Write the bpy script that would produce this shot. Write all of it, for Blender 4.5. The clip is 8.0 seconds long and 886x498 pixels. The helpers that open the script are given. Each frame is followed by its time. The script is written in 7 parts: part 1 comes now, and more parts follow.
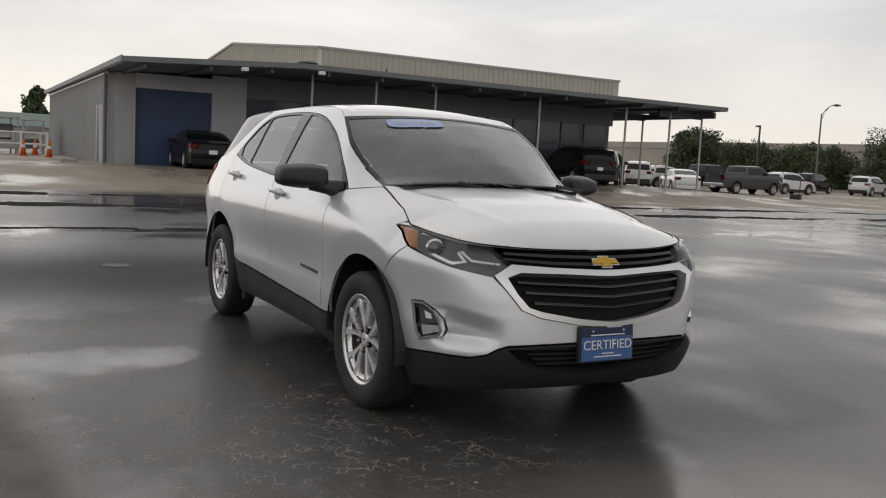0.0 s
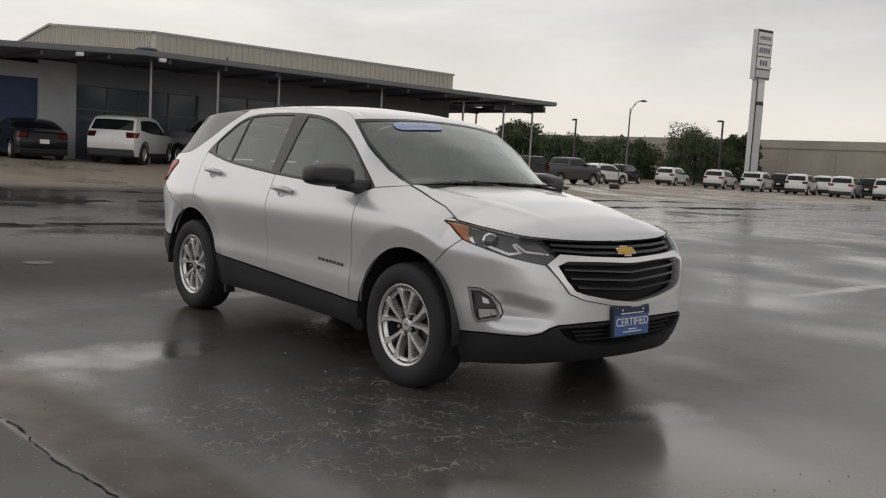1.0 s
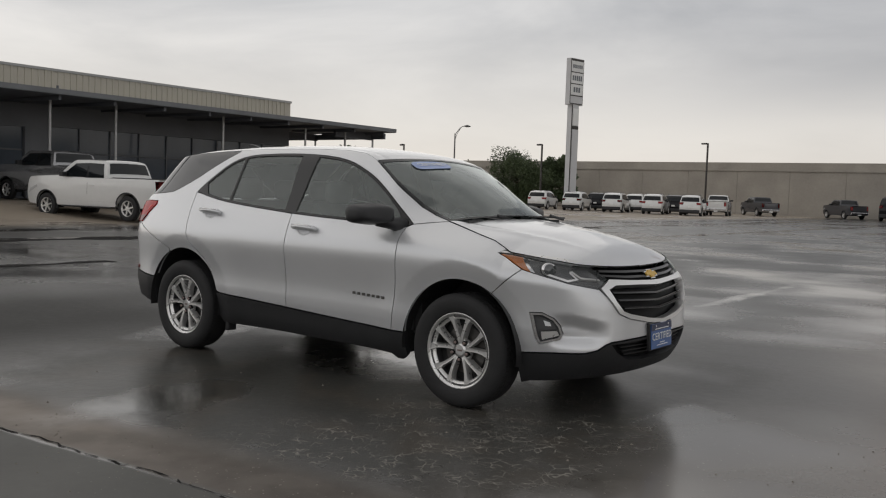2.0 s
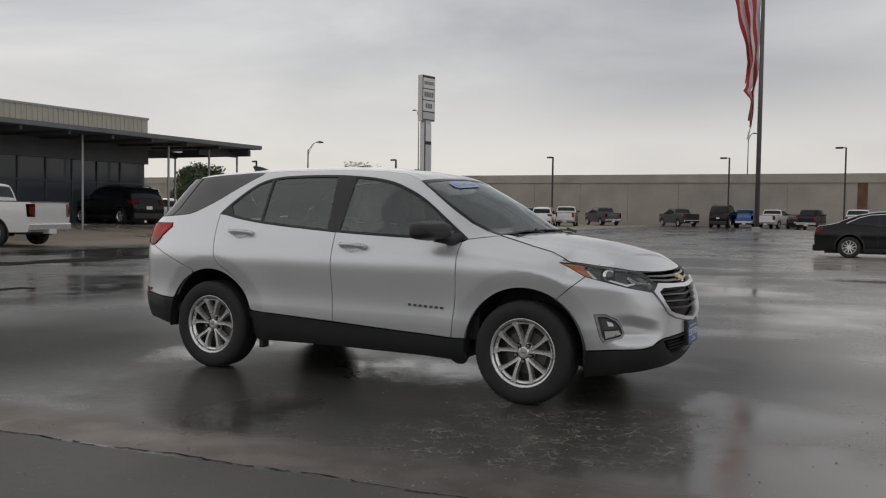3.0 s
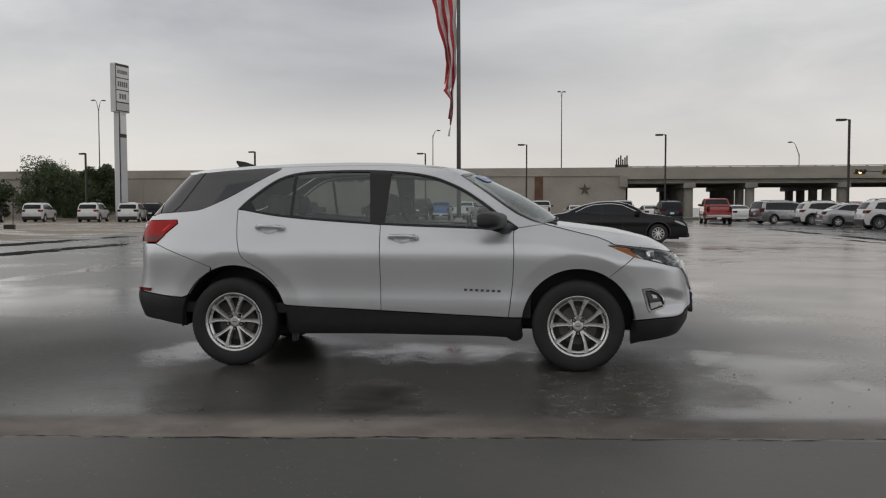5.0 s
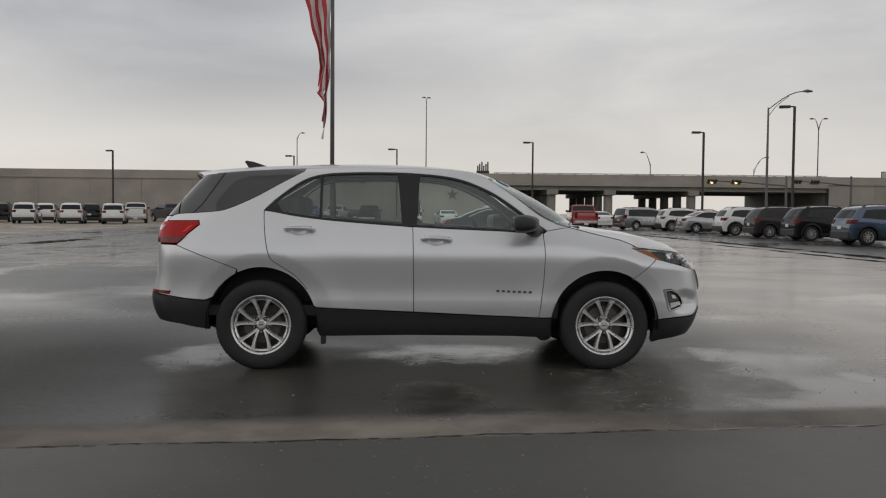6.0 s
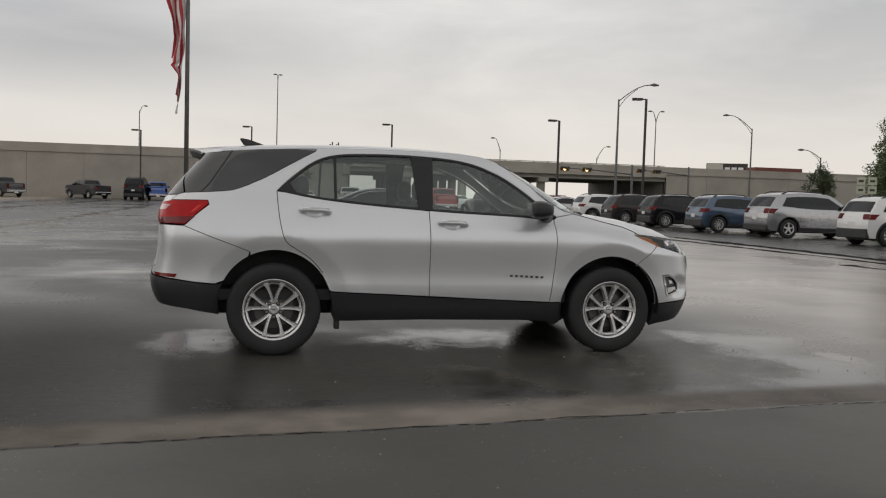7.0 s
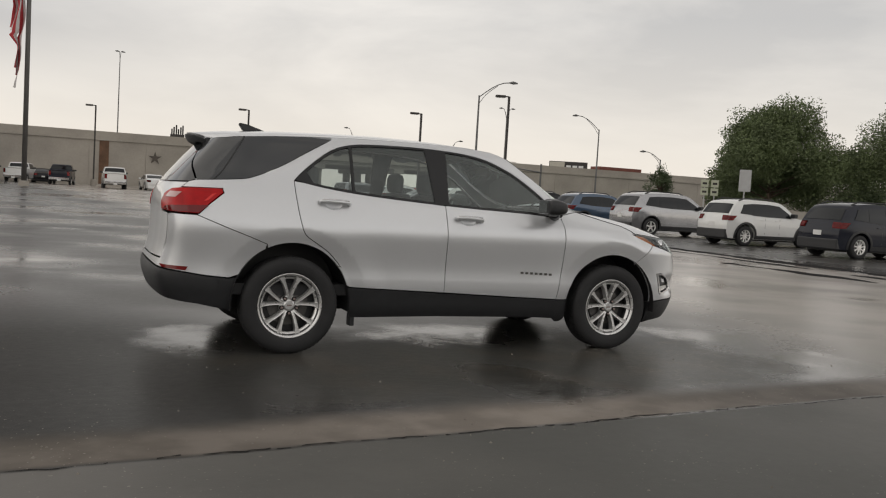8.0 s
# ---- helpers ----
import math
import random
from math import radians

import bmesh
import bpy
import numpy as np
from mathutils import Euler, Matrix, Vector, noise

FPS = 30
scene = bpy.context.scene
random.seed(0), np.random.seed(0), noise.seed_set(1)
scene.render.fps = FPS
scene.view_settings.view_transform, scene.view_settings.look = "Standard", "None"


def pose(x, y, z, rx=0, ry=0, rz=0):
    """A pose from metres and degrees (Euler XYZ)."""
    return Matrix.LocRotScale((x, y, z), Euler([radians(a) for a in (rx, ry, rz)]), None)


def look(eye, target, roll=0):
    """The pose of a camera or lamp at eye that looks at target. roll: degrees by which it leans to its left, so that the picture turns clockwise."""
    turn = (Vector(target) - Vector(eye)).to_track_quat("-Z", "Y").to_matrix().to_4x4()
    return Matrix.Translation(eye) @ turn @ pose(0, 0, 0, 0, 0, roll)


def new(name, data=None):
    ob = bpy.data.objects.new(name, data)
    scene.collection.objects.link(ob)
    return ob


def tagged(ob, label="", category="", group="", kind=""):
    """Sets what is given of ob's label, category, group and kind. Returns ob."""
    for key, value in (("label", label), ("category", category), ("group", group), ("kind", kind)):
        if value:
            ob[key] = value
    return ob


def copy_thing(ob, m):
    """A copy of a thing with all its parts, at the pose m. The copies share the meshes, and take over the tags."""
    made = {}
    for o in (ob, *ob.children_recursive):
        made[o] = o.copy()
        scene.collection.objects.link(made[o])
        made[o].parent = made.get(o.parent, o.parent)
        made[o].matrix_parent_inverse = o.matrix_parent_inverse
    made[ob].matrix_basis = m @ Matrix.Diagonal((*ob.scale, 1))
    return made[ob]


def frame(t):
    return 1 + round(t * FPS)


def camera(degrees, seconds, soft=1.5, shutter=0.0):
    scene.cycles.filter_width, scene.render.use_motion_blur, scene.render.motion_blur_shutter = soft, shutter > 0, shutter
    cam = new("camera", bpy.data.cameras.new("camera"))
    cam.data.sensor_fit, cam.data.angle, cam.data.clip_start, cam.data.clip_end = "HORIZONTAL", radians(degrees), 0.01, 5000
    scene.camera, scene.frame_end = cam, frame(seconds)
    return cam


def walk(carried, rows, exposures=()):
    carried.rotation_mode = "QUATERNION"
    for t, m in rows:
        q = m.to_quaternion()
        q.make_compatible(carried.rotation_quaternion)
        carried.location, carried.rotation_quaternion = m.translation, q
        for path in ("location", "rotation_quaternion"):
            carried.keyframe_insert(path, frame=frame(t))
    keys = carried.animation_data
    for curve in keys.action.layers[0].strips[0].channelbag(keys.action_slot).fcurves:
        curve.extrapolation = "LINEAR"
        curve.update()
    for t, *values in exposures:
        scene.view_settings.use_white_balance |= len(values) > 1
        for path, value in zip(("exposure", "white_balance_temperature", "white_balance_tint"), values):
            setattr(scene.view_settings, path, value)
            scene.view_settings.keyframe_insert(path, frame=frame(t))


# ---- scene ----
cam = camera(53.5, 8.0, 1.15)
PATH = [
    (0, (5.45, -2.704, 1.294), (3.715, -1.73, 1.092), 3.0),
    (0.5, (5.406, -3.299, 1.282), (3.815, -2.108, 1.056), 3.5),
    (1, (5.197, -3.951, 1.298), (3.698, -2.642, 1.095), 3.3),
    (1.5, (4.927, -4.586, 1.298), (3.59, -3.108, 1.134), 2.7),
    (2, (4.507, -5.189, 1.318), (3.299, -3.601, 1.189), 2.0),
    (2.2, (4.338, -5.436, 1.285), (3.175, -3.812, 1.18), 1.7),
    (3.3, (3.228, -6.6, 1.302), (2.431, -4.768, 1.222), 0.7),
    (3.5, (2.998, -6.73, 1.295), (2.274, -4.867, 1.227), 0.6),
    (4, (2.384, -7.128, 1.287), (1.8, -5.217, 1.216), 0.1),
    (4.5, (1.758, -7.431, 1.27), (1.365, -5.473, 1.174), -0.1),
    (6, (-0.27, -7.794, 1.245), (-0.174, -5.798, 1.162), 0.5),
    (6.5, (-0.94, -7.766, 1.231), (-0.634, -5.793, 1.117), 1.3),
    (7, (-1.609, -7.599, 1.241), (-1.162, -5.653, 1.123), 1.7),
    (7.5, (-2.25, -7.418, 1.222), (-1.65, -5.514, 1.1), 2.4),
    (8, (-2.844, -7.079, 1.213), (-2.06, -5.244, 1.09), 3.4),
]
walk(cam, [(t, look(eye, target, roll)) for t, eye, target, roll in PATH], [(0, 0.16, 6650, 10), (1, 0.1, 6700, 10), (2, 0.0, 6600, 10), (3.5, -0.08, 6450, 10), (4.5, -0.05, 6450, 10), (6.0, -0.08, 6550, 10), (6.6, 0.02, 6600, 10), (7.2, 0.13, 6720, 10), (8, 0.23, 6860, 10)])

# ---- sky and light ----
SUN_ELEV, SUN_TURN = 38.0, -73.0
world = bpy.data.worlds.new("overcast_sky")
scene.world = world
world.use_nodes = True
wn, wl = world.node_tree.nodes, world.node_tree.links
wn.clear()
w_out = wn.new("ShaderNodeOutputWorld")
w_bg = wn.new("ShaderNodeBackground")
w_sky = wn.new("ShaderNodeTexSky")
w_sky.sky_type = "NISHITA"
w_sky.sun_disc = False
w_sky.sun_elevation = radians(SUN_ELEV)
w_sky.sun_rotation = radians(SUN_TURN)
w_co = wn.new("ShaderNodeTexCoord")
w_map = wn.new("ShaderNodeMapping")
w_map.inputs["Scale"].default_value = (1.0, 1.0, 3.6)
w_noise = wn.new("ShaderNodeTexNoise")
w_noise.inputs["Scale"].default_value = 2.3
w_noise.inputs["Detail"].default_value = 7.0
w_noise.inputs["Roughness"].default_value = 0.55
w_noise.inputs["Distortion"].default_value = 0.35
w_ramp = wn.new("ShaderNodeValToRGB")
w_ramp.color_ramp.elements[0].position = 0.33
w_ramp.color_ramp.elements[0].color = (4.7, 4.72, 4.8, 1)
w_ramp.color_ramp.elements[1].position = 0.66
w_ramp.color_ramp.elements[1].color = (7.1, 6.98, 6.85, 1)
# the cloud deck thins towards the horizon and lets warmer light through
w_sep = wn.new("ShaderNodeSeparateXYZ")
w_hor = wn.new("ShaderNodeMapRange")
w_hor.inputs["From Min"].default_value = 0.0
w_hor.inputs["From Max"].default_value = 0.2
w_hor.inputs["To Min"].default_value = 0.8
w_hor.inputs["To Max"].default_value = 0.0
w_warm = wn.new("ShaderNodeMix")
w_warm.data_type = "RGBA"
w_warm.inputs["B"].default_value = (7.6, 7.1, 6.55, 1)
w_mix = wn.new("ShaderNodeMix")
w_mix.data_type = "RGBA"
w_mix.inputs["Factor"].default_value = 0.93
w_bg.inputs["Strength"].default_value = 0.1
wl.new(w_co.outputs["Generated"], w_map.inputs["Vector"])
wl.new(w_map.outputs["Vector"], w_noise.inputs["Vector"])
wl.new(w_noise.outputs["Fac"], w_ramp.inputs["Fac"])
wl.new(w_co.outputs["Generated"], w_sep.inputs["Vector"])
wl.new(w_sep.outputs["Z"], w_hor.inputs["Value"])
wl.new(w_hor.outputs["Result"], w_warm.inputs["Factor"])
wl.new(w_ramp.outputs["Color"], w_warm.inputs["A"])
wl.new(w_sky.outputs["Color"], w_mix.inputs["A"])
wl.new(w_warm.outputs["Result"], w_mix.inputs["B"])
# the overcast is a little brighter towards -x
w_side = wn.new("ShaderNodeMapRange")
w_side.inputs["From Min"].default_value = -1.0
w_side.inputs["From Max"].default_value = 0.6
w_side.inputs["To Min"].default_value = 1.14
w_side.inputs["To Max"].default_value = 1.06
w_gain = wn.new("ShaderNodeMix")
w_gain.data_type, w_gain.blend_type = "RGBA", "MULTIPLY"
w_gain.inputs["Factor"].default_value = 1.0
wl.new(w_sep.outputs["X"], w_side.inputs["Value"])
wl.new(w_mix.outputs["Result"], w_gain.inputs["A"])
# unseen sky to the south-east is raised to brighten the car's side
w_south = wn.new("ShaderNodeMapRange")
w_south.inputs["From Min"].default_value = -1.0
w_south.inputs["From Max"].default_value = 0.0
w_south.inputs["To Min"].default_value = 1.4
w_south.inputs["To Max"].default_value = 1.0
w_both = wn.new("ShaderNodeMath")
w_both.operation = "MULTIPLY"
w_lean = wn.new("ShaderNodeMath")
w_lean.operation = "MULTIPLY_ADD"
w_lean.inputs[1].default_value = -0.45
wl.new(w_sep.outputs["X"], w_lean.inputs[0])
wl.new(w_sep.outputs["Y"], w_lean.inputs[2])
wl.new(w_lean.outputs["Value"], w_south.inputs["Value"])
wl.new(w_south.outputs["Result"], w_both.inputs[0])
wl.new(w_side.outputs["Result"], w_both.inputs[1])
wl.new(w_both.outputs["Value"], w_gain.inputs["B"])
# the sky overhead, out of view, is dimmed to darken bonnet and ground
w_top = wn.new("ShaderNodeMapRange")
w_top.inputs["From Min"].default_value = 0.25
w_top.inputs["From Max"].default_value = 0.8
w_top.inputs["To Min"].default_value = 1.0
w_top.inputs["To Max"].default_value = 0.62
w_dull = wn.new("ShaderNodeMix")
w_dull.data_type, w_dull.blend_type = "RGBA", "MULTIPLY"
w_dull.inputs["Factor"].default_value = 1.0
wl.new(w_sep.outputs["Z"], w_top.inputs["Value"])
wl.new(w_gain.outputs["Result"], w_dull.inputs["A"])
wl.new(w_top.outputs["Result"], w_dull.inputs["B"])
# a heavier cloud bank stands over the highway, clear of the horizon
def w_math(op, a, b=0.0):
    k = wn.new("ShaderNodeMath")
    k.operation = op
    for i, v in enumerate((a, b)):
        if isinstance(v, (int, float)):
            k.inputs[i].default_value = v
        else:
            wl.new(v, k.inputs[i])
    return k.outputs["Value"]


w_across = w_math("POWER", w_math("MULTIPLY", w_math("ADD", w_sep.outputs["X"], 0.2), 4.5), 2.0)
w_bell = w_math("POWER", 2.718, w_math("MULTIPLY", w_across, -1.0))
w_rise = wn.new("ShaderNodeMapRange")
w_rise.interpolation_type = "SMOOTHSTEP"
w_rise.inputs["From Min"].default_value = 0.07
w_rise.inputs["From Max"].default_value = 0.15
wl.new(w_math("ADD", w_sep.outputs["Z"], w_math("MULTIPLY", w_math("SUBTRACT", w_noise.outputs["Fac"], 0.5), 0.16)), w_rise.inputs["Value"])
w_north = wn.new("ShaderNodeMapRange")
w_north.inputs["From Max"].default_value = 0.5
wl.new(w_sep.outputs["Y"], w_north.inputs["Value"])
w_bank = w_math("MULTIPLY", w_math("MULTIPLY", w_bell, w_rise.outputs["Result"]), w_north.outputs["Result"])
w_shade = wn.new("ShaderNodeMix")
w_shade.data_type = "RGBA"
w_shade.inputs["A"].default_value = (1, 1, 1, 1)
w_shade.inputs["B"].default_value = (0.70, 0.715, 0.745, 1)
wl.new(w_bank, w_shade.inputs["Factor"])
w_heavy = wn.new("ShaderNodeMix")
w_heavy.data_type, w_heavy.blend_type = "RGBA", "MULTIPLY"
w_heavy.inputs["Factor"].default_value = 1.0
wl.new(w_dull.outputs["Result"], w_heavy.inputs["A"])
wl.new(w_shade.outputs["Result"], w_heavy.inputs["B"])
wl.new(w_heavy.outputs["Result"], w_bg.inputs["Color"])
wl.new(w_bg.outputs["Background"], w_out.inputs["Surface"])

sun = new("sun", bpy.data.lights.new("sun", "SUN"))
sun.data.energy = 0.5
sun.data.angle = radians(100)
sun.data.color = (1.0, 0.96, 0.9)
sun.matrix_world = look((-40, 12, 33), (0, 0, 0))


# ---- materials ----
def surf(name, color, rough=0.6, metal=0.0, var=0.12, scale=4.0, bump=0.0, bscale=60.0, coat=0.0, stain=0.0, spec=0.5):
    """A procedural surface: base colour with variation at two scales, roughness variation and fine relief."""
    m = bpy.data.materials.new(name)
    m.use_nodes = True
    n, l = m.node_tree.nodes, m.node_tree.links
    b = n["Principled BSDF"]
    co = n.new("ShaderNodeTexCoord")
    big = n.new("ShaderNodeTexNoise")
    big.inputs["Scale"].default_value = scale
    big.inputs["Detail"].default_value = 4.0
    fine = n.new("ShaderNodeTexNoise")
    fine.inputs["Scale"].default_value = scale * 14
    fine.inputs["Detail"].default_value = 3.0
    l.new(co.outputs["Object"], big.inputs["Vector"])
    l.new(co.outputs["Object"], fine.inputs["Vector"])
    add = n.new("ShaderNodeMath")
    add.operation = "MULTIPLY_ADD"
    add.inputs[1].default_value = 0.35
    l.new(fine.outputs["Fac"], add.inputs[0])
    l.new(big.outputs["Fac"], add.inputs[2])
    ramp = n.new("ShaderNodeMapRange")
    ramp.inputs["From Min"].default_value = 0.35
    ramp.inputs["From Max"].default_value = 1.0
    ramp.inputs["To Min"].default_value = 1.0 - var - stain
    ramp.inputs["To Max"].default_value = 1.0 + var
    l.new(add.outputs["Value"], ramp.inputs["Value"])
    mul = n.new("ShaderNodeMix")
    mul.data_type, mul.blend_type = "RGBA", "MULTIPLY"
    mul.inputs["Factor"].default_value = 1.0
    mul.inputs["A"].default_value = (*color, 1)
    l.new(ramp.outputs["Result"], mul.inputs["B"])
    l.new(mul.outputs["Result"], b.inputs["Base Color"])
    rr = n.new("ShaderNodeMapRange")
    rr.inputs["To Min"].default_value = max(0.0, rough - 0.5 * rough * var - 0.02)
    rr.inputs["To Max"].default_value = min(1.0, rough + 0.5 * rough * var + 0.02)
    l.new(fine.outputs["Fac"], rr.inputs["Value"])
    l.new(rr.outputs["Result"], b.inputs["Roughness"])
    b.inputs["Metallic"].default_value = metal
    b.inputs["Specular IOR Level"].default_value = spec
    if coat:
        b.inputs["Coat Weight"].default_value = coat
        b.inputs["Coat Roughness"].default_value = 0.04
    if bump:
        bt = n.new("ShaderNodeTexNoise")
        bt.inputs["Scale"].default_value = bscale
        bt.inputs["Detail"].default_value = 4.0
        bn = n.new("ShaderNodeBump")
        bn.inputs["Strength"].default_value = bump
        bn.inputs["Distance"].default_value = 0.01
        l.new(co.outputs["Object"], bt.inputs["Vector"])
        l.new(bt.outputs["Fac"], bn.inputs["Height"])
        l.new(bn.outputs["Normal"], b.inputs["Normal"])
    return m


def glass(name, tint, alpha, ior=1.8, haze=0.0):
    """Thin tinted pane: a clear coat of reflection over a see-through tint, with a pale haze for reflected sky and a
    dirt film.
    """
    m = bpy.data.materials.new(name)
    m.use_nodes = True
    n, l = m.node_tree.nodes, m.node_tree.links
    n.clear()
    out = n.new("ShaderNodeOutputMaterial")
    tr = n.new("ShaderNodeBsdfTransparent")
    tr.inputs["Color"].default_value = (*[c * alpha for c in tint], 1)
    gl = n.new("ShaderNodeBsdfGlossy")
    gl.inputs["Roughness"].default_value = 0.015
    gl.inputs["Color"].default_value = (0.93, 0.98, 0.97, 1)
    fr = n.new("ShaderNodeFresnel")
    fr.inputs["IOR"].default_value = ior
    mx = n.new("ShaderNodeMixShader")
    l.new(fr.outputs["Fac"], mx.inputs["Fac"])
    df = n.new("ShaderNodeBsdfDiffuse")
    df.inputs["Color"].default_value = (0.60, 0.68, 0.65, 1)
    co, nz, am = n.new("ShaderNodeTexCoord"), n.new("ShaderNodeTexNoise"), n.new("ShaderNodeMapRange")
    nz.inputs["Scale"].default_value, nz.inputs["Detail"].default_value = 7.0, 6.0
    am.inputs["From Min"].default_value, am.inputs["From Max"].default_value = 0.3, 0.7
    am.inputs["To Min"].default_value, am.inputs["To Max"].default_value = haze * 0.7, haze * 1.3
    body_ = n.new("ShaderNodeMixShader")
    l.new(co.outputs["Object"], nz.inputs["Vector"])
    l.new(nz.outputs["Fac"], am.inputs["Value"])
    l.new(am.outputs["Result"], body_.inputs["Fac"])
    l.new(tr.outputs["BSDF"], body_.inputs[1])
    l.new(df.outputs["BSDF"], body_.inputs[2])
    l.new(body_.outputs["Shader"], mx.inputs[1])
    l.new(gl.outputs["BSDF"], mx.inputs[2])
    l.new(mx.outputs["Shader"], out.inputs["Surface"])
    return m


def asphalt():
    """Wet asphalt: damp film all over, standing water in the hollows, sediment strips and old joints."""
    m = bpy.data.materials.new("wet_asphalt")
    m.use_nodes = True
    n, l = m.node_tree.nodes, m.node_tree.links
    b = n["Principled BSDF"]
    geo = n.new("ShaderNodeTexCoord")
    pos = geo.outputs["Object"]
    sep = n.new("ShaderNodeSeparateXYZ")
    l.new(pos, sep.inputs["Vector"])

    def noise_(scale, detail=4.0, stretch=(1, 1, 1), rough=0.5):
        mp = n.new("ShaderNodeMapping")
        mp.inputs["Scale"].default_value = stretch
        t = n.new("ShaderNodeTexNoise")
        t.inputs["Scale"].default_value, t.inputs["Detail"].default_value, t.inputs["Roughness"].default_value = scale, detail, rough
        l.new(pos, mp.inputs["Vector"])
        l.new(mp.outputs["Vector"], t.inputs["Vector"])
        return t.outputs["Fac"]

    def calc(op, a, b_=0.0, c=0.0):
        k = n.new("ShaderNodeMath")
        k.operation = op
        for i, v in enumerate((a, b_, c)):
            if isinstance(v, (int, float)):
                k.inputs[i].default_value = v
            else:
                l.new(v, k.inputs[i])
        return k.outputs["Value"]

    def span(v, a, b_, lo=0.0, hi=1.0):
        k = n.new("ShaderNodeMapRange")
        k.interpolation_type = "SMOOTHSTEP"
        for key, val in (("From Min", a), ("From Max", b_), ("To Min", lo), ("To Max", hi)):
            k.inputs[key].default_value = val
        l.new(v, k.inputs["Value"])
        return k.outputs["Result"]

    def mixc(f, a, c):
        k = n.new("ShaderNodeMix")
        k.data_type = "RGBA"
        if isinstance(f, (int, float)):
            k.inputs["Factor"].default_value = f
        else:
            l.new(f, k.inputs["Factor"])
        for key, v in (("A", a), ("B", c)):
            if isinstance(v, tuple):
                k.inputs[key].default_value = (*v, 1)
            else:
                l.new(v, k.inputs[key])
        return k.outputs["Result"]

    X, Y = sep.outputs["X"], sep.outputs["Y"]
    wide = noise_(0.16, 3.0)
    mid = noise_(0.5, 3.0, (1, 1.2, 1), 0.45)
    fine = noise_(14.0, 4.0)
    grit = noise_(95.0, 3.0)
    rag = calc("MULTIPLY_ADD", noise_(1.6, 6.0, rough=0.62), 3.0, -1.5)
    # gravel strip in front of the car: its edge runs slightly askew
    wob = calc("MULTIPLY_ADD", noise_(1.2, 4.0), 0.08, -0.04)
    d = calc("ADD", calc("MULTIPLY_ADD", X, -0.09, 2.96), calc("ADD", Y, wob))
    strip = calc("MULTIPLY", span(d, -0.02, 0.05), span(calc("ADD", d, calc("MULTIPLY", mid, 0.2)), 0.38, 0.72, 1.0, 0.0))
    near = span(d, -0.03, 0.0, 1.0, 0.0)
    # long shallow gutters across the lot
    lines = None
    for x0, half in ((-8.3, 0.25), (-14.0, 0.4), (-17.1, 0.35)):
        dx = calc("ABSOLUTE", calc("ADD", calc("ADD", X, -x0), calc("MULTIPLY_ADD", mid, 1.4, -0.7)))
        k = span(dx, half * 0.6, half * 1.6, 1.0, 0.0)
        lines = k if lines is None else calc("MAXIMUM", lines, k)
    # coarse crazed asphalt along the near side of the parked car, with a ragged edge
    q = calc("ADD", calc("POWER", calc("MULTIPLY", calc("ADD", X, -0.3), 0.44), 4.0), calc("POWER", calc("MULTIPLY", calc("ADD", Y, 1.05), 0.74), 4.0))
    crazed = calc("MULTIPLY", span(calc("ADD", q, calc("MULTIPLY", rag, 0.8)), 0.35, 1.5, 1.0, 0.0), calc("SUBTRACT", 1.0, near))
    # the asphalt behind the car is darker, with less standing water and shine
    dull_rear = calc("MULTIPLY", calc("MULTIPLY", calc("MULTIPLY", span(X, -3.2, 0.3, 1.0, 0.0), span(X, -7.5, -4.5)), span(Y, 0.0, 6.0, 1.0, 0.0)), calc("SUBTRACT", 1.0, near))
    # standing water, soft-edged where the film thins out
    hollow = calc("ADD", calc("MULTIPLY", mid, 0.5), calc("MULTIPLY", wide, 0.6))
    pool = calc("MAXIMUM", span(hollow, 0.46, 0.68), calc("MULTIPLY", lines, 0.9))
    pool = calc("MULTIPLY", pool, calc("MULTIPLY", calc("MULTIPLY_ADD", crazed, -0.75, 1.0), calc("MULTIPLY_ADD", dull_rear, -0.8, 1.0)))
    # puddles left in the hollows, with ragged wet edges
    wet = None
    for px, py, rx, ry in ((0.0, -2.05, 0.28, 0.7), (-2.0, -0.1, 0.32, 0.65), (0.25, -0.15, 0.75, 0.5), (2.78, -1.55, 0.16, 0.45), (2.55, -0.15, 0.25, 0.4), (3.3, -1.3, 0.2, 0.3), (-7.4, 3.7, 1.0, 1.7), (0.45, 7.5, 0.13, 2.8), (3.4, 13.3, 1.6, 0.55), (4.7, 13.4, 1.1, 2.2), (4.4, 18.5, 0.8, 4.0),
                           (-8.2, -1.8, 1.3, 0.42), (-17.2, -1.2, 0.9, 0.7), (6.5, 19.5, 1.0, 3.0)):
        q = calc("ADD", calc("POWER", calc("MULTIPLY_ADD", X, 1 / rx, -px / rx), 2.0), calc("POWER", calc("MULTIPLY_ADD", Y, 1 / ry, -py / ry), 2.0))
        k = span(calc("ADD", q, calc("MULTIPLY", rag, 1.6)), -0.9, 2.3, 1.0, 0.0)
        wet = k if wet is None else calc("MAXIMUM", wet, k)
    wet = calc("MULTIPLY", wet, calc("SUBTRACT", 1.0, near))
    pool = calc("MAXIMUM", pool, wet)
    pool = calc("MULTIPLY", pool, calc("SUBTRACT", 1.0, calc("MAXIMUM", strip, calc("MULTIPLY", near, 0.7))))
    damp = span(calc("ADD", mid, calc("MULTIPLY", fine, 0.15)), 0.4, 0.75)
    base = mixc(wide, (0.034, 0.034, 0.033), (0.068, 0.065, 0.061))
    base = mixc(span(fine, 0.35, 0.7, 0.0, 0.6), base, (0.042, 0.041, 0.040))
    base = mixc(calc("MULTIPLY", span(grit, 0.62, 0.72), 0.35), base, (0.12, 0.115, 0.105))
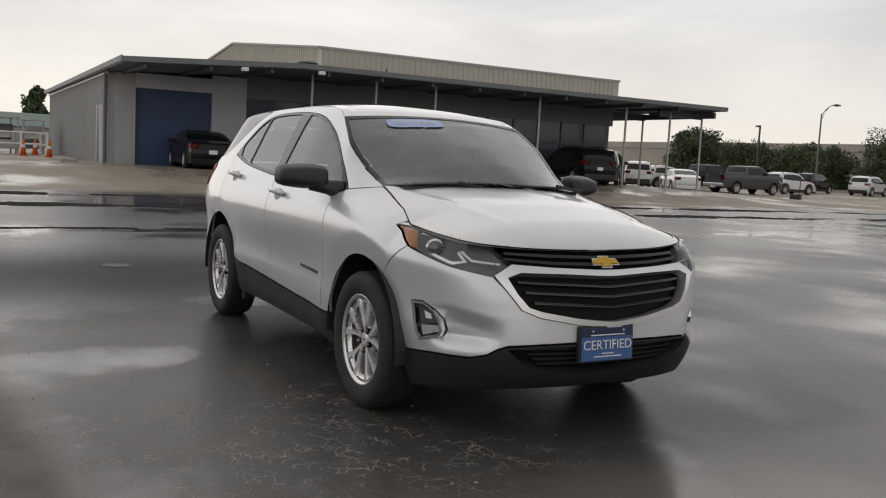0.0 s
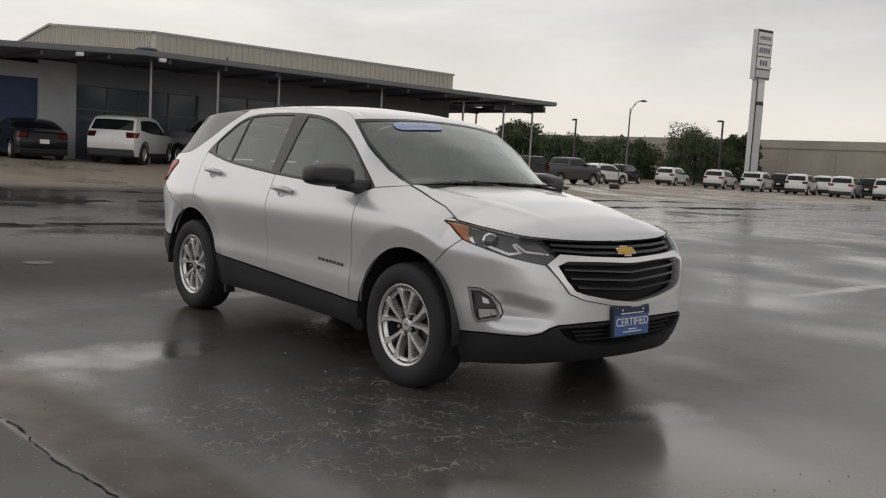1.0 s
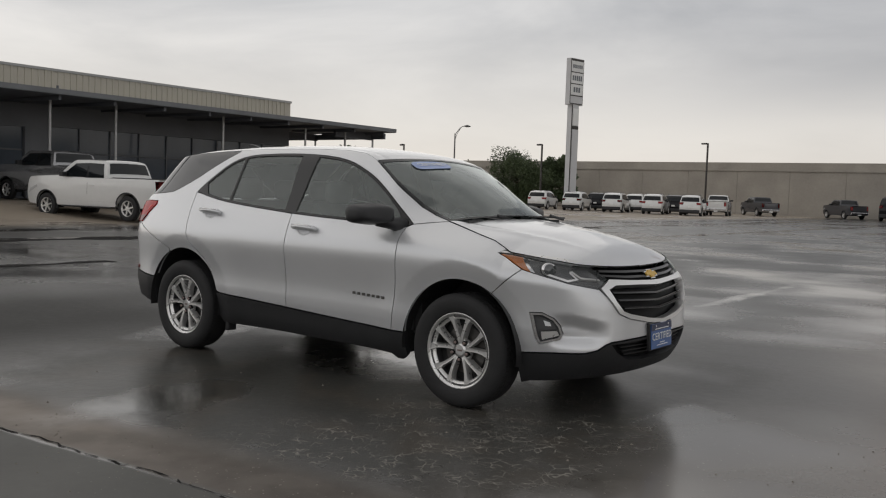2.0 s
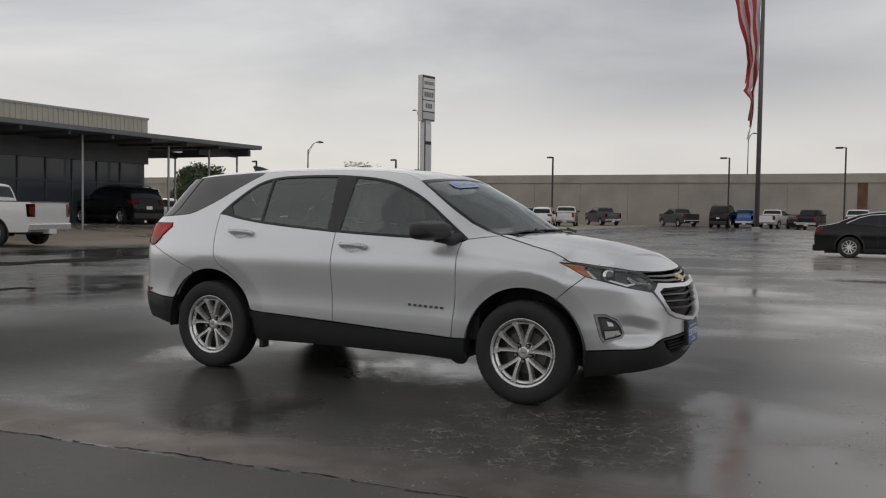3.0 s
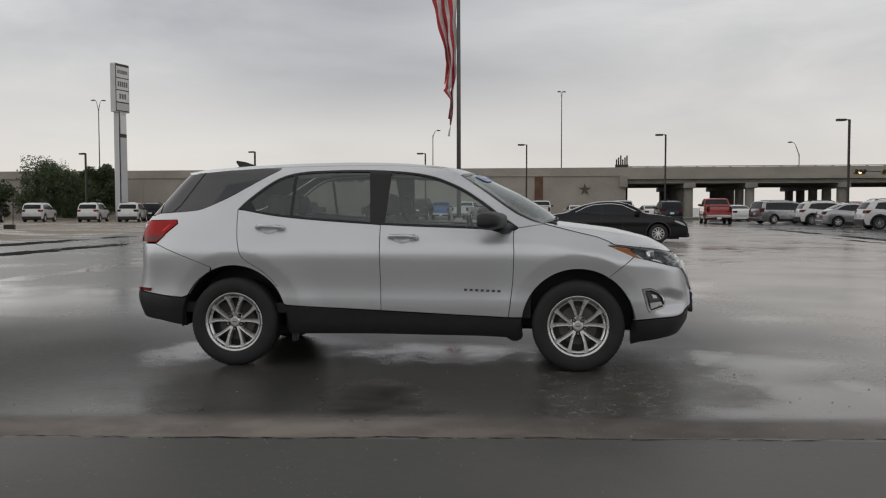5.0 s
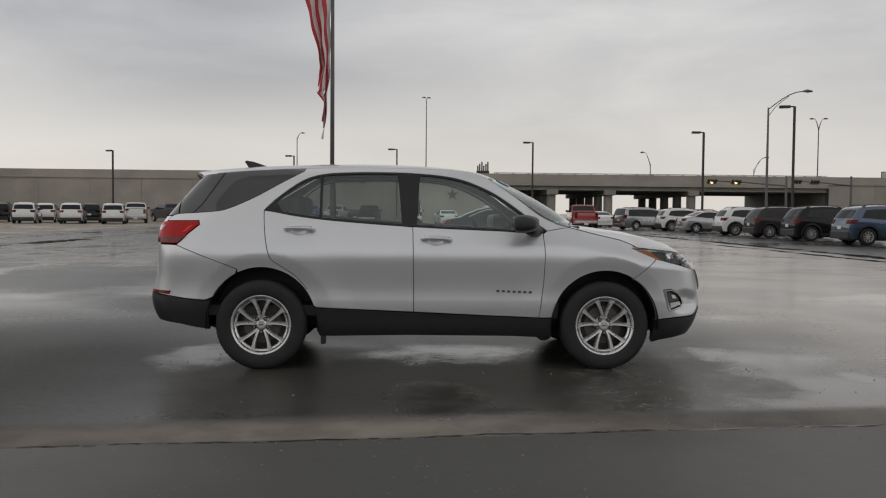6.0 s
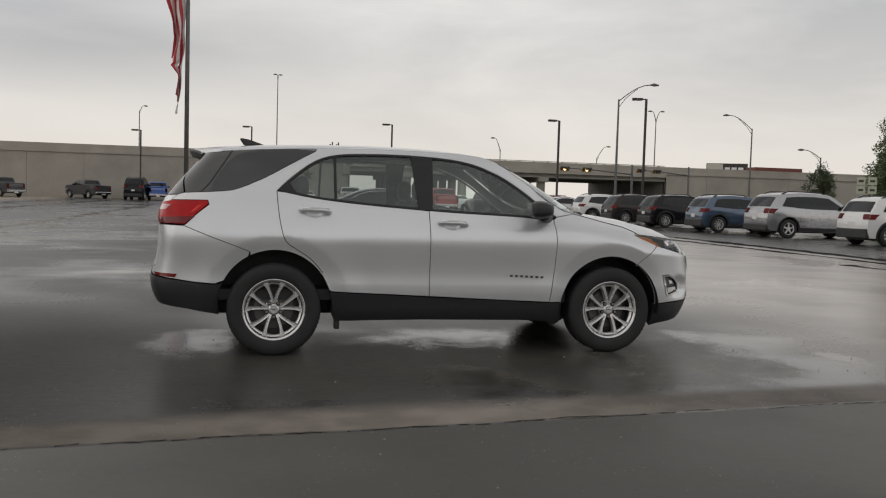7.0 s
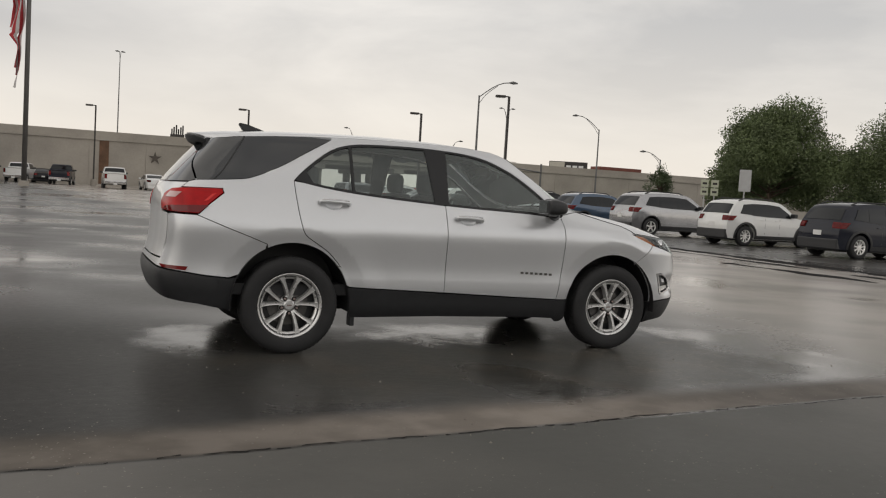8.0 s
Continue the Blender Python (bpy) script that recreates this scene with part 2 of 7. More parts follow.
    # smoother grey pavement from the nose of the car on, older and paler further out
    ahead = calc("MULTIPLY", span(calc("ADD", X, calc("MULTIPLY", rag, 0.15)), 2.0, 3.4), calc("SUBTRACT", 1.0, near))
    base = mixc(calc("MULTIPLY", ahead, 0.8), base, mixc(mid, (0.044, 0.042, 0.040), (0.088, 0.084, 0.079)))
    old = calc("MULTIPLY", span(calc("ADD", X, calc("MULTIPLY_ADD", wide, 5.0, calc("MULTIPLY", Y, 0.12))), 4.0, 8.0), calc("MULTIPLY", span(Y, -3.2, -2.4), span(X, 13.3, 13.9, 1.0, 0.0)))
    old = calc("MULTIPLY", old, span(mid, 0.25, 0.6, 0.6, 1.0))
    base = mixc(calc("MULTIPLY", old, 0.9), base, (0.46, 0.42, 0.38))
    # crazed cracking near the nose of the car
    vor = n.new("ShaderNodeTexVoronoi")
    vor.feature = "DISTANCE_TO_EDGE"
    vor.inputs["Scale"].default_value = 17.0
    wv = n.new("ShaderNodeMix")
    wv.data_type = "VECTOR"
    wv.inputs["Factor"].default_value = 0.14
    nz = n.new("ShaderNodeTexNoise")
    nz.inputs["Scale"].default_value = 7.0
    l.new(pos, nz.inputs["Vector"])
    l.new(pos, wv.inputs["A"])
    l.new(nz.outputs["Color"], wv.inputs["B"])
    l.new(wv.outputs["Result"], vor.inputs["Vector"])
    crack = span(vor.outputs["Distance"], 0.01, 0.06, 1.0, 0.0)
    zone = calc("MULTIPLY", calc("MULTIPLY", span(noise_(1.1, 3.0), 0.34, 0.55), span(noise_(7.0, 3.0), 0.44, 0.6)), calc("MULTIPLY", crazed, span(X, 0.5, 1.5, 0.12, 1.0)))
    crack = calc("MULTIPLY", crack, zone)
    base = mixc(calc("MULTIPLY", crazed, 0.75), base, (0.054, 0.054, 0.049))
    base = mixc(calc("MULTIPLY", crazed, calc("MULTIPLY", span(noise_(2.2, 4.0), 0.45, 0.65), 0.7)), base, (0.075, 0.066, 0.055))
    base = mixc(calc("MULTIPLY", crack, 0.95), base, (0.27, 0.255, 0.225))
    base = mixc(calc("MULTIPLY", crazed, calc("MULTIPLY", span(noise_(38.0, 3.0), 0.6, 0.72), 0.6)), base, (0.16, 0.15, 0.135))
    base = mixc(calc("MULTIPLY", strip, 0.85), base, mixc(span(noise_(3.0, 4.0), 0.35, 0.65), mixc(span(X, -0.5, 1.8), (0.22, 0.192, 0.166), (0.10, 0.087, 0.076)), mixc(span(X, -0.5, 1.8), (0.31, 0.272, 0.238), (0.15, 0.132, 0.116))))
    far = span(calc("MULTIPLY", X, -1.0), 17.5, 21.0)
    base = mixc(calc("MULTIPLY", far, 0.92), base, (0.33, 0.28, 0.225))
    askew = calc("ADD", X, calc("ADD", calc("MULTIPLY_ADD", mid, 3.0, -1.5), calc("MULTIPLY", rag, 0.35)))
    base = mixc(calc("MULTIPLY", near, 0.85), base, mixc(span(askew, -3.6, -0.9), mixc(wide, (0.140, 0.136, 0.126), (0.205, 0.192, 0.176)), mixc(span(askew, 0.5, 2.2), (0.096, 0.096, 0.089), (0.150, 0.145, 0.135))))
    base = mixc(calc("MULTIPLY", dull_rear, 0.4), base, (0.028, 0.028, 0.027))
    # loose pale grit scattered over everything
    base = mixc(calc("MULTIPLY", span(noise_(46.0, 1.0), 0.715, 0.745), calc("MULTIPLY", span(noise_(0.9, 3.0), 0.4, 0.65), 0.8)), base, (0.30, 0.28, 0.25))
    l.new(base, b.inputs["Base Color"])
    # damp asphalt is rough, the film of water over the hollows nearly a mirror
    rough = calc("MULTIPLY_ADD", damp, 0.14, 0.30)
    rough = calc("ADD", rough, calc("MULTIPLY", strip, 0.25))
    rough = calc("ADD", rough, calc("MULTIPLY", far, 0.3))
    rough = calc("ADD", rough, calc("MULTIPLY", near, calc("MULTIPLY_ADD", wide, 0.3, 0.02)))
    rough = calc("ADD", rough, calc("MULTIPLY", crack, 0.2))
    sheen = span(calc("MULTIPLY_ADD", mid, 0.7, calc("MULTIPLY", wide, 0.3)), 0.36, 0.62, 0.25, 1.0)
    film = calc("MAXIMUM", calc("MULTIPLY", pool, 0.78), calc("MAXIMUM", calc("MULTIPLY", old, 0.45), calc("MULTIPLY", ahead, calc("MULTIPLY", sheen, 0.45))))
    film = calc("MAXIMUM", film, calc("MULTIPLY", wet, 0.88))
    # the lot behind the car drains slowly and keeps a film of water
    behind = calc("MULTIPLY", calc("MULTIPLY", span(calc("MULTIPLY", X, -1.0), 3.0, 6.5), calc("SUBTRACT", 1.0, far)), calc("MULTIPLY", sheen, calc("SUBTRACT", 1.0, near)))
    film = calc("MAXIMUM", film, calc("MULTIPLY", behind, 0.4))
    rough = calc("MULTIPLY", rough, calc("SUBTRACT", 1.0, film))
    l.new(calc("ADD", rough, 0.015), b.inputs["Roughness"])
    shine = calc("MULTIPLY_ADD", calc("MAXIMUM", calc("MAXIMUM", pool, calc("MULTIPLY", behind, 0.7)), calc("MULTIPLY", ahead, sheen)), 0.32, 0.13)
    shine = calc("MULTIPLY", shine, calc("MULTIPLY_ADD", near, -0.35, 1.0))
    l.new(calc("MULTIPLY", shine, calc("SUBTRACT", 1.0, calc("MULTIPLY", dull_rear, calc("MULTIPLY_ADD", pool, -0.6, 0.92)))), b.inputs["Specular IOR Level"])
    bn = n.new("ShaderNodeBump")
    bn.inputs["Distance"].default_value = 0.004
    l.new(calc("MULTIPLY", calc("SUBTRACT", 1.0, calc("MULTIPLY", calc("MAXIMUM", pool, calc("MULTIPLY", ahead, 0.7)), 0.95)), calc("MULTIPLY_ADD", crazed, 0.2, 0.32)), bn.inputs["Strength"])
    l.new(calc("ADD", calc("MULTIPLY", grit, 0.6), calc("SUBTRACT", fine, calc("MULTIPLY", crack, 1.0))), bn.inputs["Height"])
    l.new(bn.outputs["Normal"], b.inputs["Normal"])
    return m


M_ASPHALT = asphalt()
M_CONCRETE = surf("weathered_concrete", (0.36, 0.33, 0.29), 0.85, var=0.14, scale=0.35, bump=0.2, bscale=9, stain=0.12)
# darker copy of the concrete, with the bridge's shade put into its colour
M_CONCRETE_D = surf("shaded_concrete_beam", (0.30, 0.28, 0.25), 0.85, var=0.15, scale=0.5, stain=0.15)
M_RUST = surf("rust_stained_concrete", (0.16, 0.09, 0.055), 0.9, var=0.3, scale=1.2, stain=0.3)
M_TANMETAL = surf("tan_ribbed_metal", (0.50, 0.47, 0.40), 0.5, var=0.06, scale=0.8)
M_GREYMETAL = surf("grey_metal_siding", (0.40, 0.40, 0.395), 0.6, var=0.08, scale=0.6)
M_DARKMETAL = surf("charcoal_painted_metal", (0.105, 0.112, 0.127), 0.5, var=0.1, scale=0.8)
M_DARKWALL = surf("charcoal_stucco", (0.20, 0.208, 0.225), 0.8, var=0.12, scale=0.7)
M_SOUTH = surf("tan_grey_stucco", (0.42, 0.40, 0.37), 0.85, var=0.12, scale=0.6)
# blue-grey wall lightened: the stronger light at the bay is in its colour
M_BAYWALL = surf("lit_blue_grey_bay_wall", (0.52, 0.535, 0.56), 0.8, var=0.12, scale=0.7)
M_BLUE = surf("navy_painted_door", (0.035, 0.065, 0.15), 0.5, var=0.1, scale=1.0)
M_FASCIA = surf("weathered_grey_fascia", (0.16, 0.168, 0.18), 0.5, var=0.15, scale=1.2)
M_LAMPPOST = surf("dull_grey_lamp_steel", (0.14, 0.14, 0.14), 0.5, metal=0.3, var=0.1, scale=2)
M_GALV = surf("galvanised_steel", (0.42, 0.42, 0.42), 0.45, metal=0.6, var=0.1, scale=3)
M_POLE = surf("bronze_painted_steel", (0.035, 0.03, 0.027), 0.5, var=0.1, scale=3)
M_WHITE = surf("white_enamel", (0.75, 0.75, 0.74), 0.4, var=0.04, scale=2)
M_SIGNGREY = surf("silver_sign_metal", (0.56, 0.56, 0.57), 0.45, var=0.06, scale=1)
M_BLACK = surf("black_plastic", (0.022, 0.022, 0.023), 0.5, var=0.2, scale=6)
M_RED = surf("faded_red_cloth", (0.50, 0.055, 0.065), 0.9, var=0.12, scale=3)
M_CLOTHW = surf("white_cloth", (0.68, 0.66, 0.65), 0.9, var=0.08, scale=3)
M_NAVY = surf("navy_cloth", (0.02, 0.03, 0.10), 0.9, var=0.1, scale=3)
M_SHOPGLASS = surf("blue_grey_shop_glass", (0.085, 0.10, 0.125), 0.08, var=0.15, scale=0.6, spec=0.45)
M_DARKGLASS = surf("dark_window_glass", (0.022, 0.024, 0.027), 0.05, var=0.1, scale=1, spec=1.0)
M_BARK = surf("brown_bark", (0.09, 0.065, 0.045), 0.9, var=0.3, scale=6, bump=0.5, bscale=20)
M_LEAF = surf("green_leaves", (0.105, 0.138, 0.055), 0.6, var=0.5, scale=0.7)
M_LEAF2 = surf("dark_green_leaves", (0.06, 0.085, 0.034), 0.6, var=0.4, scale=0.8)
M_ORANGE = surf("orange_cone_plastic", (0.6, 0.12, 0.02), 0.5, var=0.1)
M_LAMPLENS = surf("lamp_lens", (0.55, 0.55, 0.52), 0.3, var=0.05)


# ---- mesh helpers ----
def part(name, bm, material, parent=None, label="", smooth=False):
    """Links a bmesh as one mesh object, under parent if one is given."""
    me = bpy.data.meshes.new(name)
    bm.to_mesh(me)
    bm.free()
    for p in me.polygons:
        p.use_smooth = smooth
    me.materials.append(material)
    ob = new(name, me)
    if parent:
        ob.parent = parent
    if label:
        tagged(ob, label)
    return ob


def thing(name, at=(0, 0, 0), turn=0.0, label="", category="", group="", kind=""):
    ob = new(name)
    ob.matrix_basis = pose(*at, 0, 0, turn)
    ob.empty_display_size = 0.2
    return tagged(ob, label, category, group, kind)


def box(bm, x0, x1, y0, y1, z0, z1, bevel=0.0):
    ret = bmesh.ops.create_cube(bm, size=1.0)
    vs = ret["verts"]
    for v in vs:
        v.co = Vector((x0 + (v.co.x + 0.5) * (x1 - x0), y0 + (v.co.y + 0.5) * (y1 - y0), z0 + (v.co.z + 0.5) * (z1 - z0)))
    if bevel:
        es = {e for v in vs for e in v.link_edges}
        bmesh.ops.bevel(bm, geom=list(es), offset=bevel, segments=2, affect="EDGES", profile=0.5)
    return bm


def boxm(*a, bevel=0.0):
    return box(bmesh.new(), *a, bevel=bevel)


def tube(bm, pts, radii, sides=8, cap=True):
    """A round rod along the points with the radius given at each."""
    pts = [Vector(p) for p in pts]
    if isinstance(radii, (int, float)):
        radii = [radii] * len(pts)
    rings = []
    for i, p in enumerate(pts):
        d = (pts[min(i + 1, len(pts) - 1)] - pts[max(i - 1, 0)]).normalized()
        a = d.cross(Vector((0, 0, 1)) if abs(d.z) < 0.9 else Vector((1, 0, 0))).normalized()
        b = d.cross(a)
        rings.append([bm.verts.new(p + radii[i] * (math.cos(k * math.tau / sides) * a + math.sin(k * math.tau / sides) * b)) for k in range(sides)])
    for r, s in zip(rings, rings[1:]):
        for k in range(sides):
            bm.faces.new((r[k], r[(k + 1) % sides], s[(k + 1) % sides], s[k]))
    if cap:
        bm.faces.new(rings[0][::-1])
        bm.faces.new(rings[-1])
    return bm


def tubem(pts, radii, sides=8):
    return tube(bmesh.new(), pts, radii, sides)


def prism(bm, poly, axis, a, b):
    """A closed polygon of 2D points pushed along an axis from a to b."""
    def put(p, w):
        return {"x": (w, p[0], p[1]), "y": (p[0], w, p[1]), "z": (p[0], p[1], w)}[axis]
    lo = [bm.verts.new(put(p, a)) for p in poly]
    hi = [bm.verts.new(put(p, b)) for p in poly]
    bm.faces.new(lo)
    bm.faces.new(hi[::-1])
    for i in range(len(poly)):
        j = (i + 1) % len(poly)
        bm.faces.new((lo[j], lo[i], hi[i], hi[j]))
    bmesh.ops.recalc_face_normals(bm, faces=bm.faces[:])
    return bm


def prismm(poly, axis, a, b):
    return prism(bmesh.new(), poly, axis, a, b)


# ---- ground ----
def lift(x, y):
    """The lot rises gently to the building's slab."""
    s = min(1.0, max(0.0, (-x - 21.0) / 7.5))
    s = s * s * (3 - 2 * s)
    f = min(1.0, max(0.0, (41.0 - y) / 12.0)) * min(1.0, max(0.0, (y + 60.0) / 30.0))
    return 0.45 * s * f


def ground():
    xs = [-2500, -1200, -600, -300, -150, -100, -80, -60, -45] + [-38 + i for i in range(26)] + [-10, -6, -3, 0, 3, 6, 10, 15, 20, 30, 45, 60, 80, 120, 200, 400, 900, 2500]
    ys = [-2500, -900, -300, -100, -60, -45, -30, -20, -10, -5, 0, 5, 10, 15, 20, 25] + [29 + i for i in range(13)] + [45, 50, 60, 70, 80, 90, 100, 130, 200, 400, 900, 2500]
    bm = bmesh.new()
    grid = [[bm.verts.new((x, y, lift(x, y))) for y in ys] for x in xs]
    for i in range(len(xs) - 1):
        for j in range(len(ys) - 1):
            bm.faces.new((grid[i][j], grid[i + 1][j], grid[i + 1][j + 1], grid[i][j + 1]))
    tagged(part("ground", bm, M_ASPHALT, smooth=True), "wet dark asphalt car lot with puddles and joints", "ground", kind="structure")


ground()
M_JOINT = surf("dull_dark_joint", (0.016, 0.015, 0.015), 0.95, var=0.3, scale=3, spec=0.08, bump=0.3, bscale=40)


def joint_strip(x0, y0, y1, half, seed):
    """A wandering, broken flat strip that gives the dark line of a joint by colour."""
    g = random.Random(seed)
    bm = bmesh.new()
    y, x, w = y0, x0, half
    prev = None
    while y < y1:
        x += g.gauss(0, 0.03) + 0.08 * (x0 - x)
        w = max(0.0, min(half * 1.5, w + g.gauss(0, half * 0.3) + 0.1 * (half - w)))
        z = lift(x, y) + 0.004
        row = [bm.verts.new((x - w, y, z)), bm.verts.new((x + w * g.uniform(0.7, 1.1), y, z))] if w > half * 0.25 else None
        if row and prev:
            bm.faces.new((prev[0], prev[1], row[1], row[0]))
        prev = row
        y += g.uniform(0.12, 0.3)
    tagged(part("joint", bm, M_JOINT, None), "flat dark strip along a joint of the wet lot", "joint", kind="structure")


for k, j in enumerate(((14.0, 2.0, 45.0, 0.28), (12.9, 6.0, 30.0, 0.16), (11.7, 2.5, 9.5, 0.25), (-13.6, -9.0, 30.0, 0.4), (-17.4, -9.0, 30.0, 0.45), (-8.5, -5.0, 3.0, 0.16))):
    joint_strip(*j, 300 + k)

# ragged crack along the edge of the repaired strip
g_ = random.Random(5)
bm = bmesh.new()
prev, x = None, -14.0
while x < 16:
    y = 0.09 * x - 2.96 + g_.gauss(0, 0.008) + 0.012 * math.sin(2.3 * x) + 0.01 * math.sin(7.1 * x)
    w = g_.uniform(0.0015, 0.008)
    row = [bm.verts.new((x, y - w, 0.003)), bm.verts.new((x, y + w, 0.003))]
    if prev and g_.random() > 0.22:
        bm.faces.new((prev[0], row[0], row[1], prev[1]))
    prev = row
    x += g_.uniform(0.02, 0.07)
tagged(part("joint", bm, M_JOINT, None), "ragged dark crack along the edge of a repaired strip", "joint", kind="structure")


# ---- showroom building with its canopy ----
def building():
    b = thing("dealership_building", label="charcoal metal commercial building with a deep canopy and tan upper wall", category="building")
    F = 0.43
    # lower block: walls with openings, 0.3 thick
    xw, ye = -32.0, 28.4
    # front wall pieces round the bay door (y 3.75..6.85) and the glazing
    part("wall", boxm(xw - 0.3, xw, 3.0, 3.75, F, 4.1), M_GREYMETAL, b)
    part("wall", boxm(xw - 0.3, xw, 6.85, 8.3, F, 4.3), M_BAYWALL, b)
    part("wall", boxm(xw - 0.3, xw, 3.75, 6.85, 3.55, 4.14), M_BAYWALL, b)
    part("wall", boxm(xw - 0.3, xw, 8.3, 13.6, 3.45, 4.42), M_DARKWALL, b)
    part("wall", boxm(xw - 0.3, xw, 13.6, 14.6, F, 4.6), M_DARKWALL, b)
    part("wall", boxm(xw - 0.3, xw, 14.6, ye, 3.55, 4.6), M_DARKWALL, b)
    part("wall", boxm(-56.0, xw - 0.3, ye - 0.3, ye, F, 4.5), M_DARKWALL, b)
    part("wall", boxm(-56.3, -56.0, 2.72, ye, F, 4.1), M_DARKWALL, b)
    # the gable side, ribbed siding
    side = part("side_wall", prismm([(-56.0, F), (xw - 0.3, F), (xw - 0.3, 4.08), (-56.0, 4.11)], "y", 2.7, 3.0), M_GREYMETAL, b, "grey ribbed metal siding")
    for i in range(76):
        x = -55.8 + i * 0.31
        part("rib", boxm(x, x + 0.05, 2.67, 2.702, F, 4.0), M_GREYMETAL, side)
    part("edge_trim", boxm(-56.1, xw, 2.62, 2.7, 4.0, 4.08), M_WHITE, b, "white edge trim")
    part("downpipe", tubem([(-32.15, 2.62, F), (-32.15, 2.62, 4.05)], 0.06), M_DARKMETAL, b)
    dr = part("side_door", boxm(-34.4, -33.5, 2.62, 2.7, F, 2.75), M_DARKMETAL, b)
    part("frame", boxm(-34.5, -34.4, 2.6, 2.7, F, 2.83), M_WHITE, dr)
    part("frame", boxm(-33.5, -33.4, 2.6, 2.7, F, 2.83), M_WHITE, dr)
    # roll-up bay door with horizontal slats
    door = part("bay_door", boxm(xw - 0.26, xw - 0.2, 3.75, 6.85, F, 3.55), M_BLUE, b, "navy blue roll-up bay door")
    for i in range(20):
        z = F + i * 0.156
        part("slat", boxm(xw - 0.2, xw - 0.175, 3.76, 6.84, z + 0.01, z + 0.148), M_BLUE, door)
    part("post", boxm(xw - 0.05, xw + 0.1, 3.62, 3.74, F, 3.6), M_GREYMETAL, b)
    # glazed shopfront
    for y0, y1, n in ((8.3, 13.6, 4), (14.6, 28.1, 9)):
        top = 3.45 if y0 < 10 else 3.55
        w = (y1 - y0) / n
        for i in range(n):
            g = part("window", boxm(xw - 0.2, xw - 0.17, y0 + i * w + 0.03, y0 + (i + 1) * w - 0.03, F + 0.1, top), M_SHOPGLASS, b)
            part("frame", boxm(xw - 0.22, xw - 0.1, y0 + i * w - 0.03, y0 + i * w + 0.03, F, top), M_DARKMETAL, g)
            part("frame", boxm(xw - 0.22, xw - 0.1, y0 + i * w + 0.03, y0 + (i + 1) * w - 0.03, 2.45, 2.52), M_DARKMETAL, g)
        part("sill", boxm(xw - 0.25, xw - 0.08, y0, y1, F, F + 0.1), M_DARKMETAL, b)
    # canopy: sloped deck with fascia, purlins underneath
    # its near end droops towards the corner
    droop = lambda y: 0.37 * max(0.0, 9.0 - y) / 6.55

    def bend(bm):
        for v in bm.verts:
            v.co.z -= droop(v.co.y)
        return bm

    bm = prismm([(-56.3, 4.5), (-27.0, 4.45), (-27.0, 4.62), (-56.3, 4.75)], "y", 9.0, 31.6)
    prism(bm, [(-56.3, 4.5), (-27.0, 4.45), (-27.0, 4.62), (-56.3, 4.75)], "y", 2.45, 9.0)
    deck = part("canopy", bend(bm), M_DARKMETAL, b, "dark metal canopy roof")
    bm = boxm(-27.0, -26.95, 9.0, 31.6, 4.47, 4.66)
    box(bm, -27.0, -26.95, 2.45, 9.0, 4.47, 4.66)
    part("fascia", bend(bm), M_FASCIA, deck)
    part("gable_edge", bend(boxm(-56.3, -27.0, 2.40, 2.449, 4.5, 4.7)), M_FASCIA, deck)
    for i in range(13):
        y = 3.2 + i * 2.3
        part("purlin", bend(prismm([(-31.9, 4.36), (-27.2, 4.28), (-27.2, 4.44), (-31.9, 4.455)], "y", y, y + 0.1)), M_DARKMETAL, deck)
    # the canopy's free end, with its lower beams
    for x in (-28.6, -33.0, -36.0):
        part("beam", boxm(x - 0.08, x + 0.08, 28.5, 31.5, 4.05, 4.42), M_DARKMETAL, deck)
    part("end_beam", boxm(-40.0, -27.6, 31.3, 31.45, 4.1, 4.4), M_DARKMETAL, deck)
    # upper block in tan ribbed metal
    up = part("upper_wall", boxm(-34.3, -34.0, 12.4, 30.3, 4.6, 6.2), M_TANMETAL, b, "tan vertical ribbed metal upper wall")
    for i in range(58):
        y = 12.45 + i * 0.305
        part("rib", boxm(-34.0, -33.95, y, y + 0.07, 4.6, 6.16), M_TANMETAL, up)
    part("cap_trim", boxm(-34.35, -33.93, 12.35, 30.35, 6.16, 6.26), M_GREYMETAL, up)
    gable = [(-34.3, 4.6), (-34.3, 6.2), (-49.0, 7.65), (-63.0, 6.3), (-63.0, 4.6)]
    ends = [part("upper_end", prismm(gable, "y", 12.4, 12.6), M_TANMETAL, b), part("upper_end", prismm(gable, "y", 30.1, 30.3), M_TANMETAL, b)]
    for i in range(80):
        x = -34.6 - i * 0.305
        zt = 6.2 + (-34.3 - x) * 1.45 / 14.7 if x > -49 else 7.65 - (-49 - x) * 1.35 / 14
        part("rib", boxm(x - 0.07, x, 12.36, 12.4, 4.6, zt - 0.05), M_TANMETAL, ends[0])
    part("upper_roof", prismm([(-34.3, 6.21), (-34.0, 6.28), (-49.0, 7.78), (-63.2, 6.42), (-63.0, 6.31), (-49.0, 7.66)], "y", 12.3, 30.4), M_GREYMETAL, b)
    # floodlights and a roof vent
    for y in (6.7, 9.7):
        fl = part("floodlight", bend(boxm(-26.95, -26.75, y - 0.12, y + 0.12, 4.28, 4.42, bevel=0.02)), M_WHITE, b)
    part("roof_vent", tubem([(-27.6, 9.4, 4.6), (-27.6, 9.4, 4.72), (-27.6, 9.4, 4.74), (-27.6, 9.4, 4.8)], [0.2, 0.2, 0.42, 0.36], 12), M_DARKMETAL, b)
    part("roof_pipe", tubem([(-30, 13.9, 4.6), (-30, 13.9, 5.1)], 0.05), M_DARKMETAL, b)
    return b


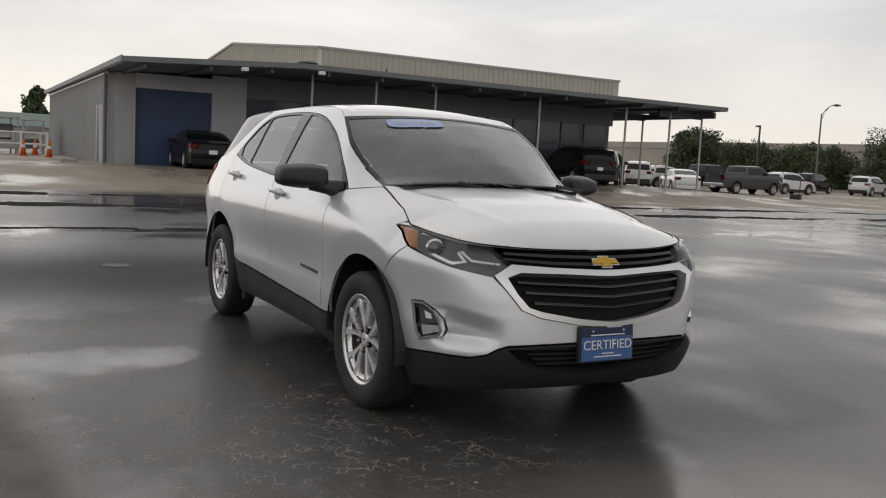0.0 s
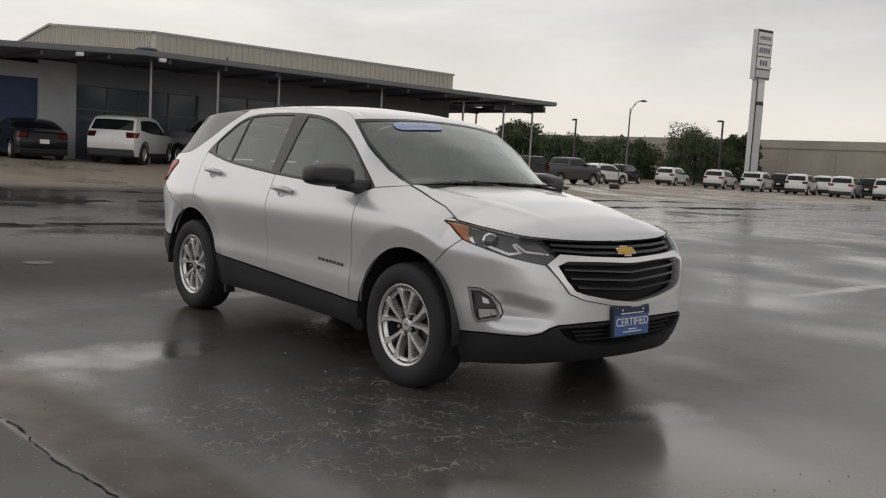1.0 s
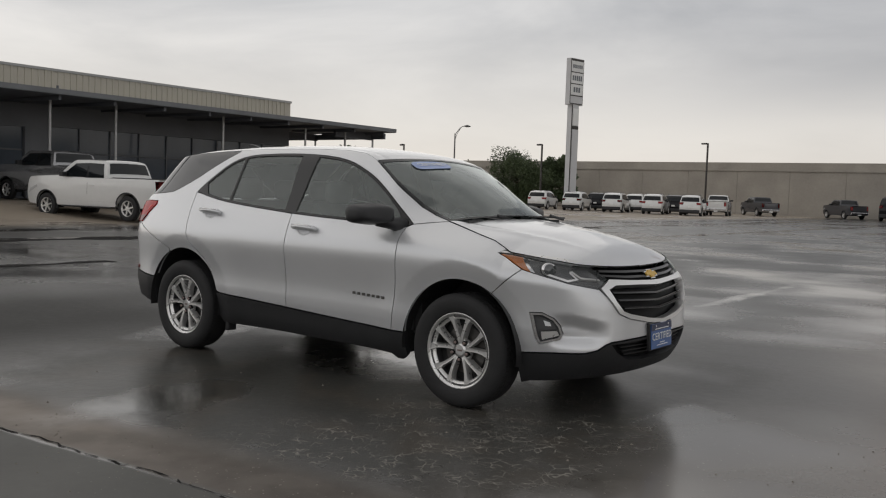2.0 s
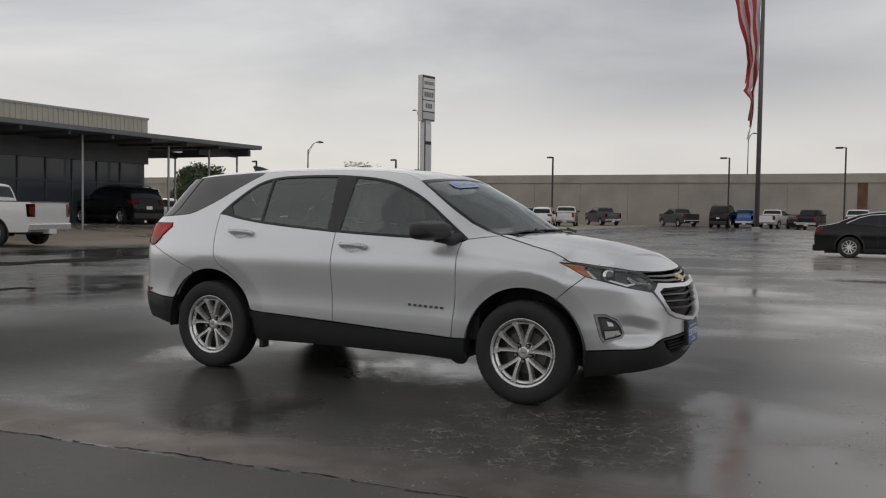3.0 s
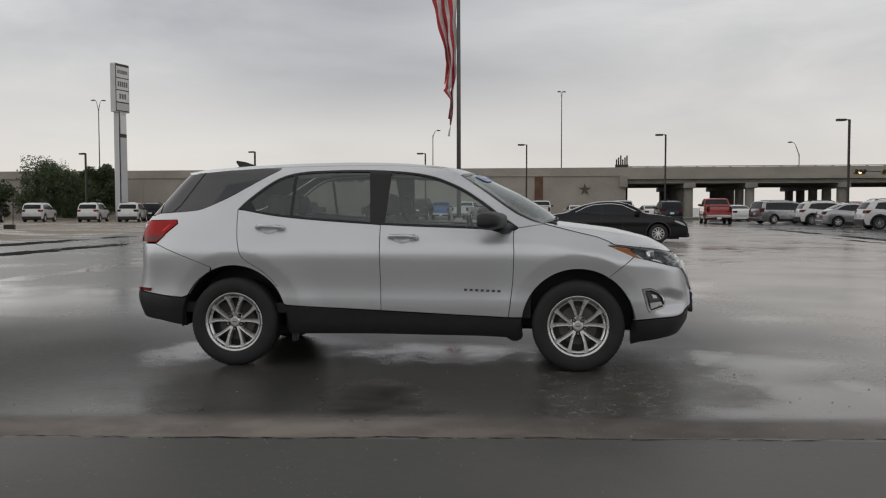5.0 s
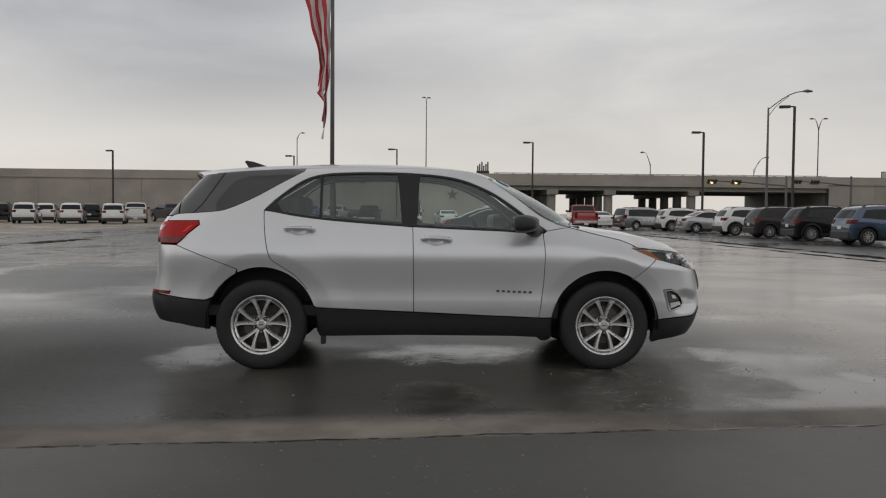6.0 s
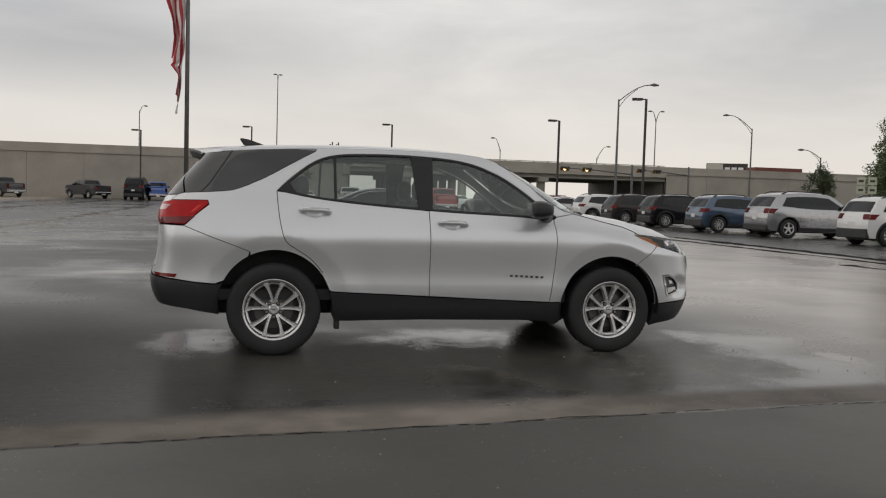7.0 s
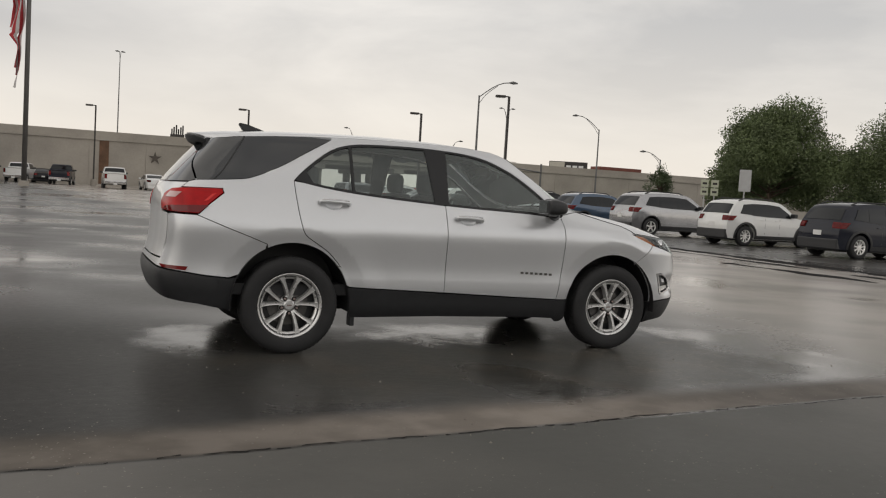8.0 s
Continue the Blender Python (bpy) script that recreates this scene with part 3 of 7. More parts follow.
building()
canopy_post = thing("canopy_post", (-28.5, 9.95, 0.44), label="slim grey steel canopy post on the apron", category="post", group="canopy posts")
part("shaft", tubem([(0, 0, 0.02), (0, 0, 4.0)], 0.055, 10), M_GALV, canopy_post)
part("base_plate", boxm(-0.14, 0.14, -0.14, 0.14, 0, 0.03), M_GALV, canopy_post)
for px, py in ((-28.5, 12.77), (-28.5, 15.6), (-28.5, 21.1), (-28.5, 26.3), (-28.5, 29.2), (-28.5, 31.4), (-33.0, 31.4), (-36.0, 31.4)):
    copy_thing(canopy_post, pose(px, py, lift(px, py)))


# ---- highway on its retaining wall, with the bridge ----
def highway():
    y = 98.0
    wl_ = thing("highway_wall", label="long tan precast retaining wall carrying a highway", category="wall", kind="structure")
    for x0, x1 in ((-330.0, 10.9), (52.0, 300.0)):
        n = max(1, round((x1 - x0) / 6.0))
        w = (x1 - x0) / n
        part("core", boxm(x0, x1, y + 0.12, y + 0.5, 0, 5.0), M_CONCRETE, wl_)
        for i in range(n):
            part("panel", boxm(x0 + i * w + 0.015, x0 + (i + 1) * w - 0.015, y, y + 0.118, -0.05, 4.98), M_CONCRETE, wl_)
    cop = part("coping", boxm(-330, 300, y - 0.15, y + 0.55, 4.99, 5.22), M_CONCRETE, wl_)
    bar = part("parapet", boxm(-330, 300, y + 0.1, y + 0.5, 5.224, 6.0), M_CONCRETE, wl_)
    part("rust_column", boxm(0.0, 1.0, y - 0.06, y + 0.0, 0, 4.95), M_RUST, wl_, "rust-stained pilaster")
    # five-pointed star relief
    bm = bmesh.new()
    pts = [(5.9 + (0.76 if k % 2 == 0 else 0.27) * math.sin(k * math.pi / 5), 3.4 + (0.76 if k % 2 == 0 else 0.27) * math.cos(k * math.pi / 5)) for k in range(10)]
    prism(bm, pts, "y", y - 0.09, y - 0.003)
    tagged(part("wall_star", bm, surf("weathered_bronze", (0.085, 0.07, 0.058), 0.6, var=0.3, scale=3), None), "dark five-pointed metal star fixed to the retaining wall", "ornament")
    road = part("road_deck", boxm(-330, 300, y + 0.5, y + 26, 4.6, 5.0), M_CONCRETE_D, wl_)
    br = thing("highway_bridge", label="concrete highway bridge span on round columns", category="bridge", kind="structure")
    for k in range(9):
        yy = y + 0.3 + k * 3.0
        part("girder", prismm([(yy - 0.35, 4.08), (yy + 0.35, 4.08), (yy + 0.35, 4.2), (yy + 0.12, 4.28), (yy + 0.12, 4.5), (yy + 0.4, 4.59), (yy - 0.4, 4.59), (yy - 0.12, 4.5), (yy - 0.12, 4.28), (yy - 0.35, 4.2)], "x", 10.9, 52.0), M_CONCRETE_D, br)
    part("rail", boxm(10.9, 52, y + 0.2, y + 0.4, 6.06, 6.14), M_CONCRETE, br)
    for k in range(22):
        part("rail_post", boxm(11.2 + 1.9 * k, 11.4 + 1.9 * k, y + 0.22, y + 0.38, 5.99, 6.07), M_CONCRETE, br)
    part("deck_edge", boxm(10.9, 52, y - 0.4, y + 0.1, 4.59, 4.98), M_CONCRETE, br)
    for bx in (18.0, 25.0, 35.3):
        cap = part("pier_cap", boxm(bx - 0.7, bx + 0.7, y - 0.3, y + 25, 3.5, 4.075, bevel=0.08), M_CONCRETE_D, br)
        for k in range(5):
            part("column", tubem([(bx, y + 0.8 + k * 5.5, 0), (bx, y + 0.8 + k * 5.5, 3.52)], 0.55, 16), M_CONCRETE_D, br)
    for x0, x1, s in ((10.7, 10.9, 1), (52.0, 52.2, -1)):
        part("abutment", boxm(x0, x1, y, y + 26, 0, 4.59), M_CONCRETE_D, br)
    part("wing_bracket", boxm(10.0, 10.9, y - 0.5, y, 3.6, 4.98, bevel=0.1), M_CONCRETE_D, br)


highway()

# ---- the silver suv: its body as one smooth shell, cut into panels ----
# half plan outline at the widest level, from the nose round the side to the tail
PLAN = [(2.303, 0), (2.293, 0.25), (2.258, 0.47), (2.185, 0.645), (2.07, 0.765), (1.9, 0.842), (1.7, 0.885), (1.3625, 0.91), (0.9, 0.915), (0.3, 0.915),
        (-0.4, 0.915), (-0.95, 0.915), (-1.3625, 0.91), (-1.75, 0.888), (-2.0, 0.848), (-2.165, 0.785), (-2.262, 0.67), (-2.3, 0.46), (-2.312, 0.22), (-2.315, 0)]


def spline(pts, n):
    """Points of a smooth curve through pts, n steps to a span."""
    p = np.array([(2 * pts[0][0] - pts[1][0], 2 * pts[0][1] - pts[1][1])] + list(pts) + [(2 * pts[-1][0] - pts[-2][0], 2 * pts[-1][1] - pts[-2][1])], float)
    t = np.linspace(0, 1, n, endpoint=False)[:, None]
    out = [0.5 * (2 * b + (c - a) * t + (2 * a - 5 * b + 4 * c - d) * t ** 2 + (3 * b - a - 3 * c + d) * t ** 3) for a, b, c, d in zip(p, p[1:], p[2:], p[3:])]
    return np.vstack(out + [p[-2:-1]])


_pl = spline([(2.293, -0.25)] + PLAN + [(-2.31, -0.22)], 24)[24:-24]
_pl[0] = (2.303, 0)
_ul = np.concatenate([[0], np.cumsum(np.hypot(*np.diff(_pl, axis=0).T))])
LEN = float(_ul[-1])
_tx, _tw = np.gradient(_pl[:, 0], _ul), np.gradient(_pl[:, 1], _ul)


def soft(z, table, r=0.035):
    zs, vs = zip(*table)
    return sum(np.interp(np.asarray(z) + k * r / 3, zs, vs) for k in range(-3, 4)) / 7


SIDE_IN = [(0.15, 0.15), (0.22, 0.1), (0.3, 0.062), (0.4, 0.044), (0.47, 0.038), (0.495, 0.0265), (0.55, 0.030), (0.6, 0.0335), (0.66, 0.031), (0.74, 0.021), (0.82, 0.009), (0.87, 0.002), (0.90, 0.001), (0.94, 0.008), (0.98, 0.020), (1.02, 0.036), (1.1, 0.067),
           (1.16, 0.095), (1.23, 0.132), (1.4, 0.21), (1.524, 0.272), (1.58, 0.312), (1.62, 0.37), (1.66, 0.45)]
FRONT_IN = [(0.15, 0.2), (0.22, 0.13), (0.28, 0.075), (0.36, 0.03), (0.46, 0.0), (0.58, 0.006), (0.7, 0.02), (0.8, 0.055), (0.86, 0.088), (0.92, 0.132), (1.0, 0.22)]
REAR_IN = [(0.15, 0.28), (0.25, 0.15), (0.35, 0.07), (0.45, 0.02), (0.55, 0.0), (0.65, 0.025), (0.75, 0.05), (0.9, 0.06), (1.05, 0.062), (1.15, 0.085), (1.2, 0.12),
           (1.3, 0.2), (1.4, 0.285), (1.5, 0.375), (1.6, 0.47)]
BROW = [(0.7, 1.3), (1.0, 1.16), (1.1, 1.132), (1.36, 1.068), (1.52, 1.033), (1.61, 0.998), (1.66, 0.972), (1.9, 0.95), (2.1, 0.93), (2.24, 0.912), (2.303, 0.9)]


def step(a, b, v):
    t = np.clip((v - a) / (b - a), 0, 1)
    return t * t * (3 - 2 * t)


def brow(px):
    """The height of the shell's upper edge along the bonnet."""
    return np.interp(px, *zip(*BROW))


def shell(u, z):
    """A point of the right-hand body surface, u metres round from the nose at height z."""
    u = np.clip(u, 0, LEN)
    px, pw, tx = np.interp(u, _ul, _pl[:, 0]), np.interp(u, _ul, _pl[:, 1]), np.interp(u, _ul, _tw)
    nx = np.sqrt(np.clip(tx * tx, 0, 1))
    f = np.where(px > 0, nx, 0) ** 1.2
    r = np.where(px < 0, nx, 0) ** 1.2
    d = np.clip(1 - (brow(px) - z) / 0.16, 0, 1.2)
    curl = 0.125 * d * d * step(0.65, 1.05, px)
    cab = 0.055 * step(0.1, 0.95, px) * step(0.98, 1.12, z)
    arch = 0
    for cx in (1.362, -1.345):
        q = np.hypot(px - cx, (z - 0.36) / 1.02)
        edge = 0.535 + 0.015 * (cx < 0)
        arch = arch + (0.002 + 0.008 * np.clip((0.95 - z) / 0.4, 0, 1)) * step(0.75, edge, q) - 0.012 * np.clip((edge - q) / 0.1, 0, 1)
    y = pw * (1 - (soft(z, SIDE_IN, 0.05) + curl * (1 - 0.6 * f) + cab) / 0.915) + arch * (1 - f) * (1 - r)
    lean = np.clip((-1.5 - px) / 0.815, 0, 1)
    up = step(1.12, 1.3, z)
    x = px - f * (soft(z, FRONT_IN) + 0.25 * curl) + (r * (1 - up) + lean * up) * soft(z, REAR_IN)
    return np.array([x, -y, z])


def around(x, z, lo=0.35, hi=None):
    """How far round the shell the point of height z lies whose length coordinate is x."""
    lo, hi = lo, (LEN - 0.35 if hi is None else hi)
    for _ in range(40):
        m = 0.5 * (lo + hi)
        if shell(m, z)[0] > x:
            lo = m
        else:
            hi = m
    return 0.5 * (lo + hi)


def uz(*pts):
    """Side-view points (x, z) as places on the shell."""
    return [(around(x, z), z) for x, z in pts]


def nose(*pts):
    """Front-view points (half width, z) as places on the shell."""
    out = []
    for y, z in pts:
        lo, hi = 0.0, 1.6
        for _ in range(40):
            m = 0.5 * (lo + hi)
            lo, hi = (m, hi) if -shell(m, z)[1] < y else (lo, m)
        out.append((0.5 * (lo + hi), z))
    return out


def tail(*pts):
    """Rear-view points (half width, z) as places on the shell."""
    out = []
    for y, z in pts:
        lo, hi = LEN - 1.5, LEN
        for _ in range(40):
            m = 0.5 * (lo + hi)
            lo, hi = (m, hi) if -shell(m, z)[1] > y else (lo, m)
        out.append((0.5 * (lo + hi), z))
    return out


from mathutils.geometry import delaunay_2d_cdt

M_SILVER = surf("silver_metallic_paint", (0.70, 0.71, 0.728), 0.38, metal=0.56, var=0.02, scale=3, coat=0.85, bump=0.02, bscale=420)
M_CLAD = surf("textured_black_cladding", (0.021, 0.0215, 0.0235), 0.42, var=0.15, scale=20, bump=0.15, bscale=500)
M_GRILLE = surf("matt_black_grille", (0.007, 0.007, 0.008), 0.6, var=0.1, scale=8, spec=0.2)
M_LAMPBOWL = surf("smoked_lamp_bowl", (0.12, 0.122, 0.128), 0.25, metal=0.4, var=0.2, scale=14)
M_PROJ = surf("projector_glass", (0.07, 0.075, 0.08), 0.05, var=0.1, scale=8, coat=1.0)
M_GLOSSBLACK = surf("gloss_black_trim", (0.010, 0.010, 0.011), 0.2, var=0.1, scale=8)
M_CHROME = surf("chrome", (0.75, 0.75, 0.76), 0.09, metal=1.0, var=0.03, scale=6)
M_TYRE = surf("tyre_rubber", (0.02, 0.02, 0.021), 0.75, var=0.25, scale=9, bump=0.2, bscale=80)
M_SATIN = surf("satin_silver_trim", (0.80, 0.80, 0.80), 0.3, metal=0.85, var=0.03, scale=6)
M_ALLOY = surf("machined_alloy", (0.76, 0.755, 0.745), 0.28, metal=0.72, var=0.02, scale=2)
# dark copy of the alloy, with the shadow inside the wheel as its colour
M_ALLOYDARK = surf("shadowed_alloy_barrel", (0.09, 0.09, 0.093), 0.45, metal=0.6, var=0.15, scale=12)
M_NUT = surf("copper_grey_wheel_nut", (0.34, 0.27, 0.25), 0.35, metal=0.7, var=0.1, scale=20)
M_BRAKE = surf("brake_disc_steel", (0.12, 0.115, 0.11), 0.45, metal=0.7, var=0.2, scale=20)
M_REDLENS = surf("red_tail_lens", (0.44, 0.007, 0.009), 0.2, var=0.3, scale=14, spec=0.25)
M_REDDARK = surf("dark_red_lens", (0.16, 0.005, 0.006), 0.12, var=0.1, scale=10)
M_REDGLOW = surf("bright_red_guide", (0.70, 0.03, 0.025), 0.15, var=0.1, scale=10)
M_PINKLENS = surf("pale_reversing_lens", (0.55, 0.30, 0.29), 0.12, var=0.08, scale=10, coat=1.0)
M_AMBER = surf("amber_lens", (0.46, 0.155, 0.045), 0.2, var=0.1, scale=10, coat=1.0)
M_GOLD = surf("gold_badge", (0.62, 0.38, 0.06), 0.3, metal=0.6, var=0.08, scale=10)
M_PLATE = surf("blue_plate", (0.06, 0.13, 0.33), 0.35, var=0.05, scale=6)
M_PLATED = surf("dark_blue_plate_top", (0.02, 0.03, 0.08), 0.35, var=0.05, scale=6)
M_BANNER = surf("pale_blue_banner", (0.33, 0.42, 0.68), 0.4, var=0.05, scale=6)
M_INK = surf("white_print", (0.78, 0.79, 0.8), 0.5, var=0.03, scale=6)
M_SEAT = surf("grey_cloth_seat", (0.13, 0.13, 0.13), 0.9, var=0.2, scale=20)
M_CABIN = surf("dark_cabin_plastic", (0.03, 0.03, 0.031), 0.7, var=0.15, scale=10)
M_LINING = surf("light_headliner", (0.30, 0.29, 0.27), 0.9, var=0.05, scale=8)
M_CLEAR = glass("clear_lens", (1, 1, 1), 0.95, 1.4)
M_FRONTGLASS = glass("windscreen_glass", (0.88, 0.96, 0.93), 0.97, 2.0, 0.075)
M_SIDEGLASS = glass("front_door_glass", (0.92, 0.985, 0.965), 1.0, 1.8, 0.06)
M_PRIVACY = glass("privacy_glass", (0.86, 0.92, 0.91), 0.80, 1.8, 0.04)


def inside(px, py, poly):
    """Which of the points lie inside the polygon."""
    r = np.zeros(len(px), bool)
    for (x0, y0), (x1, y1) in zip(poly, np.roll(poly, -1, axis=0)):
        k = (y0 > py) != (y1 > py)
        r ^= k & (px < (x1 - x0) * (py - y0) / ((y1 - y0) if y1 != y0 else 1e-9) + x0)
    return r


def shrink(poly, d, keep):
    """The polygon drawn in by d, except along the lines that keep() names."""
    p = np.array(poly, float)
    if 0.5 * np.sum(p[:, 0] * np.roll(p[:, 1], -1) - np.roll(p[:, 0], -1) * p[:, 1]) < 0:
        p = p[::-1].copy()
    e = np.roll(p, -1, axis=0) - p
    e /= np.linalg.norm(e, axis=1)[:, None] + 1e-12
    nrm = np.stack([-e[:, 1], e[:, 0]], 1)
    m = nrm + np.roll(nrm, 1, axis=0)
    m /= np.maximum(0.35, (m * m).sum(1) / 2)[:, None]
    q = p + m * d / 1.0
    for i in range(len(p)):
        if keep(p[i]):
            q[i, 0] = p[i, 0]
    return q


def dense(poly, cell):
    out = []
    for a, b in zip(poly, np.roll(poly, -1, axis=0)):
        n = max(1, int(np.ceil(np.linalg.norm(b - a) / cell)))
        out += [a + (b - a) * k / n for k in range(n)]
    return np.array(out)


def curvy(pts, n=5):
    """A smooth open curve through points, as a list."""
    return [tuple(p) for p in spline([tuple(p) for p in pts], n)]


def on_shell(off=0.0):
    """Lifts (u, z) onto the body, off metres proud of it; off may vary over the surface."""
    def f(u, z):
        p = shell(u, z)
        o = off(u, z) if callable(off) else off
        if np.any(o):
            e = 0.004
            a, b = shell(np.clip(u + e, 0, LEN), z) - shell(np.clip(u - e, 0, LEN), z), shell(u, z + e) - shell(u, z - e)
            n = np.cross(a.T, b.T).T
            n /= np.linalg.norm(n, axis=0) + 1e-12
            p = p + n * -1.0 * o * FACE
        return p
    return f


FACE = 1.0
_a, _b = shell(3.004, 0.7) - shell(2.996, 0.7), shell(3.0, 0.704) - shell(3.0, 0.696)
FACE = 1.0 if np.cross(_a, _b)[1] > 0 else -1.0


def panel(name, poly, mat, parent, lift, label="", gap=0.0032, lip=0.012, holes=(), cell=0.035, join=False, centre=None, both=True):
    """A body panel: a flat pattern filled with triangles, lifted onto the body, its edges turned in by lip. Made for both sides of the car, as one mesh (join) or two."""
    keep = (lambda p: False) if centre is None else (lambda p: abs(p[0] - centre) < 1e-4)
    outer = shrink(poly, gap, keep) if gap else np.array(poly, float)
    rims = [dense(outer, cell)] + [dense(shrink(h, -gap, keep)[::-1] if gap else np.array(h, float), cell) for h in holes]
    lo, hi = outer.min(0), outer.max(0)
    gx, gy = np.meshgrid(np.arange(lo[0] + cell / 2, hi[0], cell), np.arange(lo[1] + cell / 2, hi[1], cell * 0.87), indexing="ij")
    gx = gx + (np.arange(gx.shape[1])[None, :] % 2) * cell / 2
    g = np.stack([gx.ravel(), gy.ravel()], 1)
    ok = inside(g[:, 0], g[:, 1], rims[0])
    for h in rims[1:]:
        ok &= ~inside(g[:, 0], g[:, 1], h)
    g = g[ok]
    rim = np.vstack(rims)
    if len(g):
        far = np.array([np.min(np.sum((rim - q) ** 2, axis=1)) for q in g]) > (0.45 * cell) ** 2
        g = g[far]
    pts = np.vstack([rim, g])
    edges, k = [], 0
    for r in rims:
        edges += [(k + i, k + (i + 1) % len(r)) for i in range(len(r))]
        k += len(r)
    vs, es, fs = delaunay_2d_cdt([Vector(p) for p in pts], edges, [], 0, 1e-7)[:3]
    v2 = np.array([tuple(v) for v in vs])
    fs = [f for f in fs if len(f) == 3]
    c = np.array([v2[list(f)].mean(0) for f in fs])
    ok = inside(c[:, 0], c[:, 1], rims[0])
    for h in rims[1:]:
        ok &= ~inside(c[:, 0], c[:, 1], h)
    fs = [f for f, o in zip(fs, ok) if o]
    a, b = v2[:, 0], v2[:, 1]
    P = lift(a, b).T
    e = 0.003
    N = np.cross((lift(a + e, b) - lift(a - e, b)).T, (lift(a, b + e) - lift(a, b - e)).T)
    if centre is not None:
        near = np.abs(a - centre) < 1e-4
        N[near, 1] = 0
    N /= np.linalg.norm(N, axis=1)[:, None] + 1e-12
    f0 = max(fs, key=lambda f: abs((v2[f[1]][0] - v2[f[0]][0]) * (v2[f[2]][1] - v2[f[0]][1]) - (v2[f[2]][0] - v2[f[0]][0]) * (v2[f[1]][1] - v2[f[0]][1])))
    out = P.mean(0) - np.array((0, 0, 0.75))
    out[0] *= 0.4
    s = 1.0 if np.dot(N.mean(0), out) > 0 else -1.0
    N = N * s
    if np.dot(np.cross(P[f0[1]] - P[f0[0]], P[f0[2]] - P[f0[0]]), N[f0[0]]) < 0:
        fs = [f[::-1] for f in fs]
    if lip:
        cnt = {}
        for f in fs:
            for i in range(3):
                ed = (f[i], f[(i + 1) % 3])
                cnt[tuple(sorted(ed))] = None if tuple(sorted(ed)) in cnt else ed
        V, NN, F = list(P), list(N), [tuple(f) for f in fs]
        for ed in [x for x in cnt.values() if x]:
            i, j = ed
            if centre is not None and abs(v2[i][0] - centre) < 1e-3 and abs(v2[j][0] - centre) < 1e-3:
                continue
            w = np.cross(P[j] - P[i], N[i])
            w /= np.linalg.norm(w) + 1e-12
            n = len(V)
            V += [P[i], P[j], P[j] - N[j] * lip, P[i] - N[i] * lip]
            NN += [w, w, w, w]
            F.append((n, n + 3, n + 2, n + 1))
        P, N, fs = np.array(V), np.array(NN), F
    flip = np.array((1, -1, 1))
    sets = [(P, N, fs)]
    if both:
        mirrored = (P * flip, N * flip, [tuple(f)[::-1] for f in fs])
        if join:
            k = len(P)
            sets = [(np.vstack([P, mirrored[0]]), np.vstack([N, mirrored[1]]), [tuple(f) for f in fs] + [tuple(i + k for i in f) for f in mirrored[2]])]
        else:
            sets.append(mirrored)
    obs = []
    for p, n, f in sets:
        me = bpy.data.meshes.new(name)
        me.from_pydata([tuple(x) for x in p], [], [tuple(int(i) for i in x) for x in f])
        for q in me.polygons:
            q.use_smooth = True
        me.normals_split_custom_set_from_vertices([tuple(x) for x in n])
        me.materials.append(mat)
        ob = new(name, me)
        ob.parent = parent
        if label:
            tagged(ob, label)
        obs.append(ob)
    return obs


def arch(cx, rx, rz, a0, a1, n=26, cz=0.36):
    """Side-view points along a wheel arch from angle a0 to a1."""
    return [(cx + rx * math.cos(radians(a0 + (a1 - a0) * k / n)), cz + rz * math.sin(radians(a0 + (a1 - a0) * k / n))) for k in range(n + 1)]


suv = thing("compact_suv", label="silver metallic compact suv with black cladding and alloy wheels", category="car")

# window line of the doors, lower edge from the mirror back and upper edge forward again
BELT = curvy([(0.905, 1.104), (0.8, 1.083), (0.582, 1.098), (0.315, 1.109), (0.044, 1.119), (-0.278, 1.136), (-0.605, 1.158), (-0.89, 1.182), (-1.131, 1.213), (-1.352, 1.256)], 3)
DLO_TOP = curvy([(-1.352, 1.256), (-1.226, 1.371), (-1.055, 1.493), (-0.886, 1.546), (-0.672, 1.562), (-0.414, 1.566), (-0.182, 1.56), (0.046, 1.542), (0.226, 1.508),
                 (0.38, 1.45), (0.494, 1.393), (0.626, 1.306), (0.757, 1.208), (0.905, 1.104)], 3)
DOOR_REAR = curvy([(-1.352, 1.25), (-1.346, 1.17), (-1.338, 1.1), (-1.32, 0.986), (-1.283, 0.873), (-1.19, 0.806), (-1.094, 0.74), (-1.0, 0.64)], 3)
SCREEN_EDGE = [(1.10, 1.132), (0.99, 1.165), (0.88, 1.217), (0.77, 1.292), (0.66, 1.373), (0.55, 1.449), (0.44, 1.522)]
ROOF_EDGE = [(0.44, 1.522), (0.37, 1.553), (0.3, 1.575), (0.1, 1.597), (-0.2, 1.606), (-0.6, 1.606), (-0.9, 1.6), (-1.2, 1.588), (-1.5, 1.57), (-1.75, 1.548), (-1.9, 1.532)]
QUARTER = curvy([(-1.05, 1.572), (-1.239, 1.466), (-1.438, 1.352), (-1.638, 1.262), (-1.76, 1.238), (-2.03, 1.219)], 4)
CLAD_TOP = [(-0.93, 0.493), (-0.6, 0.477), (-0.152, 0.456), (0.4, 0.432), (0.84, 0.414), (0.936, 0.414)]
FRONT_ARCH, REAR_ARCH = (1.362, 0.428, 0.432), (-1.356, 0.428, 0.445)
SEAM_B = [(-0.176, 1.128), (-0.172, 0.95), (-0.168, 0.7), (-0.166, 0.459)]
FENDER_EDGE = [(0.828, 0.4155), (0.84, 0.49), (0.864, 0.7), (0.872, 0.914), (0.866, 1.05), (0.868, 1.086)]
BUMP_CUT = [(1.755, 0.862), (1.674, 0.794), (1.583, 0.722)]
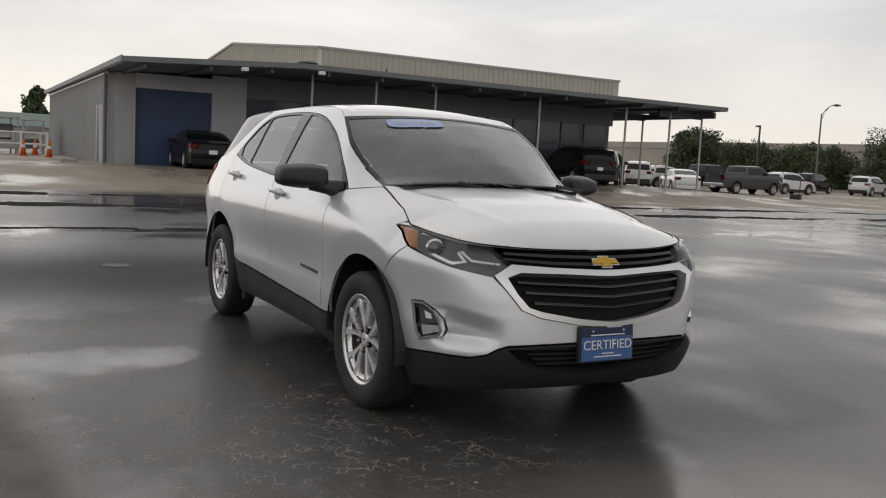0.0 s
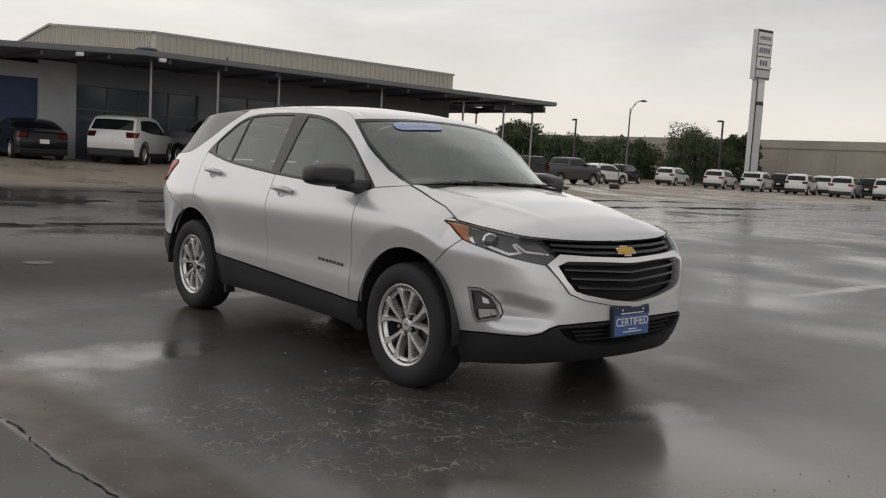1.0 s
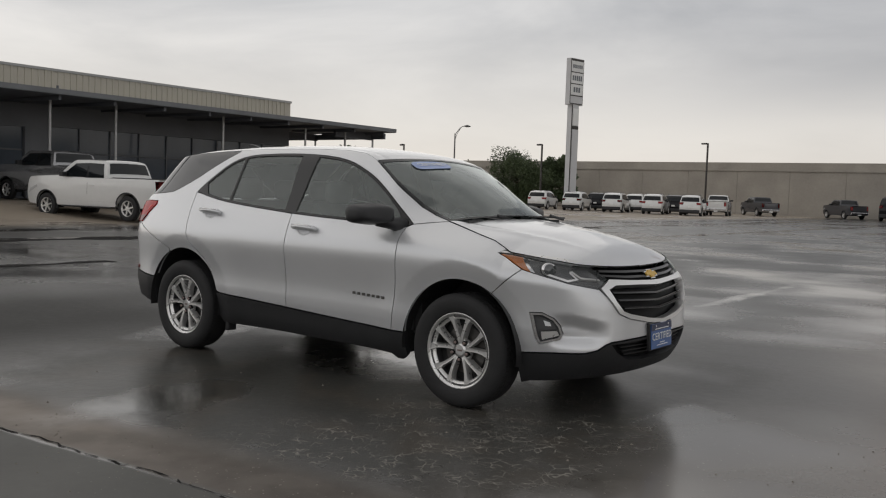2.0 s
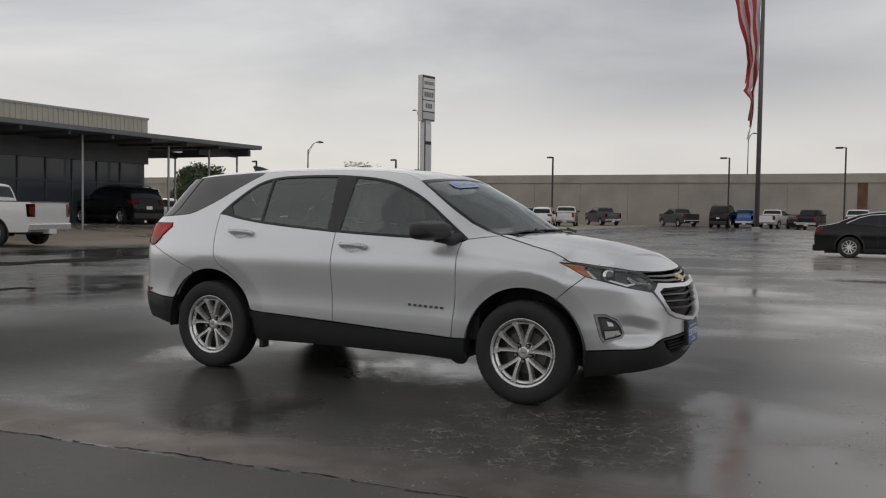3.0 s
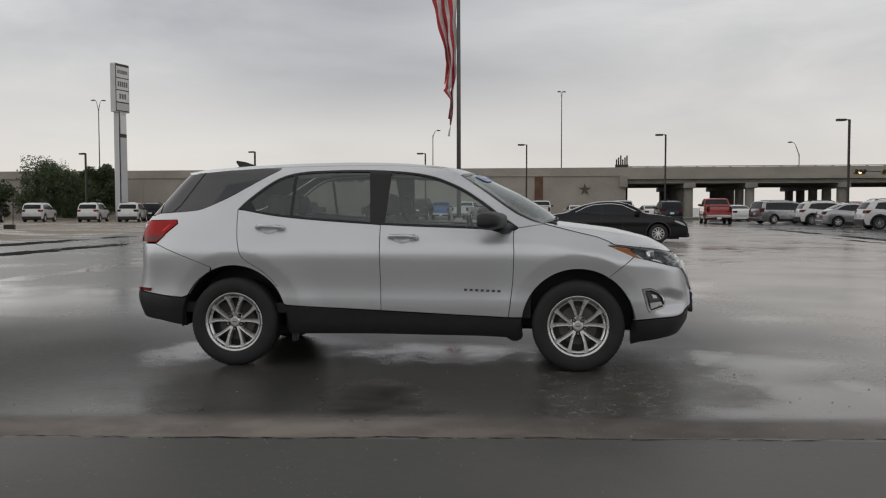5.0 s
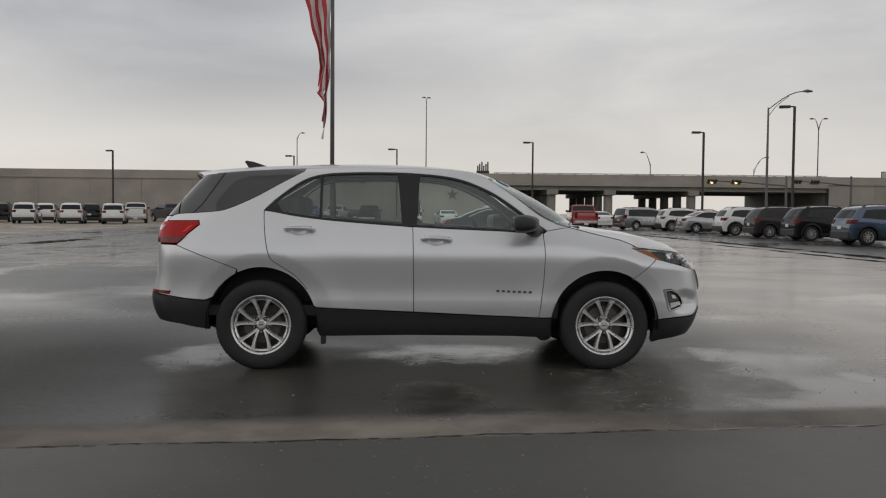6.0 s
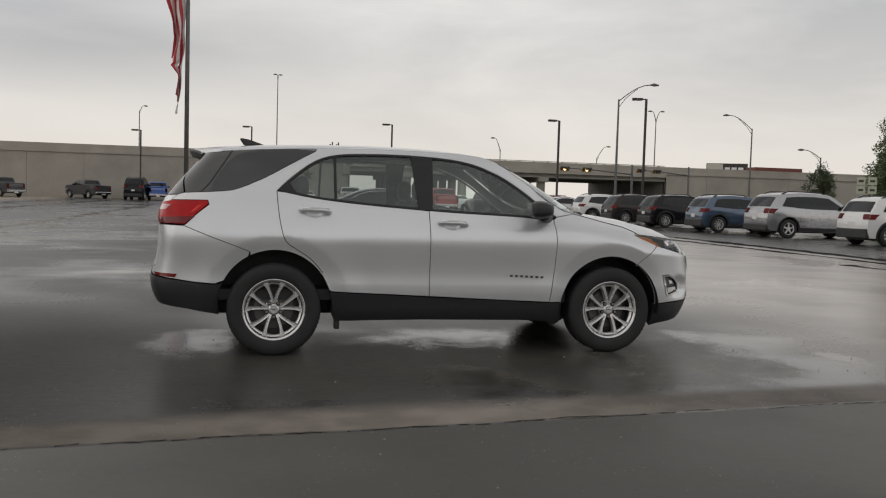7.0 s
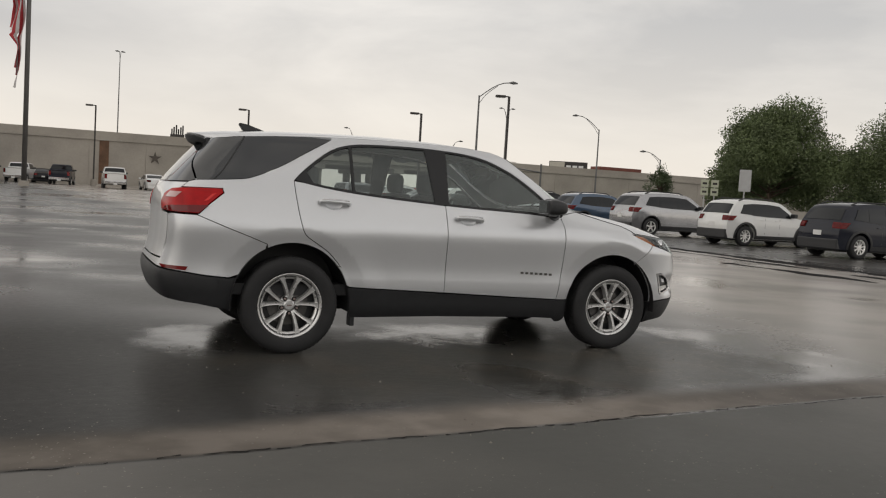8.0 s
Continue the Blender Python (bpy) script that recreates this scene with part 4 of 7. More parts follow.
LAMP = [(1.315, 0.972), (1.18, 0.962), (0.888, 0.945), (0.612, 0.914), (0.522, 0.838), (0.616, 0.788), (0.82, 0.82), (0.978, 0.856), (1.125, 0.89)]


def upto(curve, x, side):
    """The part of a side-view curve before (-1) or behind (+1) the station x."""
    return [p for p in curve if (p[0] - x) * side < 0]


body = on_shell()
# doors and wings
front_door_low = SEAM_B[::-1] + [p for p in reversed(BELT) if -0.17 < p[0] < 0.86] + FENDER_EDGE[::-1] + [(0.4, 0.432)]
CUP = {"front_door": (0.005, 1.020), "rear_door": (-1.07, 1.092)}


def cup_rim(name):
    cx, cz = CUP[name]
    return uz(*[(cx + 0.062 * math.cos(a), cz + 0.034 * math.sin(a)) for a in [math.tau * k / 24 for k in range(24)]])


def dish(name):
    """The hollow behind a door handle, deepest in its middle."""
    ring_ = np.array(cup_rim(name))
    c = ring_.mean(0)
    w = np.abs(ring_ - c).max(0)
    return on_shell(lambda u, z: -0.026 * np.clip(1.0 - ((u - c[0]) / w[0]) ** 2 - ((z - c[1]) / w[1]) ** 2, 0, 1) ** 0.7 - 0.001)


panel("front_door", uz(*front_door_low), M_SILVER, suv, body, cell=0.025, holes=[cup_rim("front_door")])
rear_door_low = SEAM_B + [(-0.6, 0.477), (-0.925, 0.492)] + arch(*REAR_ARCH, 19, 40, 6) + DOOR_REAR[::-1] + [p for p in reversed(BELT) if -1.34 < p[0] < -0.18]
panel("rear_door", uz(*rear_door_low), M_SILVER, suv, body, cell=0.025, holes=[cup_rim("rear_door")])
for nm in CUP:
    panel("handle_cup", cup_rim(nm), M_SILVER, suv, dish(nm), gap=-0.002, lip=0, cell=0.009)
fender = [(1.10, 1.132)] + [(x, float(brow(x))) for x in (1.2, 1.3, 1.4, 1.5, 1.57, 1.62)]
fender_uz = uz((0.868, 1.086), (0.905, 1.104), (1.0, 1.118)) + uz(*fender) + [(1.32, 0.968), (1.125, 0.886)] + uz(*BUMP_CUT) + uz(*arch(*FRONT_ARCH, 58, 172, 30)) + uz((0.934, 0.414), (0.86, 0.414)) + uz(*FENDER_EDGE)
panel("front_wing", fender_uz, M_SILVER, suv, body, cell=0.02)
TAIL_SEAM = [(-2.03, 0.975), (-1.831, 0.897), (-1.67, 0.838), (-1.548, 0.79)]
rear_side = uz(*(SCREEN_EDGE + [p for p in ROOF_EDGE[1:] if p[0] > -1.0] + [(-1.04, 1.594)] + QUARTER)) + tail((0.69, 1.205), (0.69, 1.162))
rear_side += uz((-2.02, 1.164), (-1.86, 1.166), (-1.85, 1.135), (-1.945, 1.056), (-2.015, 0.985)) + uz(*TAIL_SEAM) + uz(*arch(*REAR_ARCH, 116, 40, 20)) + uz(*DOOR_REAR[::-1])
rear_side += uz(*DLO_TOP[1:]) + uz((1.0, 1.118))
panel("body_side", rear_side, M_SILVER, suv, body, cell=0.022)

def seam(path, w=0.02):
    """A dark strip behind a gap between panels, along a path on the shell."""
    p = np.array(path, float)
    d = np.gradient(p, axis=0)
    d /= np.linalg.norm(d, axis=1)[:, None] + 1e-9
    n = np.stack([-d[:, 1], d[:, 0]], 1) * w
    panel("seam", [tuple(q) for q in p + n] + [tuple(q) for q in (p - n)[::-1]], M_BLACK, suv, on_shell(-0.009), gap=0, lip=0)


seam(uz(*SEAM_B))
seam(uz(*DOOR_REAR))
seam(uz(*FENDER_EDGE))
seam(uz(*BUMP_CUT))
seam(uz(*TAIL_SEAM))
seam(uz((1.10, 1.12), (1.2, 1.095), (1.3, 1.072), (1.4, 1.05), (1.5, 1.027), (1.57, 1.003), (1.62, 0.98)))

# side windows: black surround with the panes let into it
PANE_F = [p for p in DLO_TOP if -0.16 < p[0] < 0.8]
pane_front = [(x - 0.012, z - 0.014) for x, z in PANE_F] + [(0.80, 1.137), (0.72, 1.108)] + [(x, z + 0.018) for x, z in BELT if -0.14 < x < 0.7] + [(-0.142, 1.146)]
PANE_R = [p for p in DLO_TOP if -0.89 < p[0] < -0.29]
pane_rear = [(-0.893, 1.53)] + [(x, z - 0.016) for x, z in PANE_R] + [(-0.298, 1.549), (-0.262, 1.153)] + [(x, z + 0.018) for x, z in BELT if -0.88 < x < -0.27] + [(-0.893, 1.201)]
PANE_Q = [p for p in DLO_TOP if -1.3 < p[0] < -0.93]
pane_quarter = [(x + 0.016, z - 0.012) for x, z in PANE_Q] + [(-0.918, 1.519), (-0.918, 1.204)] + [(x, z + 0.018) for x, z in BELT if -1.27 < x < -0.93]
trim = panel("window_surround", uz(*(BELT + DLO_TOP[1:-1])), M_GLOSSBLACK, suv, body, "gloss black window surround", gap=0.002, lip=0.02, holes=[uz(*pane_front), uz(*pane_rear), uz(*pane_quarter)], cell=0.03)
for nm, pl, mt in (("front_door_window", pane_front, M_SIDEGLASS), ("rear_door_window", pane_rear, M_PRIVACY), ("quarter_window", pane_quarter, M_PRIVACY)):
    for o in panel(nm, uz(*pl), mt, suv, on_shell(-0.006), gap=0.0, lip=0.0, cell=0.05):
        o.visible_shadow = False
# dark glass that wraps from the rear quarter round to the hatch
wrap = [(-1.04, 1.575)] + [p for p in ROOF_EDGE if p[0] < -1.04]
panel("rear_quarter_glass", uz(*(wrap + [(-1.93, 1.505)] + QUARTER[::-1][:-1])), M_DARKGLASS, suv, on_shell(-0.002), "dark rear quarter glass", gap=0.003, lip=0.01)
hatch_glass = uz((-1.934, 1.505), (-2.036, 1.224)) + tail((0.69, 1.205), (0.4, 1.2), (0, 1.2), (0, 1.5), (0.4, 1.5))
panel("hatch_seam", uz((-1.685, 1.553), (-1.915, 1.226), (-1.925, 1.226), (-1.696, 1.553)), M_BLACK, suv, on_shell(0.001), gap=0, lip=0)
panel("hatch_window", hatch_glass, M_DARKGLASS, suv, on_shell(-0.002), "dark tailgate window", gap=0.003, lip=0.01, join=True, centre=LEN)

# tail: hatch, lamps, bumper
lamp_tail = uz((-1.86, 1.164), (-1.852, 1.135), (-1.945, 1.056), (-2.018, 0.982)) + tail((0.70, 0.985), (0.5, 0.995), (0.46, 1.05), (0.5, 1.11), (0.62, 1.15)) + uz((-2.03, 1.162))
lamps = panel("tail_lamp", lamp_tail, M_REDLENS, suv, on_shell(0.008), "red wraparound tail lamp", gap=0.004, lip=0.03)
for k, o in enumerate(lamps):
    m = [x for x in panel("reversing_lens", tail((0.62, 1.125), (0.72, 1.125), (0.70, 1.085), (0.56, 1.085)), M_PINKLENS, o, on_shell(0.011), gap=0, lip=0.004, both=True)]
    bpy.data.objects.remove(m[1 - k])
    m = [x for x in panel("light_guide", uz((-1.90, 1.128), (-1.955, 1.075), (-1.985, 1.07), (-1.93, 1.12)), M_REDGLOW, o, on_shell(0.0105), gap=0, lip=0.003, both=True)]
    bpy.data.objects.remove(m[1 - k])
for k, o in enumerate(lamps):
    m = panel("lower_lens", uz((-1.95, 1.045), (-2.016, 0.99)) + tail((0.70, 0.992), (0.56, 1.0), (0.6, 1.022), (0.70, 1.03)) + uz((-1.99, 1.04)), M_REDDARK, o, on_shell(0.0105), gap=0, lip=0.003, both=True)
    bpy.data.objects.remove(m[1 - k])
hatch = tail((0.69, 1.2), (0.69, 1.155), (0.5, 1.118), (0.455, 1.05), (0.5, 0.985), (0.64, 0.975), (0.66, 0.8), (0.62, 0.66), (0, 0.66), (0, 1.195), (0.4, 1.195))
panel("tailgate", hatch, M_SILVER, suv, body, join=True, centre=LEN)
bump_rear = uz(*TAIL_SEAM) + uz(*arch(*REAR_ARCH, 118, 152, 10)) + uz((-1.80, 0.545), (-1.96, 0.556), (-2.1, 0.574)) + tail((0.7, 0.59), (0.4, 0.61), (0, 0.615), (0, 0.655), (0.62, 0.655), (0.665, 0.8), (0.645, 0.97)) + tail((0.7, 0.978))
panel("rear_bumper", bump_rear, M_SILVER, suv, body, join=True, centre=LEN, cell=0.025)
black_rear = uz(*arch(*REAR_ARCH, 154.5, 168, 4)) + uz((-1.765, 0.31), (-1.865, 0.325), (-2.0, 0.35)) + tail((0.72, 0.37), (0.4, 0.4), (0, 0.4), (0, 0.61), (0.4, 0.605), (0.7, 0.585)) + uz((-2.1, 0.57), (-1.96, 0.551), (-1.80, 0.54))
panel("rear_bumper_cladding", black_rear, M_CLAD, suv, on_shell(0.004), "black textured lower bumper", join=True, centre=LEN, lip=0.03)
panel("rear_reflector", uz((-2.075, 0.612), (-2.09, 0.585), (-2.14, 0.586)) + tail((0.68, 0.594), (0.64, 0.616)), M_REDDARK, suv, on_shell(0.006), gap=0, lip=0.012)
# sills
sill = [(x, z - 0.004) for x, z in CLAD_TOP] + arch(*FRONT_ARCH, 174, 192, 4) + [(0.93, 0.245), (0.899, 0.227), (0.856, 0.227), (0.813, 0.257), (0.595, 0.264), (-0.213, 0.27), (-0.869, 0.262), (-0.905, 0.262)] + arch(*REAR_ARCH, -6, 17, 5)
panel("sill_cladding", uz(*sill), M_CLAD, suv, on_shell(0.006), "black textured sill cladding", lip=0.04)
for sy in (-1, 1):
    part("jacking_lug", boxm(-0.9, -0.86, sy * 0.79 - 0.04, sy * 0.79 + 0.04, 0.195, 0.29, bevel=0.008), M_CLAD, suv)


def scoop(u, z):
    """The hollow beside the fog lamp."""
    a = step(0.54, 0.72, u - 0.25 * (0.53 - z)) * step(1.0, 0.86, u)
    b = step(0.425, 0.51, z) * step(0.65, 0.56, z + 0.20 * np.clip(0.82 - u, 0, 1))
    return -0.042 * a * b


FOG = [(1.075, 0.638), (1.0, 0.642), (0.93, 0.612), (0.893, 0.57), (0.876, 0.522), (0.892, 0.49), (1.014, 0.460), (1.034, 0.49)]
CHROME_OUT = [(0.0, 0.812), (0.05, 0.812), (0.312, 0.822), (0.522, 0.834), (0.612, 0.787), (0.575, 0.738), (0.502, 0.642), (0.41, 0.608), (0.204, 0.573), (0.05, 0.558), (0.0, 0.554)]
GRILLE = [(0.0, 0.786), (0.05, 0.787), (0.26, 0.796), (0.486, 0.801), (0.553, 0.78), (0.516, 0.708), (0.468, 0.654), (0.402, 0.634), (0.204, 0.6), (0.05, 0.584), (0.0, 0.581)]
UPPER = [(0.0, 0.892), (0.342, 0.9), (0.60, 0.903), (0.524, 0.839), (0.366, 0.832), (0.05, 0.817), (0.0, 0.817)]
SILVER_LOW = [(1.145, 0.398), (1.08, 0.402), (0.948, 0.412), (0.738, 0.416), (0.66, 0.434), (0.61, 0.462), (0.564, 0.478), (0.408, 0.486), (0.2, 0.49), (0.0, 0.491)]
bump_front = uz(*BUMP_CUT) + uz(*arch(*FRONT_ARCH, 56, 6, 20)) + SILVER_LOW + [(0.0, 0.554)] + CHROME_OUT[::-1][1:-5] + [(0.618, 0.785), (0.82, 0.818), (0.978, 0.853), (1.125, 0.885)]
bumper = panel("front_bumper", bump_front, M_SILVER, suv, on_shell(scoop), join=True, centre=0.0, holes=[FOG], cell=0.017)[0]
VALANCE = [(1.148, 0.393), (1.08, 0.398), (0.948, 0.408), (0.738, 0.412), (0.66, 0.43), (0.61, 0.458), (0.564, 0.474), (0.408, 0.482), (0.2, 0.486), (0.0, 0.487), (0.0, 0.262), (0.228, 0.262), (0.534, 0.262), (0.828, 0.25), (1.06, 0.226), (1.14, 0.205), (1.15, 0.3)]
INTAKE = [(0.56, 0.46), (0.492, 0.402), (0.384, 0.362), (0.2, 0.345), (0.0, 0.34), (0.0, 0.47), (0.408, 0.468)]
panel("front_valance", VALANCE[:10] + [(0.0, 0.47), (0.408, 0.468), (0.56, 0.46), (0.492, 0.402), (0.384, 0.362), (0.2, 0.345), (0.0, 0.34)] + VALANCE[10:], M_CLAD, suv, on_shell(0.004), "black textured lower bumper", join=True, centre=0.0, lip=0.05)
intake = panel("lower_intake", INTAKE, M_GRILLE, suv, on_shell(-0.05), join=True, centre=0.0, gap=-0.01, lip=0)[0]
for k in range(4):
    z = 0.372 + k * 0.026
    panel("bar", [(0.0, z), (0.40 + 0.03 * k, z + 0.004), (0.40 + 0.03 * k, z + 0.012), (0.0, z + 0.009)], M_BLACK, intake, on_shell(-0.02), join=True, centre=0.0, gap=0, lip=0.025)
# main grille: chrome surround, black bars bowed to a shallow V
grille = panel("grille", GRILLE, M_GRILLE, suv, on_shell(-0.055), join=True, centre=0.0, gap=-0.012, lip=0)[0]
panel("chrome_surround", CHROME_OUT + GRILLE[::-1], M_SATIN, grille, on_shell(0.013), "chrome grille surround", join=True, centre=0.0, gap=0.0, lip=0.05, cell=0.02)
for k, (zc, ze, ue) in enumerate(((0.738, 0.762, 0.5), (0.692, 0.716, 0.47), (0.645, 0.668, 0.43))):
    # a thin paler strip on each black bar paints its edge highlight
    for sub, h, o, mt in (("bar", 0.012, -0.016, M_GLOSSBLACK), ("bar_highlight", 0.004, -0.008, M_ALLOYDARK)):
        panel(sub, [(0.0, zc), (0.22, zc + 0.012), (ue, ze), (ue, ze + h), (0.22, zc + 0.012 + h), (0.0, zc + h)], mt, grille, on_shell(o), join=True, centre=0.0, gap=0, lip=0.03 if h > 0.01 else 0.003)
upper = panel("upper_grille", UPPER, M_GRILLE, suv, on_shell(-0.04), join=True, centre=0.0, gap=-0.004, lip=0)[0]
for zc, ze in ((0.868, 0.884), (0.838, 0.86)):
    panel("bar", [(0.0, zc), (0.3, zc + 0.006), (0.545, ze), (0.545, ze + 0.011), (0.3, zc + 0.019), (0.0, zc + 0.013)], M_GLOSSBLACK, upper, on_shell(-0.008), join=True, centre=0.0, gap=0, lip=0.03)
# the maker's badge as a plain gold shape in a chrome edge
for w, nm, mt, o in ((0.006, "badge", M_CHROME, 0.006), (0.0, "badge_face", M_GOLD, 0.012)):
    poly = [(0, 0.868 + w), (0.027 + w, 0.868 + w), (0.027 + w, 0.858 + w), (0.068 + w, 0.858 + w), (0.077 + w, 0.84 - w), (0.027 + w, 0.84 - w), (0.027 + w, 0.829 - w), (0, 0.829 - w)]
    panel(nm, poly, mt, suv, on_shell(o), "plain gold badge" if w == 0 else "", join=True, centre=0.0, gap=0, lip=0.02)

# head lamps: bowl, projector, light strips, amber marker under one clear lens
for sgn, k in ((-1, 0), (1, 1)):
    def one(*a, **kw):
        o = panel(*a, both=True, **kw)
        bpy.data.objects.remove(o[1 - k])
        return o[k]
    bowl = one("head_lamp", LAMP, M_LAMPBOWL, suv, on_shell(-0.032), label="clear head lamp with projector and amber marker", gap=0.0, lip=0)
    one("lamp_tray", [(1.315, 0.973), (1.36, 0.985), (1.2, 0.976), (0.9, 0.961), (0.6, 0.934), (0.6, 0.917), (0.888, 0.948), (1.18, 0.965)], M_ALLOY, bowl, on_shell(-0.003), gap=0, lip=0)
    one("amber_marker", [(1.308, 0.968), (1.165, 0.955), (1.07, 0.880), (1.118, 0.889)], M_AMBER, bowl, on_shell(-0.008), gap=0, lip=0.03)
    one("chrome_strip", [(1.165, 0.953), (1.145, 0.951), (1.035, 0.872), (1.065, 0.878)], M_CHROME, bowl, on_shell(-0.009), gap=0, lip=0.03)
    one("chrome_strip", [(1.14, 0.956), (0.75, 0.930), (0.75, 0.924), (1.12, 0.947)], M_CHROME, bowl, on_shell(-0.012), gap=0, lip=0.03)
    one("chrome_strip", [(0.97, 0.866), (0.82, 0.829), (0.735, 0.845), (0.79, 0.893), (0.80, 0.882), (0.76, 0.85), (0.82, 0.843), (0.95, 0.874)], M_CHROME, bowl, on_shell(-0.012), gap=0, lip=0.03)
    one("light_guide", [(0.77, 0.897), (0.71, 0.861), (0.57, 0.849), (0.57, 0.841), (0.715, 0.85), (0.785, 0.892)], M_ALLOY, bowl, on_shell(-0.016), gap=0, lip=0.02)
    c = shell(0.945, 0.89)
    n_ = np.array((0.80, -0.6, 0.12))
    rim = [Vector(((c - n_ * d)[0], sgn * abs((c - n_ * d)[1]), (c - n_ * d)[2])) for d in (0.05, 0.006, 0.0, -0.004)]
    part("projector", tubem(rim, [0.034, 0.034, 0.027, 0.012], 20), M_PROJ, bowl, smooth=True)
    part("projector_ring", tubem([rim[0], rim[1]], [0.044, 0.042], 20), M_CHROME, bowl, smooth=True)
    lens = one("lens", LAMP, M_CLEAR, bowl, on_shell(0.003), gap=0.002, lip=0)
    lens.visible_shadow = False
    # fog lamp: chrome bezel, lens and lower marker
    fog = one("fog_lamp", FOG, M_ALLOYDARK, suv, on_shell(-0.03), label="fog lamp in a chrome bezel", gap=-0.002, lip=0)
    one("bezel", FOG, M_CHROME, fog, on_shell(0.004), gap=0.001, lip=0.04, cell=0.015, holes=[[(1.05, 0.624), (0.997, 0.628), (0.936, 0.6), (0.906, 0.564), (0.892, 0.524), (0.904, 0.504), (1.003, 0.475), (1.018, 0.50)]])
    one("bowl", [(1.035, 0.612), (0.995, 0.614), (0.93, 0.585), (0.91, 0.553), (1.008, 0.54)], M_ALLOYDARK, fog, on_shell(-0.012), gap=0, lip=0.02, cell=0.02)
    one("fog_lens", [(0.992, 0.598), (0.955, 0.588), (0.945, 0.567), (0.98, 0.566)], M_INK, fog, on_shell(-0.006), gap=0, lip=0.01, cell=0.02)
    one("marker", [(1.005, 0.53), (0.912, 0.54), (0.898, 0.515), (0.998, 0.483)], M_ALLOY, fog, on_shell(-0.008), gap=0, lip=0.01, cell=0.02)

# ---- bonnet, screen, roof ----
HOOD_MID = [(1.0, 1.157), (1.22, 1.148), (1.4, 1.126), (1.68, 1.09), (1.96, 1.02), (2.06, 0.972), (2.11, 0.938), (2.154, 0.9), (2.2, 0.86)]
EDGE_U = np.linspace(0.0, around(1.10, 1.132), 120)
EDGE = np.array([shell(u, float(brow(np.interp(u, _ul, _pl[:, 0])))) for u in EDGE_U])


def hood(x, y):
    yb = np.interp(x, EDGE[::-1, 0], -EDGE[::-1, 1])
    zb = np.interp(x, EDGE[::-1, 0], EDGE[::-1, 2])
    zc = soft(x, HOOD_MID, 0.03)
    q = np.clip(np.abs(y) / np.maximum(yb, 1e-3), 0, 1.05)
    ridge = 0.007 * np.exp(-((np.abs(y) - np.interp(x, [1.1, 2.1], [0.62, 0.36])) / 0.035) ** 2) * step(2.15, 1.7, x)
    return np.array([x, y, zc + (zb - zc) * q ** 2.6 + ridge])


SCREEN_MID = [(0.5, 1.553), (0.62, 1.505), (0.741, 1.45), (0.9, 1.372), (1.059, 1.28), (1.15, 1.22), (1.22, 1.168)]
hood_poly = [(EDGE[0, 0], 0.0)] + [(p[0], p[1]) for p in EDGE[2:]] + [(1.13, -0.6), (1.17, -0.4), (1.195, -0.2), (1.2, 0.0)]
panel("bonnet", [(y, x) for x, y in hood_poly], M_SILVER, suv, lambda a, b: hood(b, a), join=True, centre=0.0, gap=0.003)

# thin dark tube stands in for the shaded gap round the bonnet
for sgn in (-1, 1):
    part("bonnet_gap_line", tubem([Vector((p[0], -sgn * p[1], p[2] + 0.001)) for p in EDGE[4:]], 0.0032, 6), M_GRILLE, suv)

_se = np.array([shell(around(x, z), z) for x, z in SCREEN_EDGE])
_re = np.array([shell(around(x, z), z) for x, z in ROOF_EDGE])


def screen(w, v):
    """The windscreen: w across from -1 to 0, v from the cowl up."""
    k = np.linspace(0, 1, len(_se))
    sx, sy, sz = (np.interp(v, k, _se[:, i]) for i in range(3))
    m = np.array(SCREEN_MID)[::-1]
    km = np.linspace(0, 1, len(m))
    cx, cz = np.interp(v, km, m[:, 0]), np.interp(v, km, m[:, 1])
    q = np.abs(w) ** 2.1
    return np.array([cx + (sx - cx) * q, w * -sy, cz + (sz - cz) * q])


ws = panel("windscreen", [(-1, 0), (0, 0), (0, 1), (-1, 1)], M_FRONTGLASS, suv, lambda w, v: screen(w, np.clip(v, 0, 1)), join=True, centre=0.0, gap=0.0, lip=0.0, cell=0.06)
ws[0].visible_shadow = False
# the printed black border of the screen
panel("screen_border", [(-1, 0), (0, 0), (0, 0.016), (-0.965, 0.03), (-0.972, 0.955), (0, 0.965), (0, 1), (-1, 1)], M_GLOSSBLACK, suv, lambda w, v: screen(w, np.clip(v, 0, 1)) + np.array([0.002, 0, 0.003])[:, None], join=True, centre=0.0, gap=0.0, lip=0.0, cell=0.05)
ROOF_MID = [(0.5, 1.553), (0.43, 1.578), (0.36, 1.595), (0.2, 1.62), (0.0, 1.639), (-0.18, 1.65), (-0.5, 1.656), (-0.9, 1.65), (-1.4, 1.63), (-1.8, 1.602), (-2.025, 1.576)]


def roof(w, v):
    """The roof: w across from -1 to 0, v from the screen back."""
    k = np.linspace(0, 1, len(_re))
    sx, sy, sz = (np.interp(v, k, _re[:, i]) for i in range(3))
    m = np.array(ROOF_MID)
    km = np.linspace(0, 1, len(m))
    cx, cz = np.interp(v, km, m[:, 0]), np.interp(v, km, m[:, 1])
    q = np.abs(w) ** 2.5
    groove = 0.006 * np.exp(-((np.abs(w) - 0.86) / 0.03) ** 2)
    return np.array([cx + (sx - cx) * np.abs(w) ** 2, w * -sy, cz + (sz - cz) * q - groove])


panel("roof", [(-1, 0), (0, 0), (0, 1), (-1, 1)], M_SILVER, suv, lambda w, v: roof(np.clip(w, -1.02, 0.02), np.clip(v, 0, 1.02)), join=True, centre=0.0, gap=0.0, lip=0.025, cell=0.03)
